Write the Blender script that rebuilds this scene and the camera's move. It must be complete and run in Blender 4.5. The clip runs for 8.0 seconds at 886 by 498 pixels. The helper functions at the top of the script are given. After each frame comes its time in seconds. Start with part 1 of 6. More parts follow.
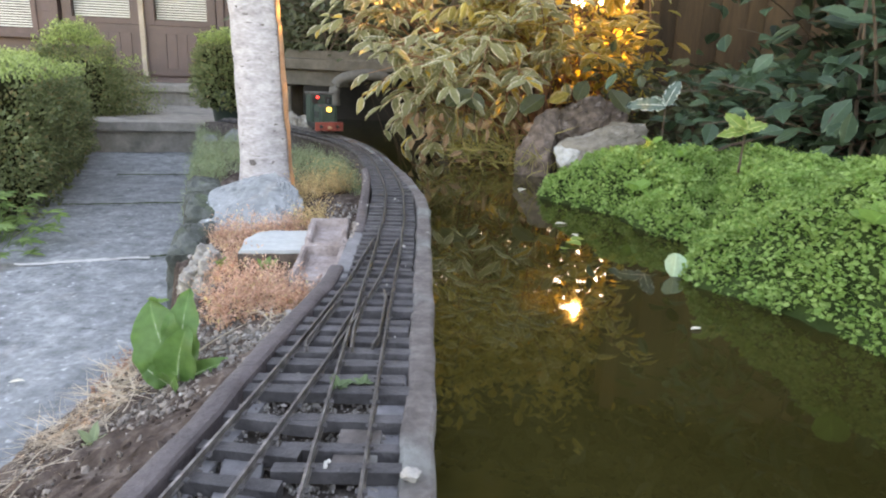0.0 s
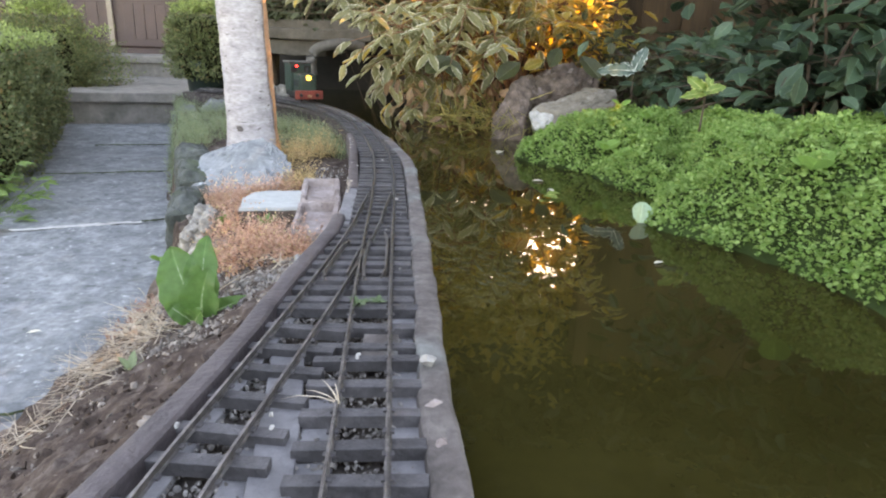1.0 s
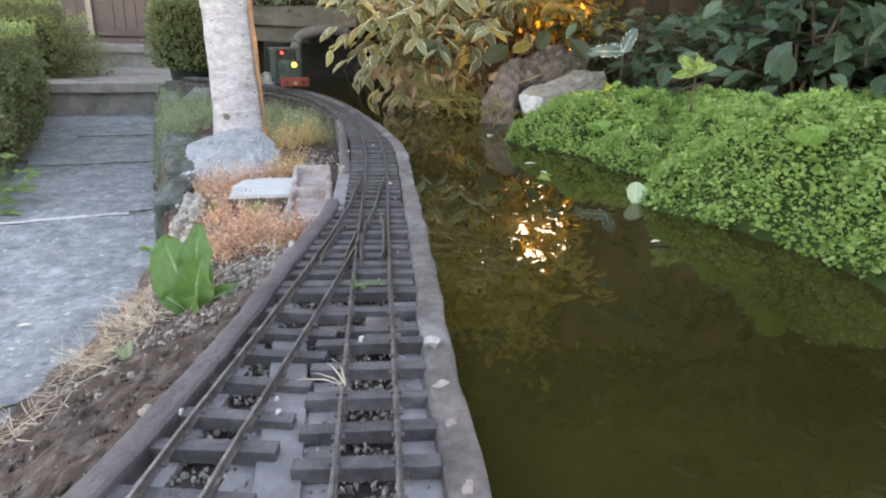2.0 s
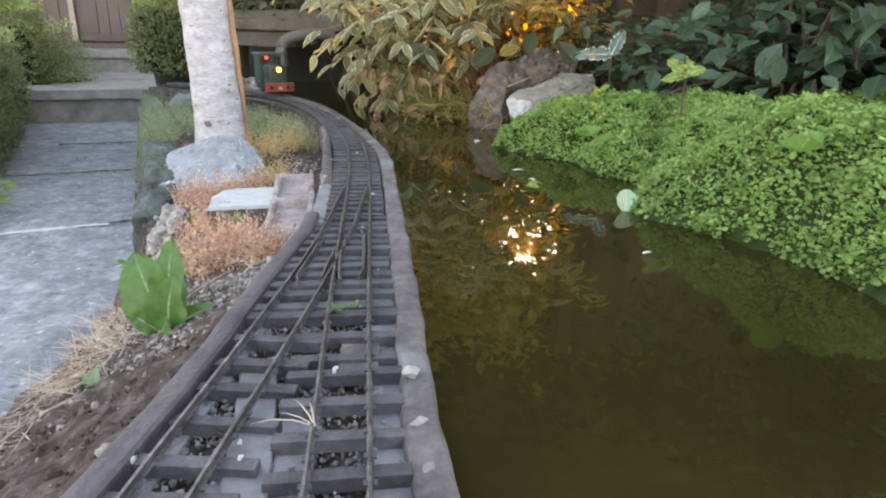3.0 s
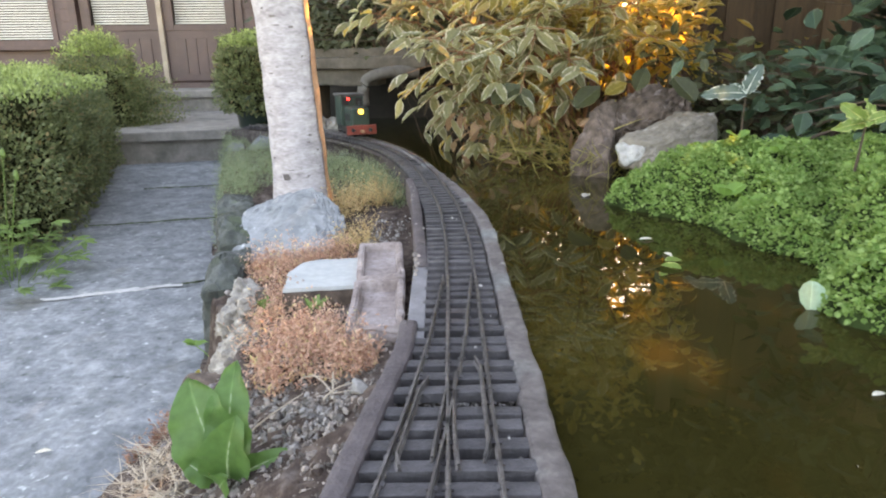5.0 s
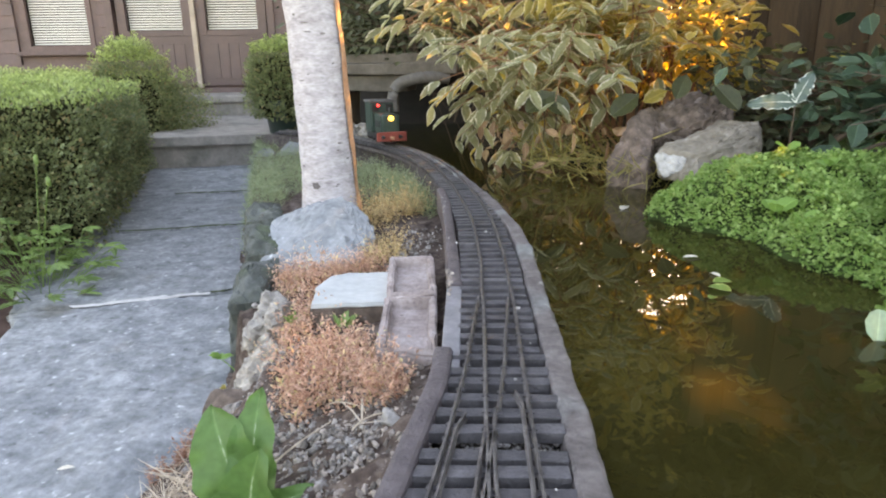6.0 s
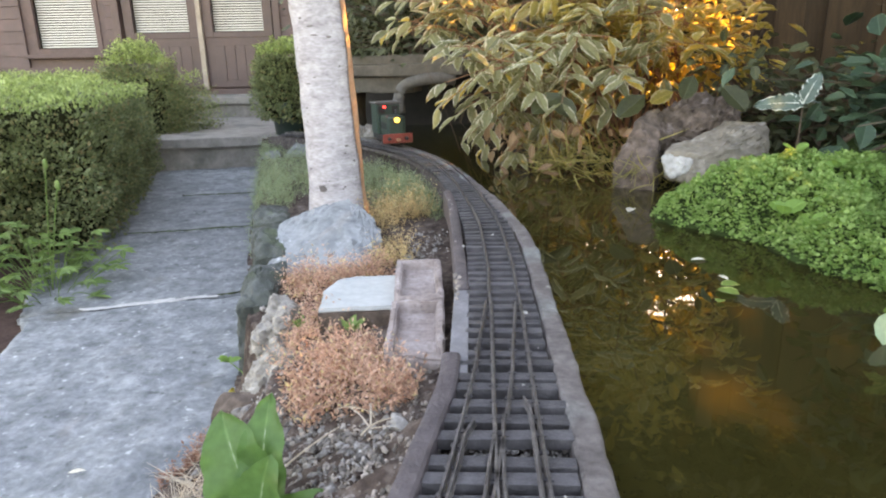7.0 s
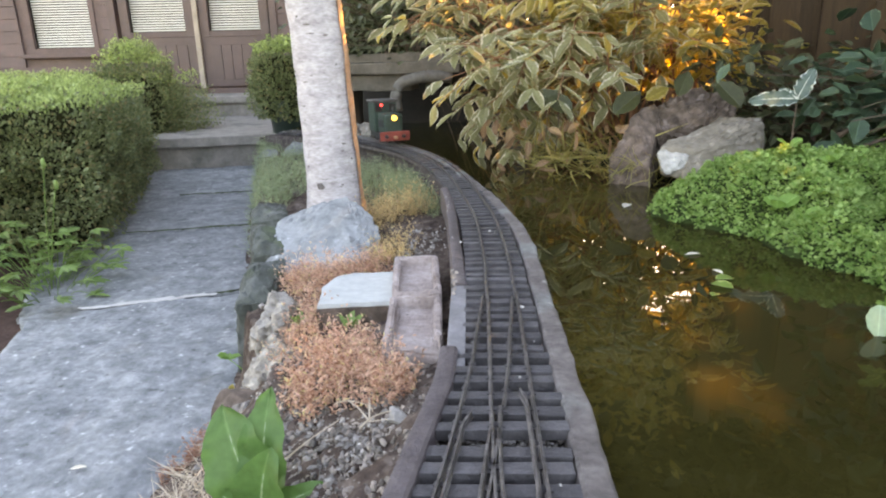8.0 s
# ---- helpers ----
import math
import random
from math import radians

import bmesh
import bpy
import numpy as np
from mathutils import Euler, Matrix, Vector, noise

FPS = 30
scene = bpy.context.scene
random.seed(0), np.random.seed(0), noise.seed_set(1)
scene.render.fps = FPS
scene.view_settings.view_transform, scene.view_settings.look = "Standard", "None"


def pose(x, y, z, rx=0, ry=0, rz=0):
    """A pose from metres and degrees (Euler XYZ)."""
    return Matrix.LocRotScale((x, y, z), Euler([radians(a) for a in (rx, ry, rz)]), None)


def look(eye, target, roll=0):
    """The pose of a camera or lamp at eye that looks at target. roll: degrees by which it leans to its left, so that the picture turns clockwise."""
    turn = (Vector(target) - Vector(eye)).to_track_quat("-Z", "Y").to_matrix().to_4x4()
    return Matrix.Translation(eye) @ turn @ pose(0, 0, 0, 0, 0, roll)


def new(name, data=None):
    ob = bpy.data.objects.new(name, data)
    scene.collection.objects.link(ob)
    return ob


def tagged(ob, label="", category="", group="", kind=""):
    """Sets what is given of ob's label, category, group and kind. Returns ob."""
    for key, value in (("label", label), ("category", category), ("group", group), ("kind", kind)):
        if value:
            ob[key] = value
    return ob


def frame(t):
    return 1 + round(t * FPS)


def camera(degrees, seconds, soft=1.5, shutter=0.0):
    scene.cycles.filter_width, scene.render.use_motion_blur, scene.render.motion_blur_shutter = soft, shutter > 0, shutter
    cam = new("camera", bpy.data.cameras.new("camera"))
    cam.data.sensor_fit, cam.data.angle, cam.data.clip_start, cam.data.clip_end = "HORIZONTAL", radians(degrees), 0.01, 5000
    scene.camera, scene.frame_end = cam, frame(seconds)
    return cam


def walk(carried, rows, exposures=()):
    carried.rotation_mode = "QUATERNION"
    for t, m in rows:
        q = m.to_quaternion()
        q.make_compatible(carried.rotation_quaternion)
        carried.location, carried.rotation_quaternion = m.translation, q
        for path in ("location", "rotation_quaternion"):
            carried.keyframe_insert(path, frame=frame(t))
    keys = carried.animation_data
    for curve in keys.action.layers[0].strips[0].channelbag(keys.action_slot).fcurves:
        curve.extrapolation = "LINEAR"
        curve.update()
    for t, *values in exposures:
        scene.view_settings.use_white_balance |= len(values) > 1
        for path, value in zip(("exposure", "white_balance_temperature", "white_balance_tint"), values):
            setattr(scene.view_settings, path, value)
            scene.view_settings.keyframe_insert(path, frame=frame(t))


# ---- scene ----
cam = camera(69.9, 8.0, soft=2.1)
PATH = [
    (0, (0.112, 0.108, 0.313), (0.024, 2.033, -0.22), 2.2),
    (0.5, (0.097, 0.047, 0.307), (0.044, 1.961, -0.268), 2.2),
    (1, (0.084, -0.016, 0.301), (0.085, 1.888, -0.31), 2.1),
    (1.5, (0.072, -0.034, 0.3), (0.097, 1.862, -0.337), 1.8),
    (1.7, (0.068, -0.025, 0.291), (0.098, 1.867, -0.356), 1.6),
    (3, (0.083, 0.033, 0.297), (0.149, 1.926, -0.344), 0.9),
    (3.5, (0.079, 0.093, 0.322), (0.115, 1.999, -0.285), 0.1),
    (4, (0.079, 0.158, 0.338), (0.055, 2.069, -0.251), -0.5),
    (4.5, (0.053, 0.233, 0.337), (-0.049, 2.146, -0.237), -0.9),
    (5, (0.011, 0.303, 0.338), (-0.155, 2.214, -0.229), -0.9),
    (6.5, (-0.009, 0.358, 0.351), (-0.274, 2.262, -0.199), -1.0),
    (7, (-0.01, 0.355, 0.354), (-0.277, 2.258, -0.2), -1.2),
    (7.5, (-0.01, 0.349, 0.353), (-0.275, 2.252, -0.202), -1.4),
    (8, (-0.007, 0.345, 0.353), (-0.268, 2.247, -0.207), -1.5),
]
walk(cam, [(t, look(eye, target, roll)) for t, eye, target, roll in PATH], [(0.0, 3.53, 10100.0, 22.0), (8.0, 3.53, 10100.0, 22.0)])

# ---- light ----
SUN = Vector((0.165, 0.93, 0.345)).normalized()
world = bpy.data.worlds.new("world")
scene.world = world
world.use_nodes = True
wn = world.node_tree
sky = wn.nodes.new("ShaderNodeTexSky")
sky.sky_type, sky.sun_disc = "NISHITA", False
sky.sun_elevation, sky.sun_rotation = math.asin(SUN.z), math.atan2(SUN.x, SUN.y)
sky.air_density, sky.dust_density, sky.ozone_density = 1.0, 0.35, 1.0
wn.links.new(sky.outputs[0], wn.nodes["Background"].inputs[0])
wn.nodes["Background"].inputs[1].default_value = 0.15
sun = new("sun", bpy.data.lights.new("sun", "SUN"))
sun.data.energy, sun.data.angle, sun.data.color = 3.4, radians(0.6), (1.0, 0.58, 0.19)
sun.matrix_world = look(SUN * 20, (0, 0, 0))


# ---- materials ----
def material(name, colours, scale=10.0, rough=0.8, bump=0.3, bump_scale=60.0, metal=0.0, random_by=0.0, spec=0.4, stain=None, stretch=None, grain=0.2, island=0.0, flecks=None):
    """Noise-mixed colours at two scales, in metres of the world, with fine relief."""
    m = bpy.data.materials.new(name)
    m.use_nodes = True
    nt = m.node_tree
    bsdf = nt.nodes["Principled BSDF"]
    geo = nt.nodes.new("ShaderNodeNewGeometry")
    n1 = nt.nodes.new("ShaderNodeTexNoise")
    n1.inputs["Scale"].default_value, n1.inputs["Detail"].default_value, n1.inputs["Roughness"].default_value = scale, 8.0, 0.65
    place = geo.outputs["Position"]
    if stretch:
        st = nt.nodes.new("ShaderNodeVectorMath")
        st.operation = "MULTIPLY"
        st.inputs[1].default_value = stretch
        nt.links.new(place, st.inputs[0])
        place = st.outputs[0]
    nt.links.new(place, n1.inputs["Vector"])
    ramp = nt.nodes.new("ShaderNodeValToRGB")
    ramp.color_ramp.elements[0].position, ramp.color_ramp.elements[1].position = 0.3, 0.7
    ramp.color_ramp.elements[0].color, ramp.color_ramp.elements[1].color = (*colours[0], 1), (*colours[-1], 1)
    for i, c in enumerate(colours[1:-1]):
        e = ramp.color_ramp.elements.new(0.3 + 0.4 * (i + 1) / (len(colours) - 1))
        e.color = (*c, 1)
    nt.links.new(n1.outputs["Fac"], ramp.inputs["Fac"])
    out = ramp.outputs["Color"]
    n2 = nt.nodes.new("ShaderNodeTexNoise")
    n2.inputs["Scale"].default_value, n2.inputs["Detail"].default_value = bump_scale, 10.0
    nt.links.new(place, n2.inputs["Vector"])
    if stain:
        colour, s_scale, low = stain
        n3 = nt.nodes.new("ShaderNodeTexNoise")
        n3.inputs["Scale"].default_value, n3.inputs["Detail"].default_value = s_scale, 6.0
        nt.links.new(place, n3.inputs["Vector"])
        r3 = nt.nodes.new("ShaderNodeMapRange")
        r3.inputs["From Min"].default_value, r3.inputs["From Max"].default_value = low, low + 0.12
        nt.links.new(n3.outputs["Fac"], r3.inputs["Value"])
        mix = nt.nodes.new("ShaderNodeMix")
        mix.data_type = "RGBA"
        nt.links.new(r3.outputs["Result"], mix.inputs["Factor"])
        nt.links.new(out, mix.inputs["A"])
        mix.inputs["B"].default_value = (*colour, 1)
        out = mix.outputs["Result"]
    for colour, s_scale, low in flecks or ():
        n4 = nt.nodes.new("ShaderNodeTexNoise")
        n4.inputs["Scale"].default_value, n4.inputs["Detail"].default_value = s_scale, 5.0
        nt.links.new(place, n4.inputs["Vector"])
        r4 = nt.nodes.new("ShaderNodeMapRange")
        r4.inputs["From Min"].default_value, r4.inputs["From Max"].default_value = low, low + 0.11
        nt.links.new(n4.outputs["Fac"], r4.inputs["Value"])
        mix4 = nt.nodes.new("ShaderNodeMix")
        mix4.data_type = "RGBA"
        nt.links.new(r4.outputs["Result"], mix4.inputs["Factor"])
        nt.links.new(out, mix4.inputs["A"])
        mix4.inputs["B"].default_value = (*colour, 1)
        out = mix4.outputs["Result"]
    hsv = nt.nodes.new("ShaderNodeHueSaturation")
    nt.links.new(out, hsv.inputs["Color"])
    mr = nt.nodes.new("ShaderNodeMapRange")
    mr.inputs["To Min"].default_value, mr.inputs["To Max"].default_value = 1 - grain, 1 + grain
    nt.links.new(n2.outputs["Fac"], mr.inputs["Value"])
    value = mr.outputs["Result"]
    if random_by:
        info = nt.nodes.new("ShaderNodeObjectInfo")
        rr = nt.nodes.new("ShaderNodeMapRange")
        rr.inputs["To Min"].default_value, rr.inputs["To Max"].default_value = 1 - random_by, 1 + random_by
        nt.links.new(info.outputs["Random"], rr.inputs["Value"])
        mu = nt.nodes.new("ShaderNodeMath")
        mu.operation = "MULTIPLY"
        nt.links.new(rr.outputs["Result"], mu.inputs[0])
        nt.links.new(value, mu.inputs[1])
        value = mu.outputs[0]
    if island:
        ri = nt.nodes.new("ShaderNodeMapRange")
        ri.inputs["To Min"].default_value, ri.inputs["To Max"].default_value = 1 - island, 1 + island
        nt.links.new(geo.outputs["Random Per Island"], ri.inputs["Value"])
        mi = nt.nodes.new("ShaderNodeMath")
        mi.operation = "MULTIPLY"
        nt.links.new(ri.outputs["Result"], mi.inputs[0])
        nt.links.new(value, mi.inputs[1])
        value = mi.outputs[0]
    nt.links.new(value, hsv.inputs["Value"])
    nt.links.new(hsv.outputs["Color"], bsdf.inputs["Base Color"])
    bsdf.inputs["Roughness"].default_value, bsdf.inputs["Metallic"].default_value = rough, metal
    bsdf.inputs["Specular IOR Level"].default_value = spec
    if bump:
        b = nt.nodes.new("ShaderNodeBump")
        b.inputs["Strength"].default_value, b.inputs["Distance"].default_value = bump, 0.004
        nt.links.new(n2.outputs["Fac"], b.inputs["Height"])
        nt.links.new(b.outputs["Normal"], bsdf.inputs["Normal"])
    return m


def leaf_material(name, dark, light, rim=None, rim_from=0.32, through_light=0.45, rough=0.45, warm=None, midrib=0.35):
    """Leaf: colour varies leaf by leaf; a rim of another colour may edge the blade; light passes through."""
    m = bpy.data.materials.new(name)
    m.use_nodes = True
    nt = m.node_tree
    bsdf = nt.nodes["Principled BSDF"]
    geo = nt.nodes.new("ShaderNodeNewGeometry")
    ramp = nt.nodes.new("ShaderNodeValToRGB")
    ramp.color_ramp.elements[0].color, ramp.color_ramp.elements[1].color = (*dark, 1), (*light, 1)
    if warm:
        e = ramp.color_ramp.elements.new(0.86)
        e.color = (*light, 1)
        ramp.color_ramp.elements[2].color = (*warm, 1)
    nt.links.new(geo.outputs["Random Per Island"], ramp.inputs["Fac"])
    colour = ramp.outputs["Color"]
    uv = nt.nodes.new("ShaderNodeUVMap")
    sep = nt.nodes.new("ShaderNodeSeparateXYZ")
    nt.links.new(uv.outputs["UV"], sep.inputs[0])
    off = nt.nodes.new("ShaderNodeMath")
    off.operation = "SUBTRACT"
    off.inputs[1].default_value = 0.5
    nt.links.new(sep.outputs["X"], off.inputs[0])
    mag = nt.nodes.new("ShaderNodeMath")
    mag.operation = "ABSOLUTE"
    nt.links.new(off.outputs[0], mag.inputs[0])
    noise_tex = nt.nodes.new("ShaderNodeTexNoise")
    noise_tex.inputs["Scale"].default_value = 90.0
    nt.links.new(geo.outputs["Position"], noise_tex.inputs["Vector"])
    if rim:
        wob = nt.nodes.new("ShaderNodeMath")
        wob.operation = "MULTIPLY_ADD"
        wob.inputs[1].default_value, wob.inputs[2].default_value = 0.35, -0.17
        nt.links.new(noise_tex.outputs["Fac"], wob.inputs[0])
        add = nt.nodes.new("ShaderNodeMath")
        nt.links.new(mag.outputs[0], add.inputs[0])
        nt.links.new(wob.outputs[0], add.inputs[1])
        mr = nt.nodes.new("ShaderNodeMapRange")
        mr.inputs["From Min"].default_value, mr.inputs["From Max"].default_value = rim_from, rim_from + 0.05
        nt.links.new(add.outputs[0], mr.inputs["Value"])
        mix = nt.nodes.new("ShaderNodeMix")
        mix.data_type = "RGBA"
        nt.links.new(mr.outputs["Result"], mix.inputs["Factor"])
        nt.links.new(colour, mix.inputs["A"])
        mix.inputs["B"].default_value = (*rim, 1)
        colour = mix.outputs["Result"]
    # pale midrib
    rib = nt.nodes.new("ShaderNodeMapRange")
    rib.inputs["From Min"].default_value, rib.inputs["From Max"].default_value = 0.05, 0.0
    rib.inputs["To Max"].default_value = midrib
    nt.links.new(mag.outputs[0], rib.inputs["Value"])
    mix2 = nt.nodes.new("ShaderNodeMix")
    mix2.data_type = "RGBA"
    nt.links.new(rib.outputs["Result"], mix2.inputs["Factor"])
    nt.links.new(colour, mix2.inputs["A"])
    mix2.inputs["B"].default_value = (*[min(1, 1.6 * c + 0.05) for c in light], 1)
    hsv = nt.nodes.new("ShaderNodeHueSaturation")
    mv = nt.nodes.new("ShaderNodeMapRange")
    mv.inputs["To Min"].default_value, mv.inputs["To Max"].default_value = 0.7, 1.3
    nt.links.new(noise_tex.outputs["Fac"], mv.inputs["Value"])
    nt.links.new(mv.outputs["Result"], hsv.inputs["Value"])
    nt.links.new(mix2.outputs["Result"], hsv.inputs["Color"])
    nt.links.new(hsv.outputs["Color"], bsdf.inputs["Base Color"])
    bsdf.inputs["Roughness"].default_value = rough
    bsdf.inputs["Specular IOR Level"].default_value = 0.35
    tr = nt.nodes.new("ShaderNodeBsdfTranslucent")
    nt.links.new(hsv.outputs["Color"], tr.inputs["Color"])
    ms = nt.nodes.new("ShaderNodeMixShader")
    ms.inputs[0].default_value = through_light
    nt.links.new(bsdf.outputs[0], ms.inputs[1])
    nt.links.new(tr.outputs[0], ms.inputs[2])
    nt.links.new(ms.outputs[0], nt.nodes["Material Output"].inputs["Surface"])
    return m


def glow_material(name, colour, strength):
    m = bpy.data.materials.new(name)
    m.use_nodes = True
    b = m.node_tree.nodes["Principled BSDF"]
    b.inputs["Base Color"].default_value = (*colour, 1)
    b.inputs["Emission Color"].default_value = (*colour, 1)
    b.inputs["Emission Strength"].default_value = strength
    return m


def water_material():
    m = material("pond_water", [(0.016, 0.013, 0.0033), (0.031, 0.025, 0.007)], 2.5, rough=0.015, bump=0.0, spec=0.5)
    nt = m.node_tree
    b = nt.nodes["Principled BSDF"]
    b.inputs["IOR"].default_value = 1.33
    geo = nt.nodes.new("ShaderNodeNewGeometry")
    n = nt.nodes.new("ShaderNodeTexNoise")
    n.inputs["Scale"].default_value, n.inputs["Detail"].default_value = 5.0, 1.0
    nt.links.new(geo.outputs["Position"], n.inputs["Vector"])
    bp = nt.nodes.new("ShaderNodeBump")
    bp.inputs["Strength"].default_value, bp.inputs["Distance"].default_value = 0.0035, 0.01
    nt.links.new(n.outputs["Fac"], bp.inputs["Height"])
    nt.links.new(bp.outputs["Normal"], b.inputs["Normal"])
    return m


MORTAR = material("pale_mortar", [(0.34, 0.32, 0.3), (0.52, 0.5, 0.47)], 18.0, rough=0.95, bump=0.6, bump_scale=90)
CONCRETE = material("path_concrete", [(0.105, 0.113, 0.116), (0.18, 0.188, 0.191), (0.27, 0.277, 0.278)], 14.0, rough=0.92, bump=1.0, bump_scale=60, random_by=0.08, stain=((0.25, 0.255, 0.255), 7.0, 0.6), grain=0.55, flecks=(((0.42, 0.425, 0.415), 48.0, 0.63), ((0.08, 0.085, 0.086), 34.0, 0.63), ((0.14, 0.135, 0.125), 5.0, 0.64)))
STEP_STONE = material("step_stone", [(0.145, 0.13, 0.115), (0.27, 0.245, 0.222)], 9.0, rough=0.9, bump=0.4, stain=((0.1, 0.1, 0.085), 4.0, 0.55))
SOIL = material("dry_soil", [(0.03, 0.021, 0.017), (0.075, 0.053, 0.044), (0.17, 0.135, 0.115)], 36.0, rough=1.0, bump=1.0, bump_scale=90, spec=0.1)
GROUND = material("ground_soil", [(0.045, 0.027, 0.022), (0.1, 0.06, 0.05)], 12.0, rough=1.0, bump=0.8, spec=0.1)
BANK_SOIL = material("bank_soil", [(0.02, 0.022, 0.01), (0.05, 0.05, 0.025)], 20.0, rough=1.0, bump=0.8, spec=0.1)
TRACK_SOIL = material("track_soil", [(0.03, 0.024, 0.022), (0.07, 0.057, 0.05), (0.13, 0.108, 0.096)], 60.0, rough=1.0, bump=1.0, bump_scale=160, spec=0.1)
BANK_GREEN = material("mossy_bank", [(0.015, 0.024, 0.008), (0.04, 0.066, 0.02)], 25.0, rough=1.0, bump=1.0, spec=0.1)
MOSS = material("joint_moss", [(0.02, 0.022, 0.014), (0.05, 0.06, 0.03), (0.1, 0.13, 0.06)], 30.0, rough=1.0, bump=1.0, bump_scale=120, spec=0.1)
WATER = water_material()
SLEEPER = material("sleeper_timber", [(0.036, 0.032, 0.033), (0.1, 0.09, 0.091)], 45.0, rough=0.6, bump=0.5, bump_scale=250, random_by=0.25)
BOARD = material("bed_board", [(0.115, 0.108, 0.111), (0.23, 0.215, 0.218)], 30.0, rough=0.6, bump=0.4, bump_scale=180, random_by=0.15)
RAIL = material("rail_metal", [(0.055, 0.047, 0.045), (0.13, 0.115, 0.11), (0.25, 0.225, 0.212)], 60.0, rough=0.36, bump=0.2, bump_scale=300, metal=0.6)
EDGE_TIMBER = material("edge_timber", [(0.042, 0.032, 0.033), (0.105, 0.083, 0.083)], 22.0, rough=0.55, bump=0.6, bump_scale=150, stain=((0.22, 0.17, 0.15), 9.0, 0.62))
KERB = material("kerb_render", [(0.056, 0.045, 0.04), (0.112, 0.091, 0.082), (0.176, 0.149, 0.135)], 20.0, rough=0.85, bump=0.9, bump_scale=110, random_by=0.08, stain=((0.17, 0.17, 0.158), 5.0, 0.52), grain=0.45, flecks=(((0.32, 0.29, 0.26), 16.0, 0.64), ((0.05, 0.045, 0.04), 22.0, 0.63)))
GRAVEL = material("gravel", [(0.125, 0.102, 0.087), (0.3, 0.25, 0.215)], 80.0, rough=0.9, bump=0.3, island=0.6)
CLOD = material("pale_clod", [(0.1, 0.086, 0.077), (0.22, 0.195, 0.178), (0.36, 0.335, 0.31)], 70.0, rough=1.0, bump=1.0, bump_scale=160, island=0.35, spec=0.1)
PEBBLE = material("dull_white_pebble", [(0.22, 0.195, 0.175), (0.4, 0.37, 0.34)], 90.0, rough=0.9, bump=0.6, bump_scale=200)
PALE_CHIP = material("pale_chip", [(0.36, 0.33, 0.3), (0.54, 0.5, 0.46)], 60.0, rough=0.9, bump=0.3)
ROCK_BLUE = material("blue_grey_rock", [(0.13, 0.136, 0.138), (0.212, 0.219, 0.222), (0.3, 0.305, 0.307)], 9.0, rough=0.9, bump=0.8, bump_scale=60, stain=((0.34, 0.355, 0.36), 16.0, 0.63), grain=0.4, flecks=(((0.52, 0.53, 0.52), 46.0, 0.68), ((0.1, 0.108, 0.11), 26.0, 0.66)))
ROCK_DARK = material("mossy_dark_rock", [(0.024, 0.028, 0.022), (0.058, 0.064, 0.055), (0.11, 0.117, 0.11)], 16.0, rough=0.95, bump=1.0, bump_scale=45, grain=0.4, stain=((0.075, 0.095, 0.05), 9.0, 0.56), flecks=(((0.27, 0.285, 0.28), 30.0, 0.7),))
ROCK_CRUMB = material("crumbling_pale_rock", [(0.12, 0.105, 0.09), (0.27, 0.24, 0.21), (0.45, 0.415, 0.365)], 34.0, rough=0.95, bump=1.0, bump_scale=50, grain=0.5)
ROCK_BROWN = material("brown_rock", [(0.045, 0.03, 0.023), (0.105, 0.074, 0.057), (0.16, 0.115, 0.092)], 20.0, rough=0.9, bump=1.0, bump_scale=40, grain=0.5, stain=((0.24, 0.19, 0.17), 26.0, 0.62))
ROCK_WHITE = material("white_stone", [(0.24, 0.225, 0.2), (0.4, 0.385, 0.36)], 30.0, rough=0.9, bump=0.8, bump_scale=60)
ROCK_PALE = material("pale_rock", [(0.12, 0.098, 0.076), (0.2, 0.168, 0.132), (0.27, 0.232, 0.188)], 22.0, rough=0.9, bump=1.0, bump_scale=45, grain=0.45, stain=((0.36, 0.34, 0.315), 11.0, 0.63))
SLAB_STONE = material("pale_slab_stone", [(0.33, 0.34, 0.33), (0.45, 0.45, 0.43)], 12.0, rough=0.85, bump=0.3, stain=((0.36, 0.33, 0.3), 16.0, 0.62))
BRICK = material("weathered_brick", [(0.165, 0.122, 0.108), (0.3, 0.238, 0.218), (0.41, 0.345, 0.325)], 18.0, rough=0.92, bump=0.8, bump_scale=130, random_by=0.08, grain=0.4, flecks=(((0.1, 0.075, 0.065), 48.0, 0.68),))
BIRCH = material("birch_bark", [(0.24, 0.215, 0.216), (0.36, 0.327, 0.33), (0.44, 0.405, 0.408)], 14.0, rough=0.85, bump=0.35, bump_scale=60, stain=((0.15, 0.13, 0.125), 24.0, 0.66), stretch=(1.0, 1.0, 2.6), grain=0.5)
BARK_DARK = material("bark_scar", [(0.07, 0.06, 0.056), (0.17, 0.145, 0.135)], 60.0, rough=0.95, bump=0.5)
ORANGE_BROWN = material("orange_brown", [(0.42, 0.2, 0.11), (0.58, 0.33, 0.2)], 30.0, rough=0.85, bump=0.4)
TWIG = material("twig_bark", [(0.055, 0.037, 0.026), (0.12, 0.083, 0.06)], 40.0, rough=0.85, bump=0.3)
RED_STEM = material("dogwood_stem", [(0.2, 0.085, 0.045), (0.34, 0.17, 0.09)], 40.0, rough=0.7, bump=0.2)
STRAW = material("dry_straw", [(0.34, 0.26, 0.19), (0.58, 0.48, 0.37)], 40.0, rough=0.9, bump=0.1)
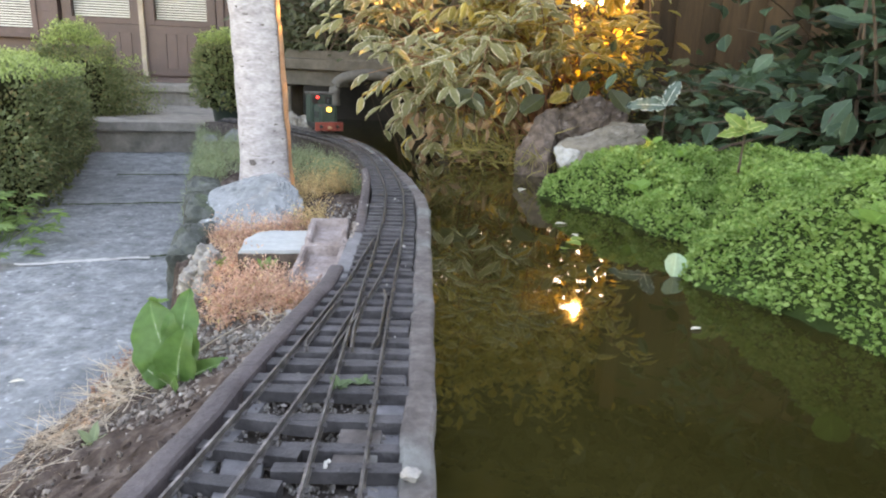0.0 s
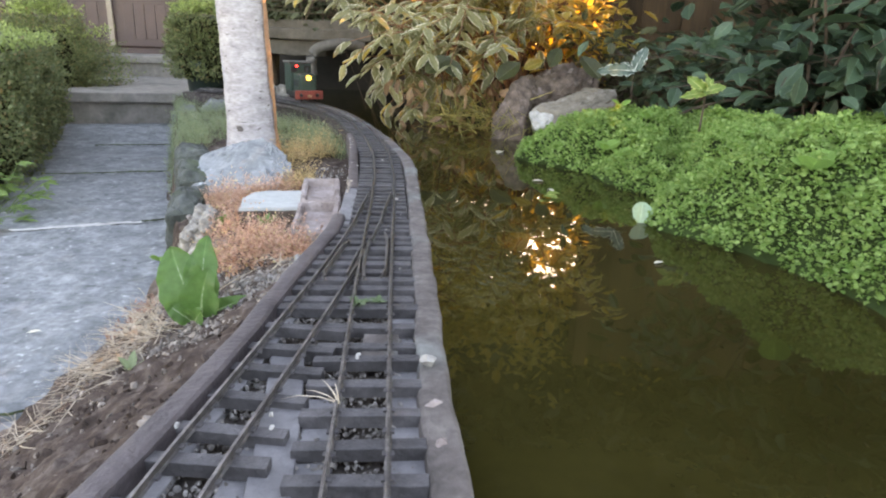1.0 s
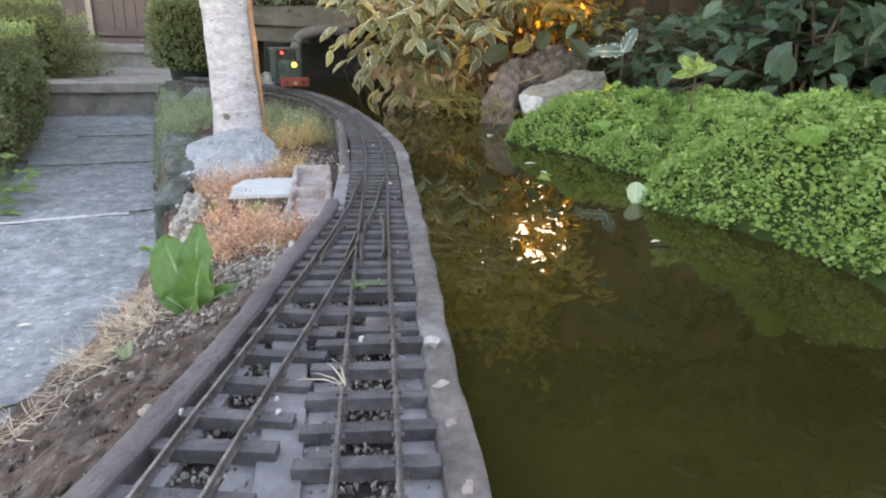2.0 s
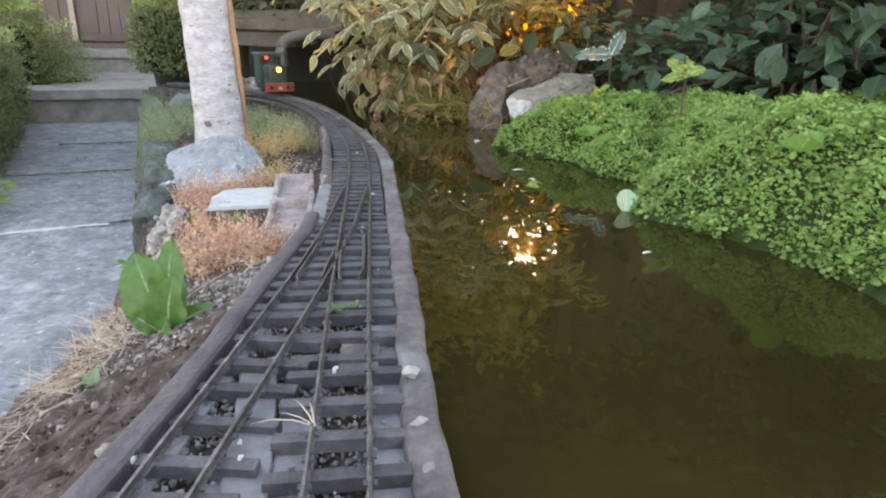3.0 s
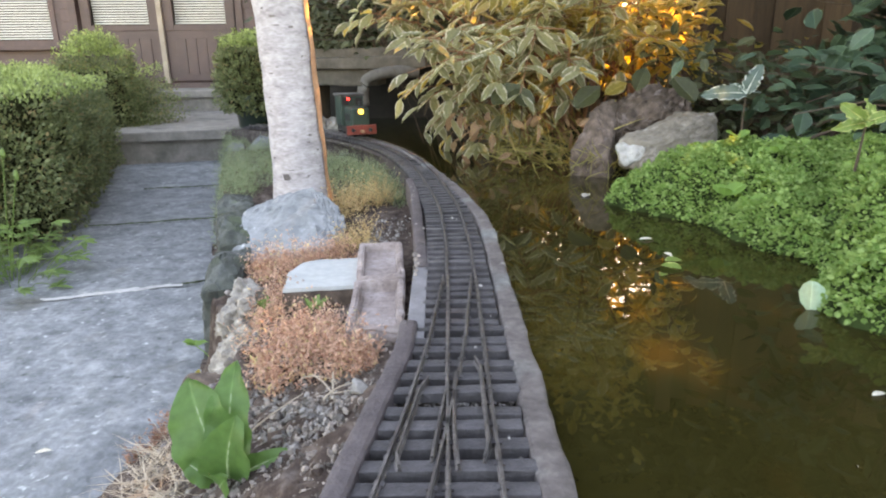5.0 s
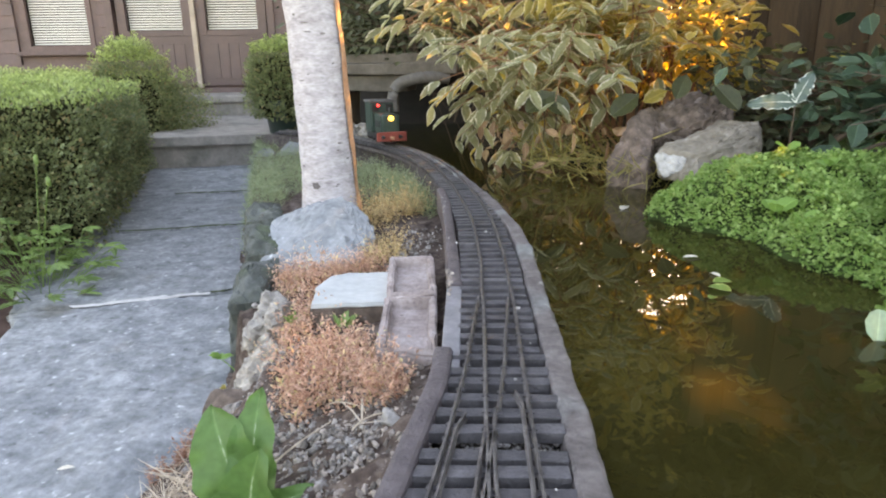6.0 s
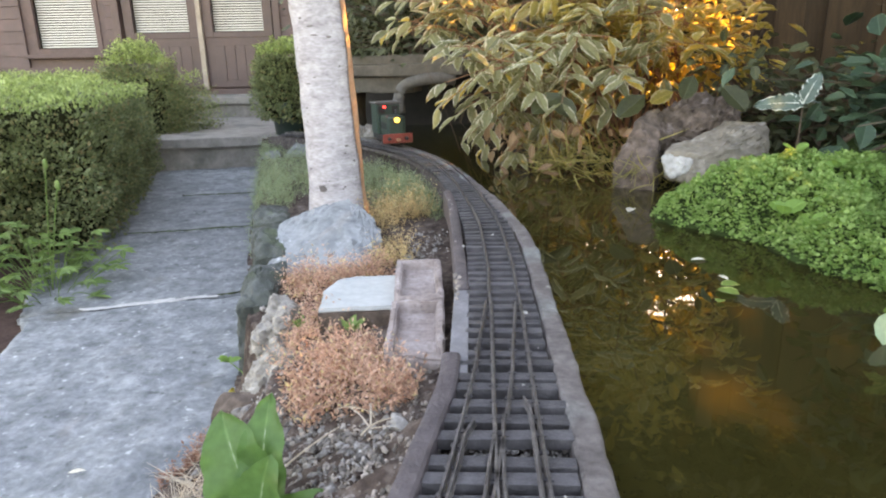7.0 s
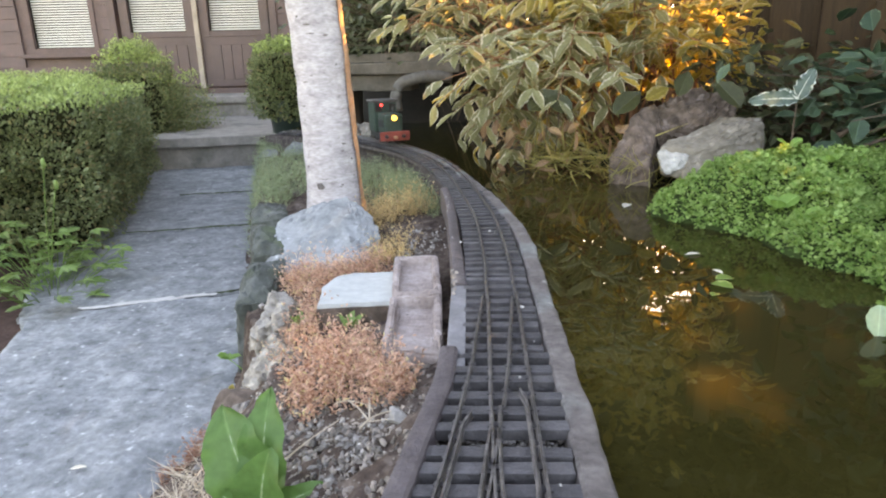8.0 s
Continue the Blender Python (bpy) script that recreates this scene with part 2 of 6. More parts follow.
HOUSE_WOOD = material("brown_stained_boards", [(0.06, 0.037, 0.036), (0.1, 0.062, 0.06)], 7.0, rough=0.6, bump=0.3, bump_scale=50, random_by=0.08)
HOUSE_DOOR = material("dark_red_brown_door", [(0.045, 0.026, 0.027), (0.07, 0.04, 0.04)], 7.0, rough=0.5, bump=0.2, random_by=0.06)
BLIND = material("white_blind", [(0.6, 0.58, 0.54), (0.7, 0.68, 0.64)], 5.0, rough=0.6, bump=0.0)
# near-black stands in for the unlit space behind windows and portal
PAINTED_DARK = material("painted_dark_interior", [(0.02, 0.017, 0.015), (0.04, 0.034, 0.03)], 5.0, rough=0.9, bump=0.2)
WEATHERED = material("weathered_wood", [(0.2, 0.165, 0.14), (0.3, 0.255, 0.22)], 10.0, rough=0.85, bump=0.4, stain=((0.12, 0.1, 0.08), 6.0, 0.6))
FENCE = material("fence_board", [(0.026, 0.014, 0.006), (0.07, 0.039, 0.017)], 9.0, rough=0.85, bump=0.6, random_by=0.35, stretch=(3.0, 3.0, 0.4))
PORTAL = material("portal_stone", [(0.06, 0.05, 0.04), (0.125, 0.106, 0.085)], 14.0, rough=0.9, bump=0.9, stain=((0.07, 0.07, 0.05), 7.0, 0.58))
PIPE = material("pale_pipe", [(0.075, 0.066, 0.058), (0.13, 0.117, 0.105)], 18.0, rough=0.8, bump=0.3)
POT = material("dark_green_pot", [(0.02, 0.035, 0.03), (0.04, 0.06, 0.05)], 12.0, rough=0.4, bump=0.1)
LOCO_GREEN = material("loco_green_paint", [(0.018, 0.035, 0.028), (0.032, 0.055, 0.042)], 30.0, rough=0.4, bump=0.05)
LOCO_RED = material("loco_red_paint", [(0.2, 0.036, 0.026), (0.28, 0.055, 0.038)], 30.0, rough=0.45, bump=0.05)
LOCO_BLACK = material("loco_black_paint", [(0.015, 0.015, 0.015), (0.03, 0.03, 0.03)], 30.0, rough=0.5, bump=0.05)
LOCO_ROOF = material("loco_grey_roof", [(0.06, 0.055, 0.05), (0.1, 0.09, 0.085)], 30.0, rough=0.6, bump=0.05)
LAMP_YELLOW = glow_material("lamp_yellow", (1.0, 0.7, 0.12), 0.35)
LAMP_RED = glow_material("lamp_red", (1.0, 0.05, 0.05), 0.5)

BOX_LEAF = leaf_material("box_leaf", (0.085, 0.105, 0.045), (0.2, 0.235, 0.105), through_light=0.3, warm=(0.26, 0.19, 0.09))
FRESH_BOX = leaf_material("fresh_box_leaf", (0.16, 0.22, 0.06), (0.38, 0.46, 0.17), through_light=0.4)
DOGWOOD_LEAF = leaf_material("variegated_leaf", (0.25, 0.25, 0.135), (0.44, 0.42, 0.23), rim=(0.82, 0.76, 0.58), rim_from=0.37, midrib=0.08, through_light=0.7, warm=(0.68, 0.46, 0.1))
# low evening sun is put into this dogwood's leaf colour as yellow
DOGWOOD_SUNLIT = leaf_material("sunlit_variegated_leaf", (0.36, 0.3, 0.1), (0.6, 0.48, 0.16), rim=(0.82, 0.7, 0.42), rim_from=0.36, midrib=0.08, through_light=0.8, warm=(0.75, 0.5, 0.1))
# yellowed leaves; on the shrubs this gold stands in for sunlight
SUNLIT_AND_YELLOW_LEAF = leaf_material("sunlit_and_yellow_leaf", (0.34, 0.28, 0.06), (0.6, 0.48, 0.13), rim=(0.66, 0.54, 0.24), rim_from=0.36, through_light=0.8, warm=(0.66, 0.4, 0.08))
DARK_LEAF = leaf_material("dark_broad_leaf", (0.018, 0.04, 0.022), (0.062, 0.108, 0.06), rim=(0.11, 0.16, 0.095), rim_from=0.46, through_light=0.25, rough=0.42)
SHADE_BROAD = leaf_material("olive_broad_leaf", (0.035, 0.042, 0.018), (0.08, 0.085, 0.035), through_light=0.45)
SHADE_LEAF = leaf_material("shade_leaf", (0.04, 0.05, 0.025), (0.1, 0.11, 0.055), through_light=0.35)
CRESS_LEAF = leaf_material("creeping_leaf", (0.12, 0.23, 0.05), (0.28, 0.41, 0.13), through_light=0.45, rough=0.8, warm=(0.34, 0.46, 0.17))
FRESH_LEAF = leaf_material("fresh_green_leaf", (0.12, 0.25, 0.05), (0.22, 0.37, 0.09), through_light=0.5, rough=0.4)
PALE_VARIEG = leaf_material("grey_green_variegated_leaf", (0.075, 0.115, 0.095), (0.12, 0.165, 0.135), rim=(0.6, 0.62, 0.54), rim_from=0.44, through_light=0.35)
LIME_LEAF = leaf_material("lime_variegated_leaf", (0.13, 0.21, 0.045), (0.21, 0.29, 0.07), rim=(0.4, 0.43, 0.15), rim_from=0.4, through_light=0.4)
PALE_PAD = leaf_material("pale_pad", (0.28, 0.42, 0.28), (0.38, 0.52, 0.36), through_light=0.3)
SEDUM_ORANGE = leaf_material("rusty_sedum", (0.36, 0.17, 0.11), (0.74, 0.46, 0.33), through_light=0.35, warm=(0.6, 0.5, 0.22))
SEDUM_GREEN = leaf_material("grey_green_sedum", (0.13, 0.18, 0.085), (0.3, 0.36, 0.2), through_light=0.3, warm=(0.36, 0.33, 0.16))
SEDUM_TAWNY = leaf_material("tawny_sedum_leaf", (0.42, 0.27, 0.12), (0.74, 0.52, 0.27), through_light=0.45, warm=(0.62, 0.58, 0.26))
# yellow-green grass with the low sun's gold put into its colour
GRASS_LEAF = leaf_material("reedy_grass", (0.18, 0.165, 0.05), (0.36, 0.29, 0.1), through_light=0.5, warm=(0.5, 0.36, 0.15))
TRACK_WEED = leaf_material("track_weed_leaf", (0.06, 0.095, 0.04), (0.14, 0.2, 0.09), through_light=0.3)
RED_WEED = leaf_material("red_weed_leaf", (0.2, 0.08, 0.05), (0.42, 0.22, 0.15), through_light=0.3)
DEAD_LEAF = leaf_material("dead_leaf", (0.2, 0.11, 0.06), (0.46, 0.29, 0.17), through_light=0.45)
DOCK_LEAF = leaf_material("dock_leaf", (0.07, 0.165, 0.05), (0.16, 0.3, 0.085), through_light=0.5, rough=0.38)
DOCK_RIB = material("dock_rib", [(0.3, 0.4, 0.2), (0.4, 0.5, 0.28)], 60.0, rough=0.5, bump=0.1)
WEED_LEAF = leaf_material("weed_leaf", (0.09, 0.16, 0.04), (0.2, 0.3, 0.09), through_light=0.4)
FALLEN_LEAF = leaf_material("fallen_leaf", (0.48, 0.42, 0.33), (0.64, 0.58, 0.48), through_light=0.2)


# ---- builders ----
def link(name, mesh, mat, parent=None, label=""):
    if mat is not None and not mesh.materials:
        mesh.materials.append(mat)
    ob = new(name, mesh)
    ob.parent = parent
    if label:
        ob["label"] = label
    return ob


def part(name, bm, mat, parent=None, label="", smooth=False):
    me = bpy.data.meshes.new(name)
    bm.to_mesh(me)
    bm.free()
    if smooth:
        for p in me.polygons:
            p.use_smooth = True
    return link(name, me, mat, parent, label)


def thing(name, x, y, z, label, category, group="", kind="", rz=0.0):
    """An Empty at a thing's base."""
    ob = new(name)
    ob.empty_display_size = 0.05
    ob.matrix_world = pose(x, y, z, 0, 0, rz)
    return tagged(ob, label, category, group, kind)


def box_bm(sx, sy, sz, x=0.0, y=0.0, z=0.0, bevel=0.0, rz=0.0, rough=0.0, cuts=0):
    """A box whose base centre is at x, y, z."""
    bm = bmesh.new()
    bmesh.ops.create_cube(bm, size=1.0)
    bmesh.ops.scale(bm, vec=(sx, sy, sz), verts=bm.verts)
    if cuts:
        bmesh.ops.subdivide_edges(bm, edges=bm.edges[:], cuts=cuts, use_grid_fill=True)
    if bevel:
        bmesh.ops.bevel(bm, geom=bm.edges[:] if not cuts else [e for e in bm.edges if e.calc_face_angle(0) > 0.7], offset=bevel, segments=2, affect="EDGES", profile=0.6)
    if rough:
        for v in bm.verts:
            v.co += noise.noise_vector(v.co * 9 + Vector((x * 7, y * 5, z))) * rough
    bmesh.ops.transform(bm, matrix=pose(x, y, z + sz / 2, 0, 0, rz), verts=bm.verts)
    return bm


def tube_bm(points, radii, sides=8, closed=True):
    """A tube along points, tapering by radii."""
    bm = bmesh.new()
    rings = []
    pts = [Vector(p) for p in points]
    for i, p in enumerate(pts):
        t = (pts[min(i + 1, len(pts) - 1)] - pts[max(i - 1, 0)]).normalized()
        s = t.cross(Vector((0, 0, 1)) if abs(t.z) < 0.9 else Vector((1, 0, 0))).normalized()
        u = s.cross(t)
        r = radii[i] if isinstance(radii, (list, tuple)) else radii
        rings.append([bm.verts.new(p + (s * math.cos(2 * math.pi * k / sides) + u * math.sin(2 * math.pi * k / sides)) * r) for k in range(sides)])
    for a, b in zip(rings, rings[1:]):
        for k in range(sides):
            bm.faces.new((a[k], a[(k + 1) % sides], b[(k + 1) % sides], b[k]))
    if closed:
        bm.faces.new(rings[0][::-1])
        bm.faces.new(rings[-1])
    return bm


def sweep_bm(line, profile):
    """A profile of (across, up) swept along a line in plan; each line point has its own z."""
    bm = bmesh.new()
    rings = []
    pts = [Vector(p) for p in line]
    for i, p in enumerate(pts):
        t = (pts[min(i + 1, len(pts) - 1)] - pts[max(i - 1, 0)])
        t.z = 0
        t.normalize()
        s = Vector((t.y, -t.x, 0))
        rings.append([bm.verts.new(p + s * a + Vector((0, 0, h))) for a, h in profile])
    n = len(profile)
    for a, b in zip(rings, rings[1:]):
        for k in range(n):
            bm.faces.new((a[k], a[(k + 1) % n], b[(k + 1) % n], b[k]))
    bm.faces.new(rings[0][::-1])
    bm.faces.new(rings[-1])
    bmesh.ops.recalc_face_normals(bm, faces=bm.faces[:])
    return bm


def spline(points, step=0.03):
    """A smooth line through points, in even steps."""
    pts = [Vector(p if len(p) == 3 else (*p, 0.0)) for p in points]
    ext = [2 * pts[0] - pts[1], *pts, 2 * pts[-1] - pts[-2]]
    dense = []
    for i in range(1, len(ext) - 2):
        p0, p1, p2, p3 = ext[i - 1:i + 3]
        for k in range(24):
            t = k / 24
            dense.append(0.5 * (2 * p1 + (p2 - p0) * t + (2 * p0 - 5 * p1 + 4 * p2 - p3) * t * t + (3 * p1 - p0 - 3 * p2 + p3) * t ** 3))
    dense.append(pts[-1])
    out, last = [dense[0]], 0.0
    for a, b in zip(dense, dense[1:]):
        last += (b - a).length
        if last >= step:
            out.append(b)
            last = 0.0
    return out


def offset(line, d):
    """The line moved d to its right."""
    out = []
    for i, p in enumerate(line):
        t = line[min(i + 1, len(line) - 1)] - line[max(i - 1, 0)]
        t.z = 0
        t.normalize()
        out.append(p + Vector((t.y, -t.x, 0)) * d)
    return out


def rock_bm(sx, sy, sz, seed, rough=0.16, sharp=2.0, detail=4):
    """A broken stone: a ball cut by planes, with fine relief."""
    bm = bmesh.new()
    bmesh.ops.create_icosphere(bm, subdivisions=detail, radius=0.5)
    o = Vector((seed * 3.1, seed * 1.7, seed * 0.9))
    r = random.Random(seed * 1000 + 7)
    cuts = []
    for _ in range(12):
        n = Vector((r.gauss(0, 1), r.gauss(0, 1), r.gauss(0.2, 0.8))).normalized()
        cuts.append((n, r.uniform(0.38, 0.5)))
    for v in bm.verts:
        d = v.co.normalized()
        v.co = d * 0.64
        for n, k in cuts:
            v.co -= n * max(0.0, v.co.dot(n) - k)
        v.co += d * (noise.noise(d * sharp + o) * rough * 0.4 + noise.noise(d * sharp * 4 + o) * rough * 0.16 + noise.noise(d * sharp * 9 + o) * rough * 0.1 + noise.noise(d * sharp * 20 + o) * rough * 0.06)
    bmesh.ops.scale(bm, vec=(sx, sy, sz), verts=bm.verts)
    return bm


def block_bm(sx, sy, sz, seed, rough=0.16, taper=0.85, rise_x=0.0, rise_y=0.0):
    """A hewn stone: a block with chipped corners, a tilted top and a rough skin."""
    bm = bmesh.new()
    bmesh.ops.create_cube(bm, size=1.0)
    bmesh.ops.subdivide_edges(bm, edges=bm.edges[:], cuts=26, use_grid_fill=True)
    o = Vector((seed * 2.3, seed * 4.1, seed * 1.3))
    r = random.Random(seed * 77 + 5)
    cuts = [(Vector((r.choice((-1, 1)) * r.uniform(0.4, 1), r.choice((-1, 1)) * r.uniform(0.4, 1), r.uniform(-0.3, 1))).normalized(), r.uniform(0.5, 0.62)) for _ in range(12)]
    for v in bm.verts:
        d = v.co.normalized()
        v.co = d * 0.5 / (abs(d.x) ** 10 + abs(d.y) ** 10 + abs(d.z) ** 10) ** 0.1
        for n, k in cuts:
            v.co -= n * max(0.0, v.co.dot(n) - k)
        f = v.co.z + 0.5
        v.co.x *= 1 + (taper - 1) * f
        v.co.y *= 1 + (taper - 1) * f
        v.co.z = f * (1 + rise_x * v.co.x + rise_y * v.co.y) - 0.5
        w = Vector((v.co.x * sx, v.co.y * sy, v.co.z * sz))
        crack = max(0.0, 0.12 - abs(noise.noise(w * 11 + o))) * -0.9
        v.co += d * rough * (noise.noise(w * 8 + o) * 0.3 + crack + noise.noise(w * 45 + o) * 0.14 + noise.noise(w * 110 + o) * 0.09)
    bmesh.ops.scale(bm, vec=(sx, sy, sz), verts=bm.verts)
    return bm


def rock(name, x, y, z, sx, sy, sz, seed, mat, label, rz=0.0, rx=0.0, ry=0.0, rough=0.16, sharp=2.0, group="", wedge=0.0, hewn=None):
    bm = block_bm(sx, sy, sz, seed, rough, *hewn) if hewn else rock_bm(sx, sy, sz, seed, rough, sharp)
    if wedge:
        for v in bm.verts:
            v.co.z *= 1 + wedge * v.co.x / sx
    ob = part(name, bm, mat, smooth=True)
    ob.data.set_sharp_from_angle(angle=radians(32 if not hewn else 24))
    ob.matrix_world = pose(x, y, z, rx, ry, rz)
    return tagged(ob, label, "rock", group)


def hull_rock(name, corners, mat, label, group="", seed=0, rough=0.012, soft=0.3, seat=None):
    """A split stone with flat faces between the given corners, worn edges and a rough skin."""
    o = Vector(seat or [sum(c[i] for c in corners) / len(corners) for i in range(3)])
    bm = bmesh.new()
    for c in corners:
        bm.verts.new(Vector(c) - o)
    g = bmesh.ops.convex_hull(bm, input=bm.verts[:])
    bmesh.ops.delete(bm, geom=[e for e in g["geom_interior"] if isinstance(e, bmesh.types.BMVert)], context="VERTS")
    for k in range(4):
        bmesh.ops.subdivide_edges(bm, edges=bm.edges[:], cuts=1, use_grid_fill=True)
        bmesh.ops.triangulate(bm, faces=bm.faces[:])
        if k in (1, 2):
            bmesh.ops.smooth_vert(bm, verts=bm.verts[:], factor=soft, use_axis_x=True, use_axis_y=True, use_axis_z=True)
    bm.normal_update()
    w = Vector((seed * 3.7, seed * 1.9, seed * 2.3))
    for v in bm.verts:
        p = v.co + w
        ledge = math.floor(noise.noise(p * 9) * 4) / 4
        v.co += v.normal * rough * (0.8 * noise.noise(p * 14) + 0.7 * ledge + 0.6 * noise.noise(p * 45) + 0.4 * noise.noise(p * 120))
    ob = part(name, bm, mat, smooth=True)
    ob.data.set_sharp_from_angle(angle=radians(26))
    ob.matrix_world = pose(*o)
    return tagged(ob, label, "rock", group)


LEAF_V = np.array([(0, 0, 0), (-.36, .28, .05), (0, .3, -.02), (.36, .28, .05), (-.42, .55, .05), (0, .58, -.03), (.42, .55, .05), (-.2, .85, .0), (0, .86, -.05), (.2, .85, .0), (0, 1, -.1)], float)
LEAF_F = [(0, 2, 1), (0, 3, 2), (1, 2, 5, 4), (2, 3, 6, 5), (4, 5, 8, 7), (5, 6, 9, 8), (7, 8, 10), (8, 9, 10)]
BROAD_V = np.array([(0, 0, 0), (-.12, .08, .01), (0, .08, -.02), (.12, .08, .01), (-.4, .3, .06), (0, .32, -.04), (.4, .3, .06), (-.5, .6, .07), (0, .62, -.05), (.5, .6, .07), (-.36, .85, .03), (0, .88, -.06), (.36, .85, .03), (-.14, .98, -.03), (0, 1, -.08), (.14, .98, -.03)], float)
BROAD_F = [(0, 2, 1), (0, 3, 2), *[f for r in range(4) for f in ((1 + 3 * r, 2 + 3 * r, 5 + 3 * r, 4 + 3 * r), (2 + 3 * r, 3 + 3 * r, 6 + 3 * r, 5 + 3 * r))]]
SMALL_V = np.array([(0, 0, 0), (-.5, .5, .06), (.5, .5, .06), (0, 1, -.05)], float)
SMALL_F = [(0, 2, 1), (1, 2, 3)]
ROUND_V = np.array([(0, 0, 0), (-.45, .25, .08), (-.45, .75, .08), (0, 1, 0), (.45, .75, .08), (.45, .25, .08)], float)
ROUND_F = [(0, 5, 4, 3), (0, 3, 2, 1)]
BLADE_V = np.array([(-.5, 0, 0), (.5, 0, 0), (-.45, .35, .07), (.45, .35, .07), (-.3, .7, .03), (.3, .7, .03), (0, 1, -.1)], float)
BLADE_F = [(0, 1, 3, 2), (2, 3, 5, 4), (4, 5, 6)]


def leaves(name, places, ways, ups, lengths, width, mat, parent=None, shape="leaf", label=""):
    """Many leaves in one mesh: base, way of growth, upper side, length; width is a share of the length."""
    tv, tf = {"leaf": (LEAF_V, LEAF_F), "broad": (BROAD_V, BROAD_F), "small": (SMALL_V, SMALL_F), "round": (ROUND_V, ROUND_F), "blade": (BLADE_V, BLADE_F)}[shape]
    p, a, u = np.asarray(places, float), np.asarray(ways, float), np.asarray(ups, float)
    a = a / np.linalg.norm(a, axis=1, keepdims=True)
    s = np.cross(a, u)
    s = s / np.maximum(np.linalg.norm(s, axis=1, keepdims=True), 1e-6)
    u = np.cross(s, a)
    ln = np.asarray(lengths, float)[:, None, None]
    w = width if np.isscalar(width) else np.asarray(width, float)[:, None, None]
    v = p[:, None, :] + ln * (tv[None, :, 0:1] * w * s[:, None, :] + tv[None, :, 1:2] * a[:, None, :] + tv[None, :, 2:3] * u[:, None, :])
    n, k = len(p), len(tv)
    faces = [tuple(i * k + j for j in f) for i in range(n) for f in tf]
    me = bpy.data.meshes.new(name)
    me.from_pydata(v.reshape(-1, 3), [], faces)
    tuv = np.stack([0.5 + 0.5 * np.sign(tv[:, 0]) * (np.abs(tv[:, 0]) > 0.05), tv[:, 1]], 1)
    layer = me.uv_layers.new(name="UVMap")
    idx = np.empty(len(me.loops), int)
    me.loops.foreach_get("vertex_index", idx)
    layer.data.foreach_set("uv", tuv[idx % k].astype(np.float32).ravel())
    return link(name, me, mat, parent, label)


RNG = np.random.default_rng(7)


def unit(n):
    v = RNG.normal(size=(n, 3))
    return v / np.linalg.norm(v, axis=1, keepdims=True)


def lerp_at(y, table):
    ys = [r[0] for r in table]
    return float(np.interp(y, ys, [r[1] for r in table]))


# ---- ground, path and water ----
PATH_Z, WATER_Z = -0.325, -0.03
RIGHT_SIDE = [(-1.6, -0.58), (0.0, -0.6), (0.9, -0.618), (1.05, -0.627), (1.25, -0.62), (1.395, -0.624), (1.52, -0.645), (1.66, -0.69), (1.79, -0.745), (2.12, -0.89), (2.98, -1.251), (4.58, -1.894), (4.8, -1.98)]
LEFT_SIDE = [(-1.6, -1.2), (0.0, -1.22), (1.614, -1.29), (1.744, -1.345), (1.92, -1.42), (2.25, -1.61), (2.59, -1.79), (2.96, -1.929), (3.6, -2.229), (4.6, -2.677), (4.8, -2.77)]
TRACK_SIDE = [(-1.6, -0.25), (0.0, -0.195), (0.33, -0.177), (0.52, -0.156), (0.74, -0.125), (0.86, -0.108), (1.09, -0.11), (1.35, -0.13), (1.55, -0.157), (1.84, -0.2), (2.12, -0.245), (2.6, -0.38), (2.9, -0.5), (3.2, -0.69), (3.5, -0.9), (3.7, -1.05), (4.6, -1.5)]


def ground():
    bm = bmesh.new()
    bmesh.ops.create_grid(bm, x_segments=140, y_segments=140, size=1.0)
    for v in bm.verts:
        r = v.co.length
        v.co.x, v.co.y = v.co.x * (3 + 60 * r ** 3), v.co.y * (3 + 60 * r ** 3) + 2
        # the garden rises round the far sides of the pond
        def ease(a, b, u):
            f = min(max((u - a) / (b - a), 0.0), 1.0)
            return f * f * (3 - 2 * f)
        east = 0.47 * ease(2.3, 3.1, v.co.x)
        south = 0.36 * ease(-0.55, -0.2, v.co.x) * ease(-1.0, -1.5, v.co.y)
        v.co.z = -0.345 + max(east, south) + 0.006 * noise.noise(v.co * 3)
    tagged(part("ground", bm, GROUND), "bare brown garden soil round the path and pond", "ground", kind="structure")


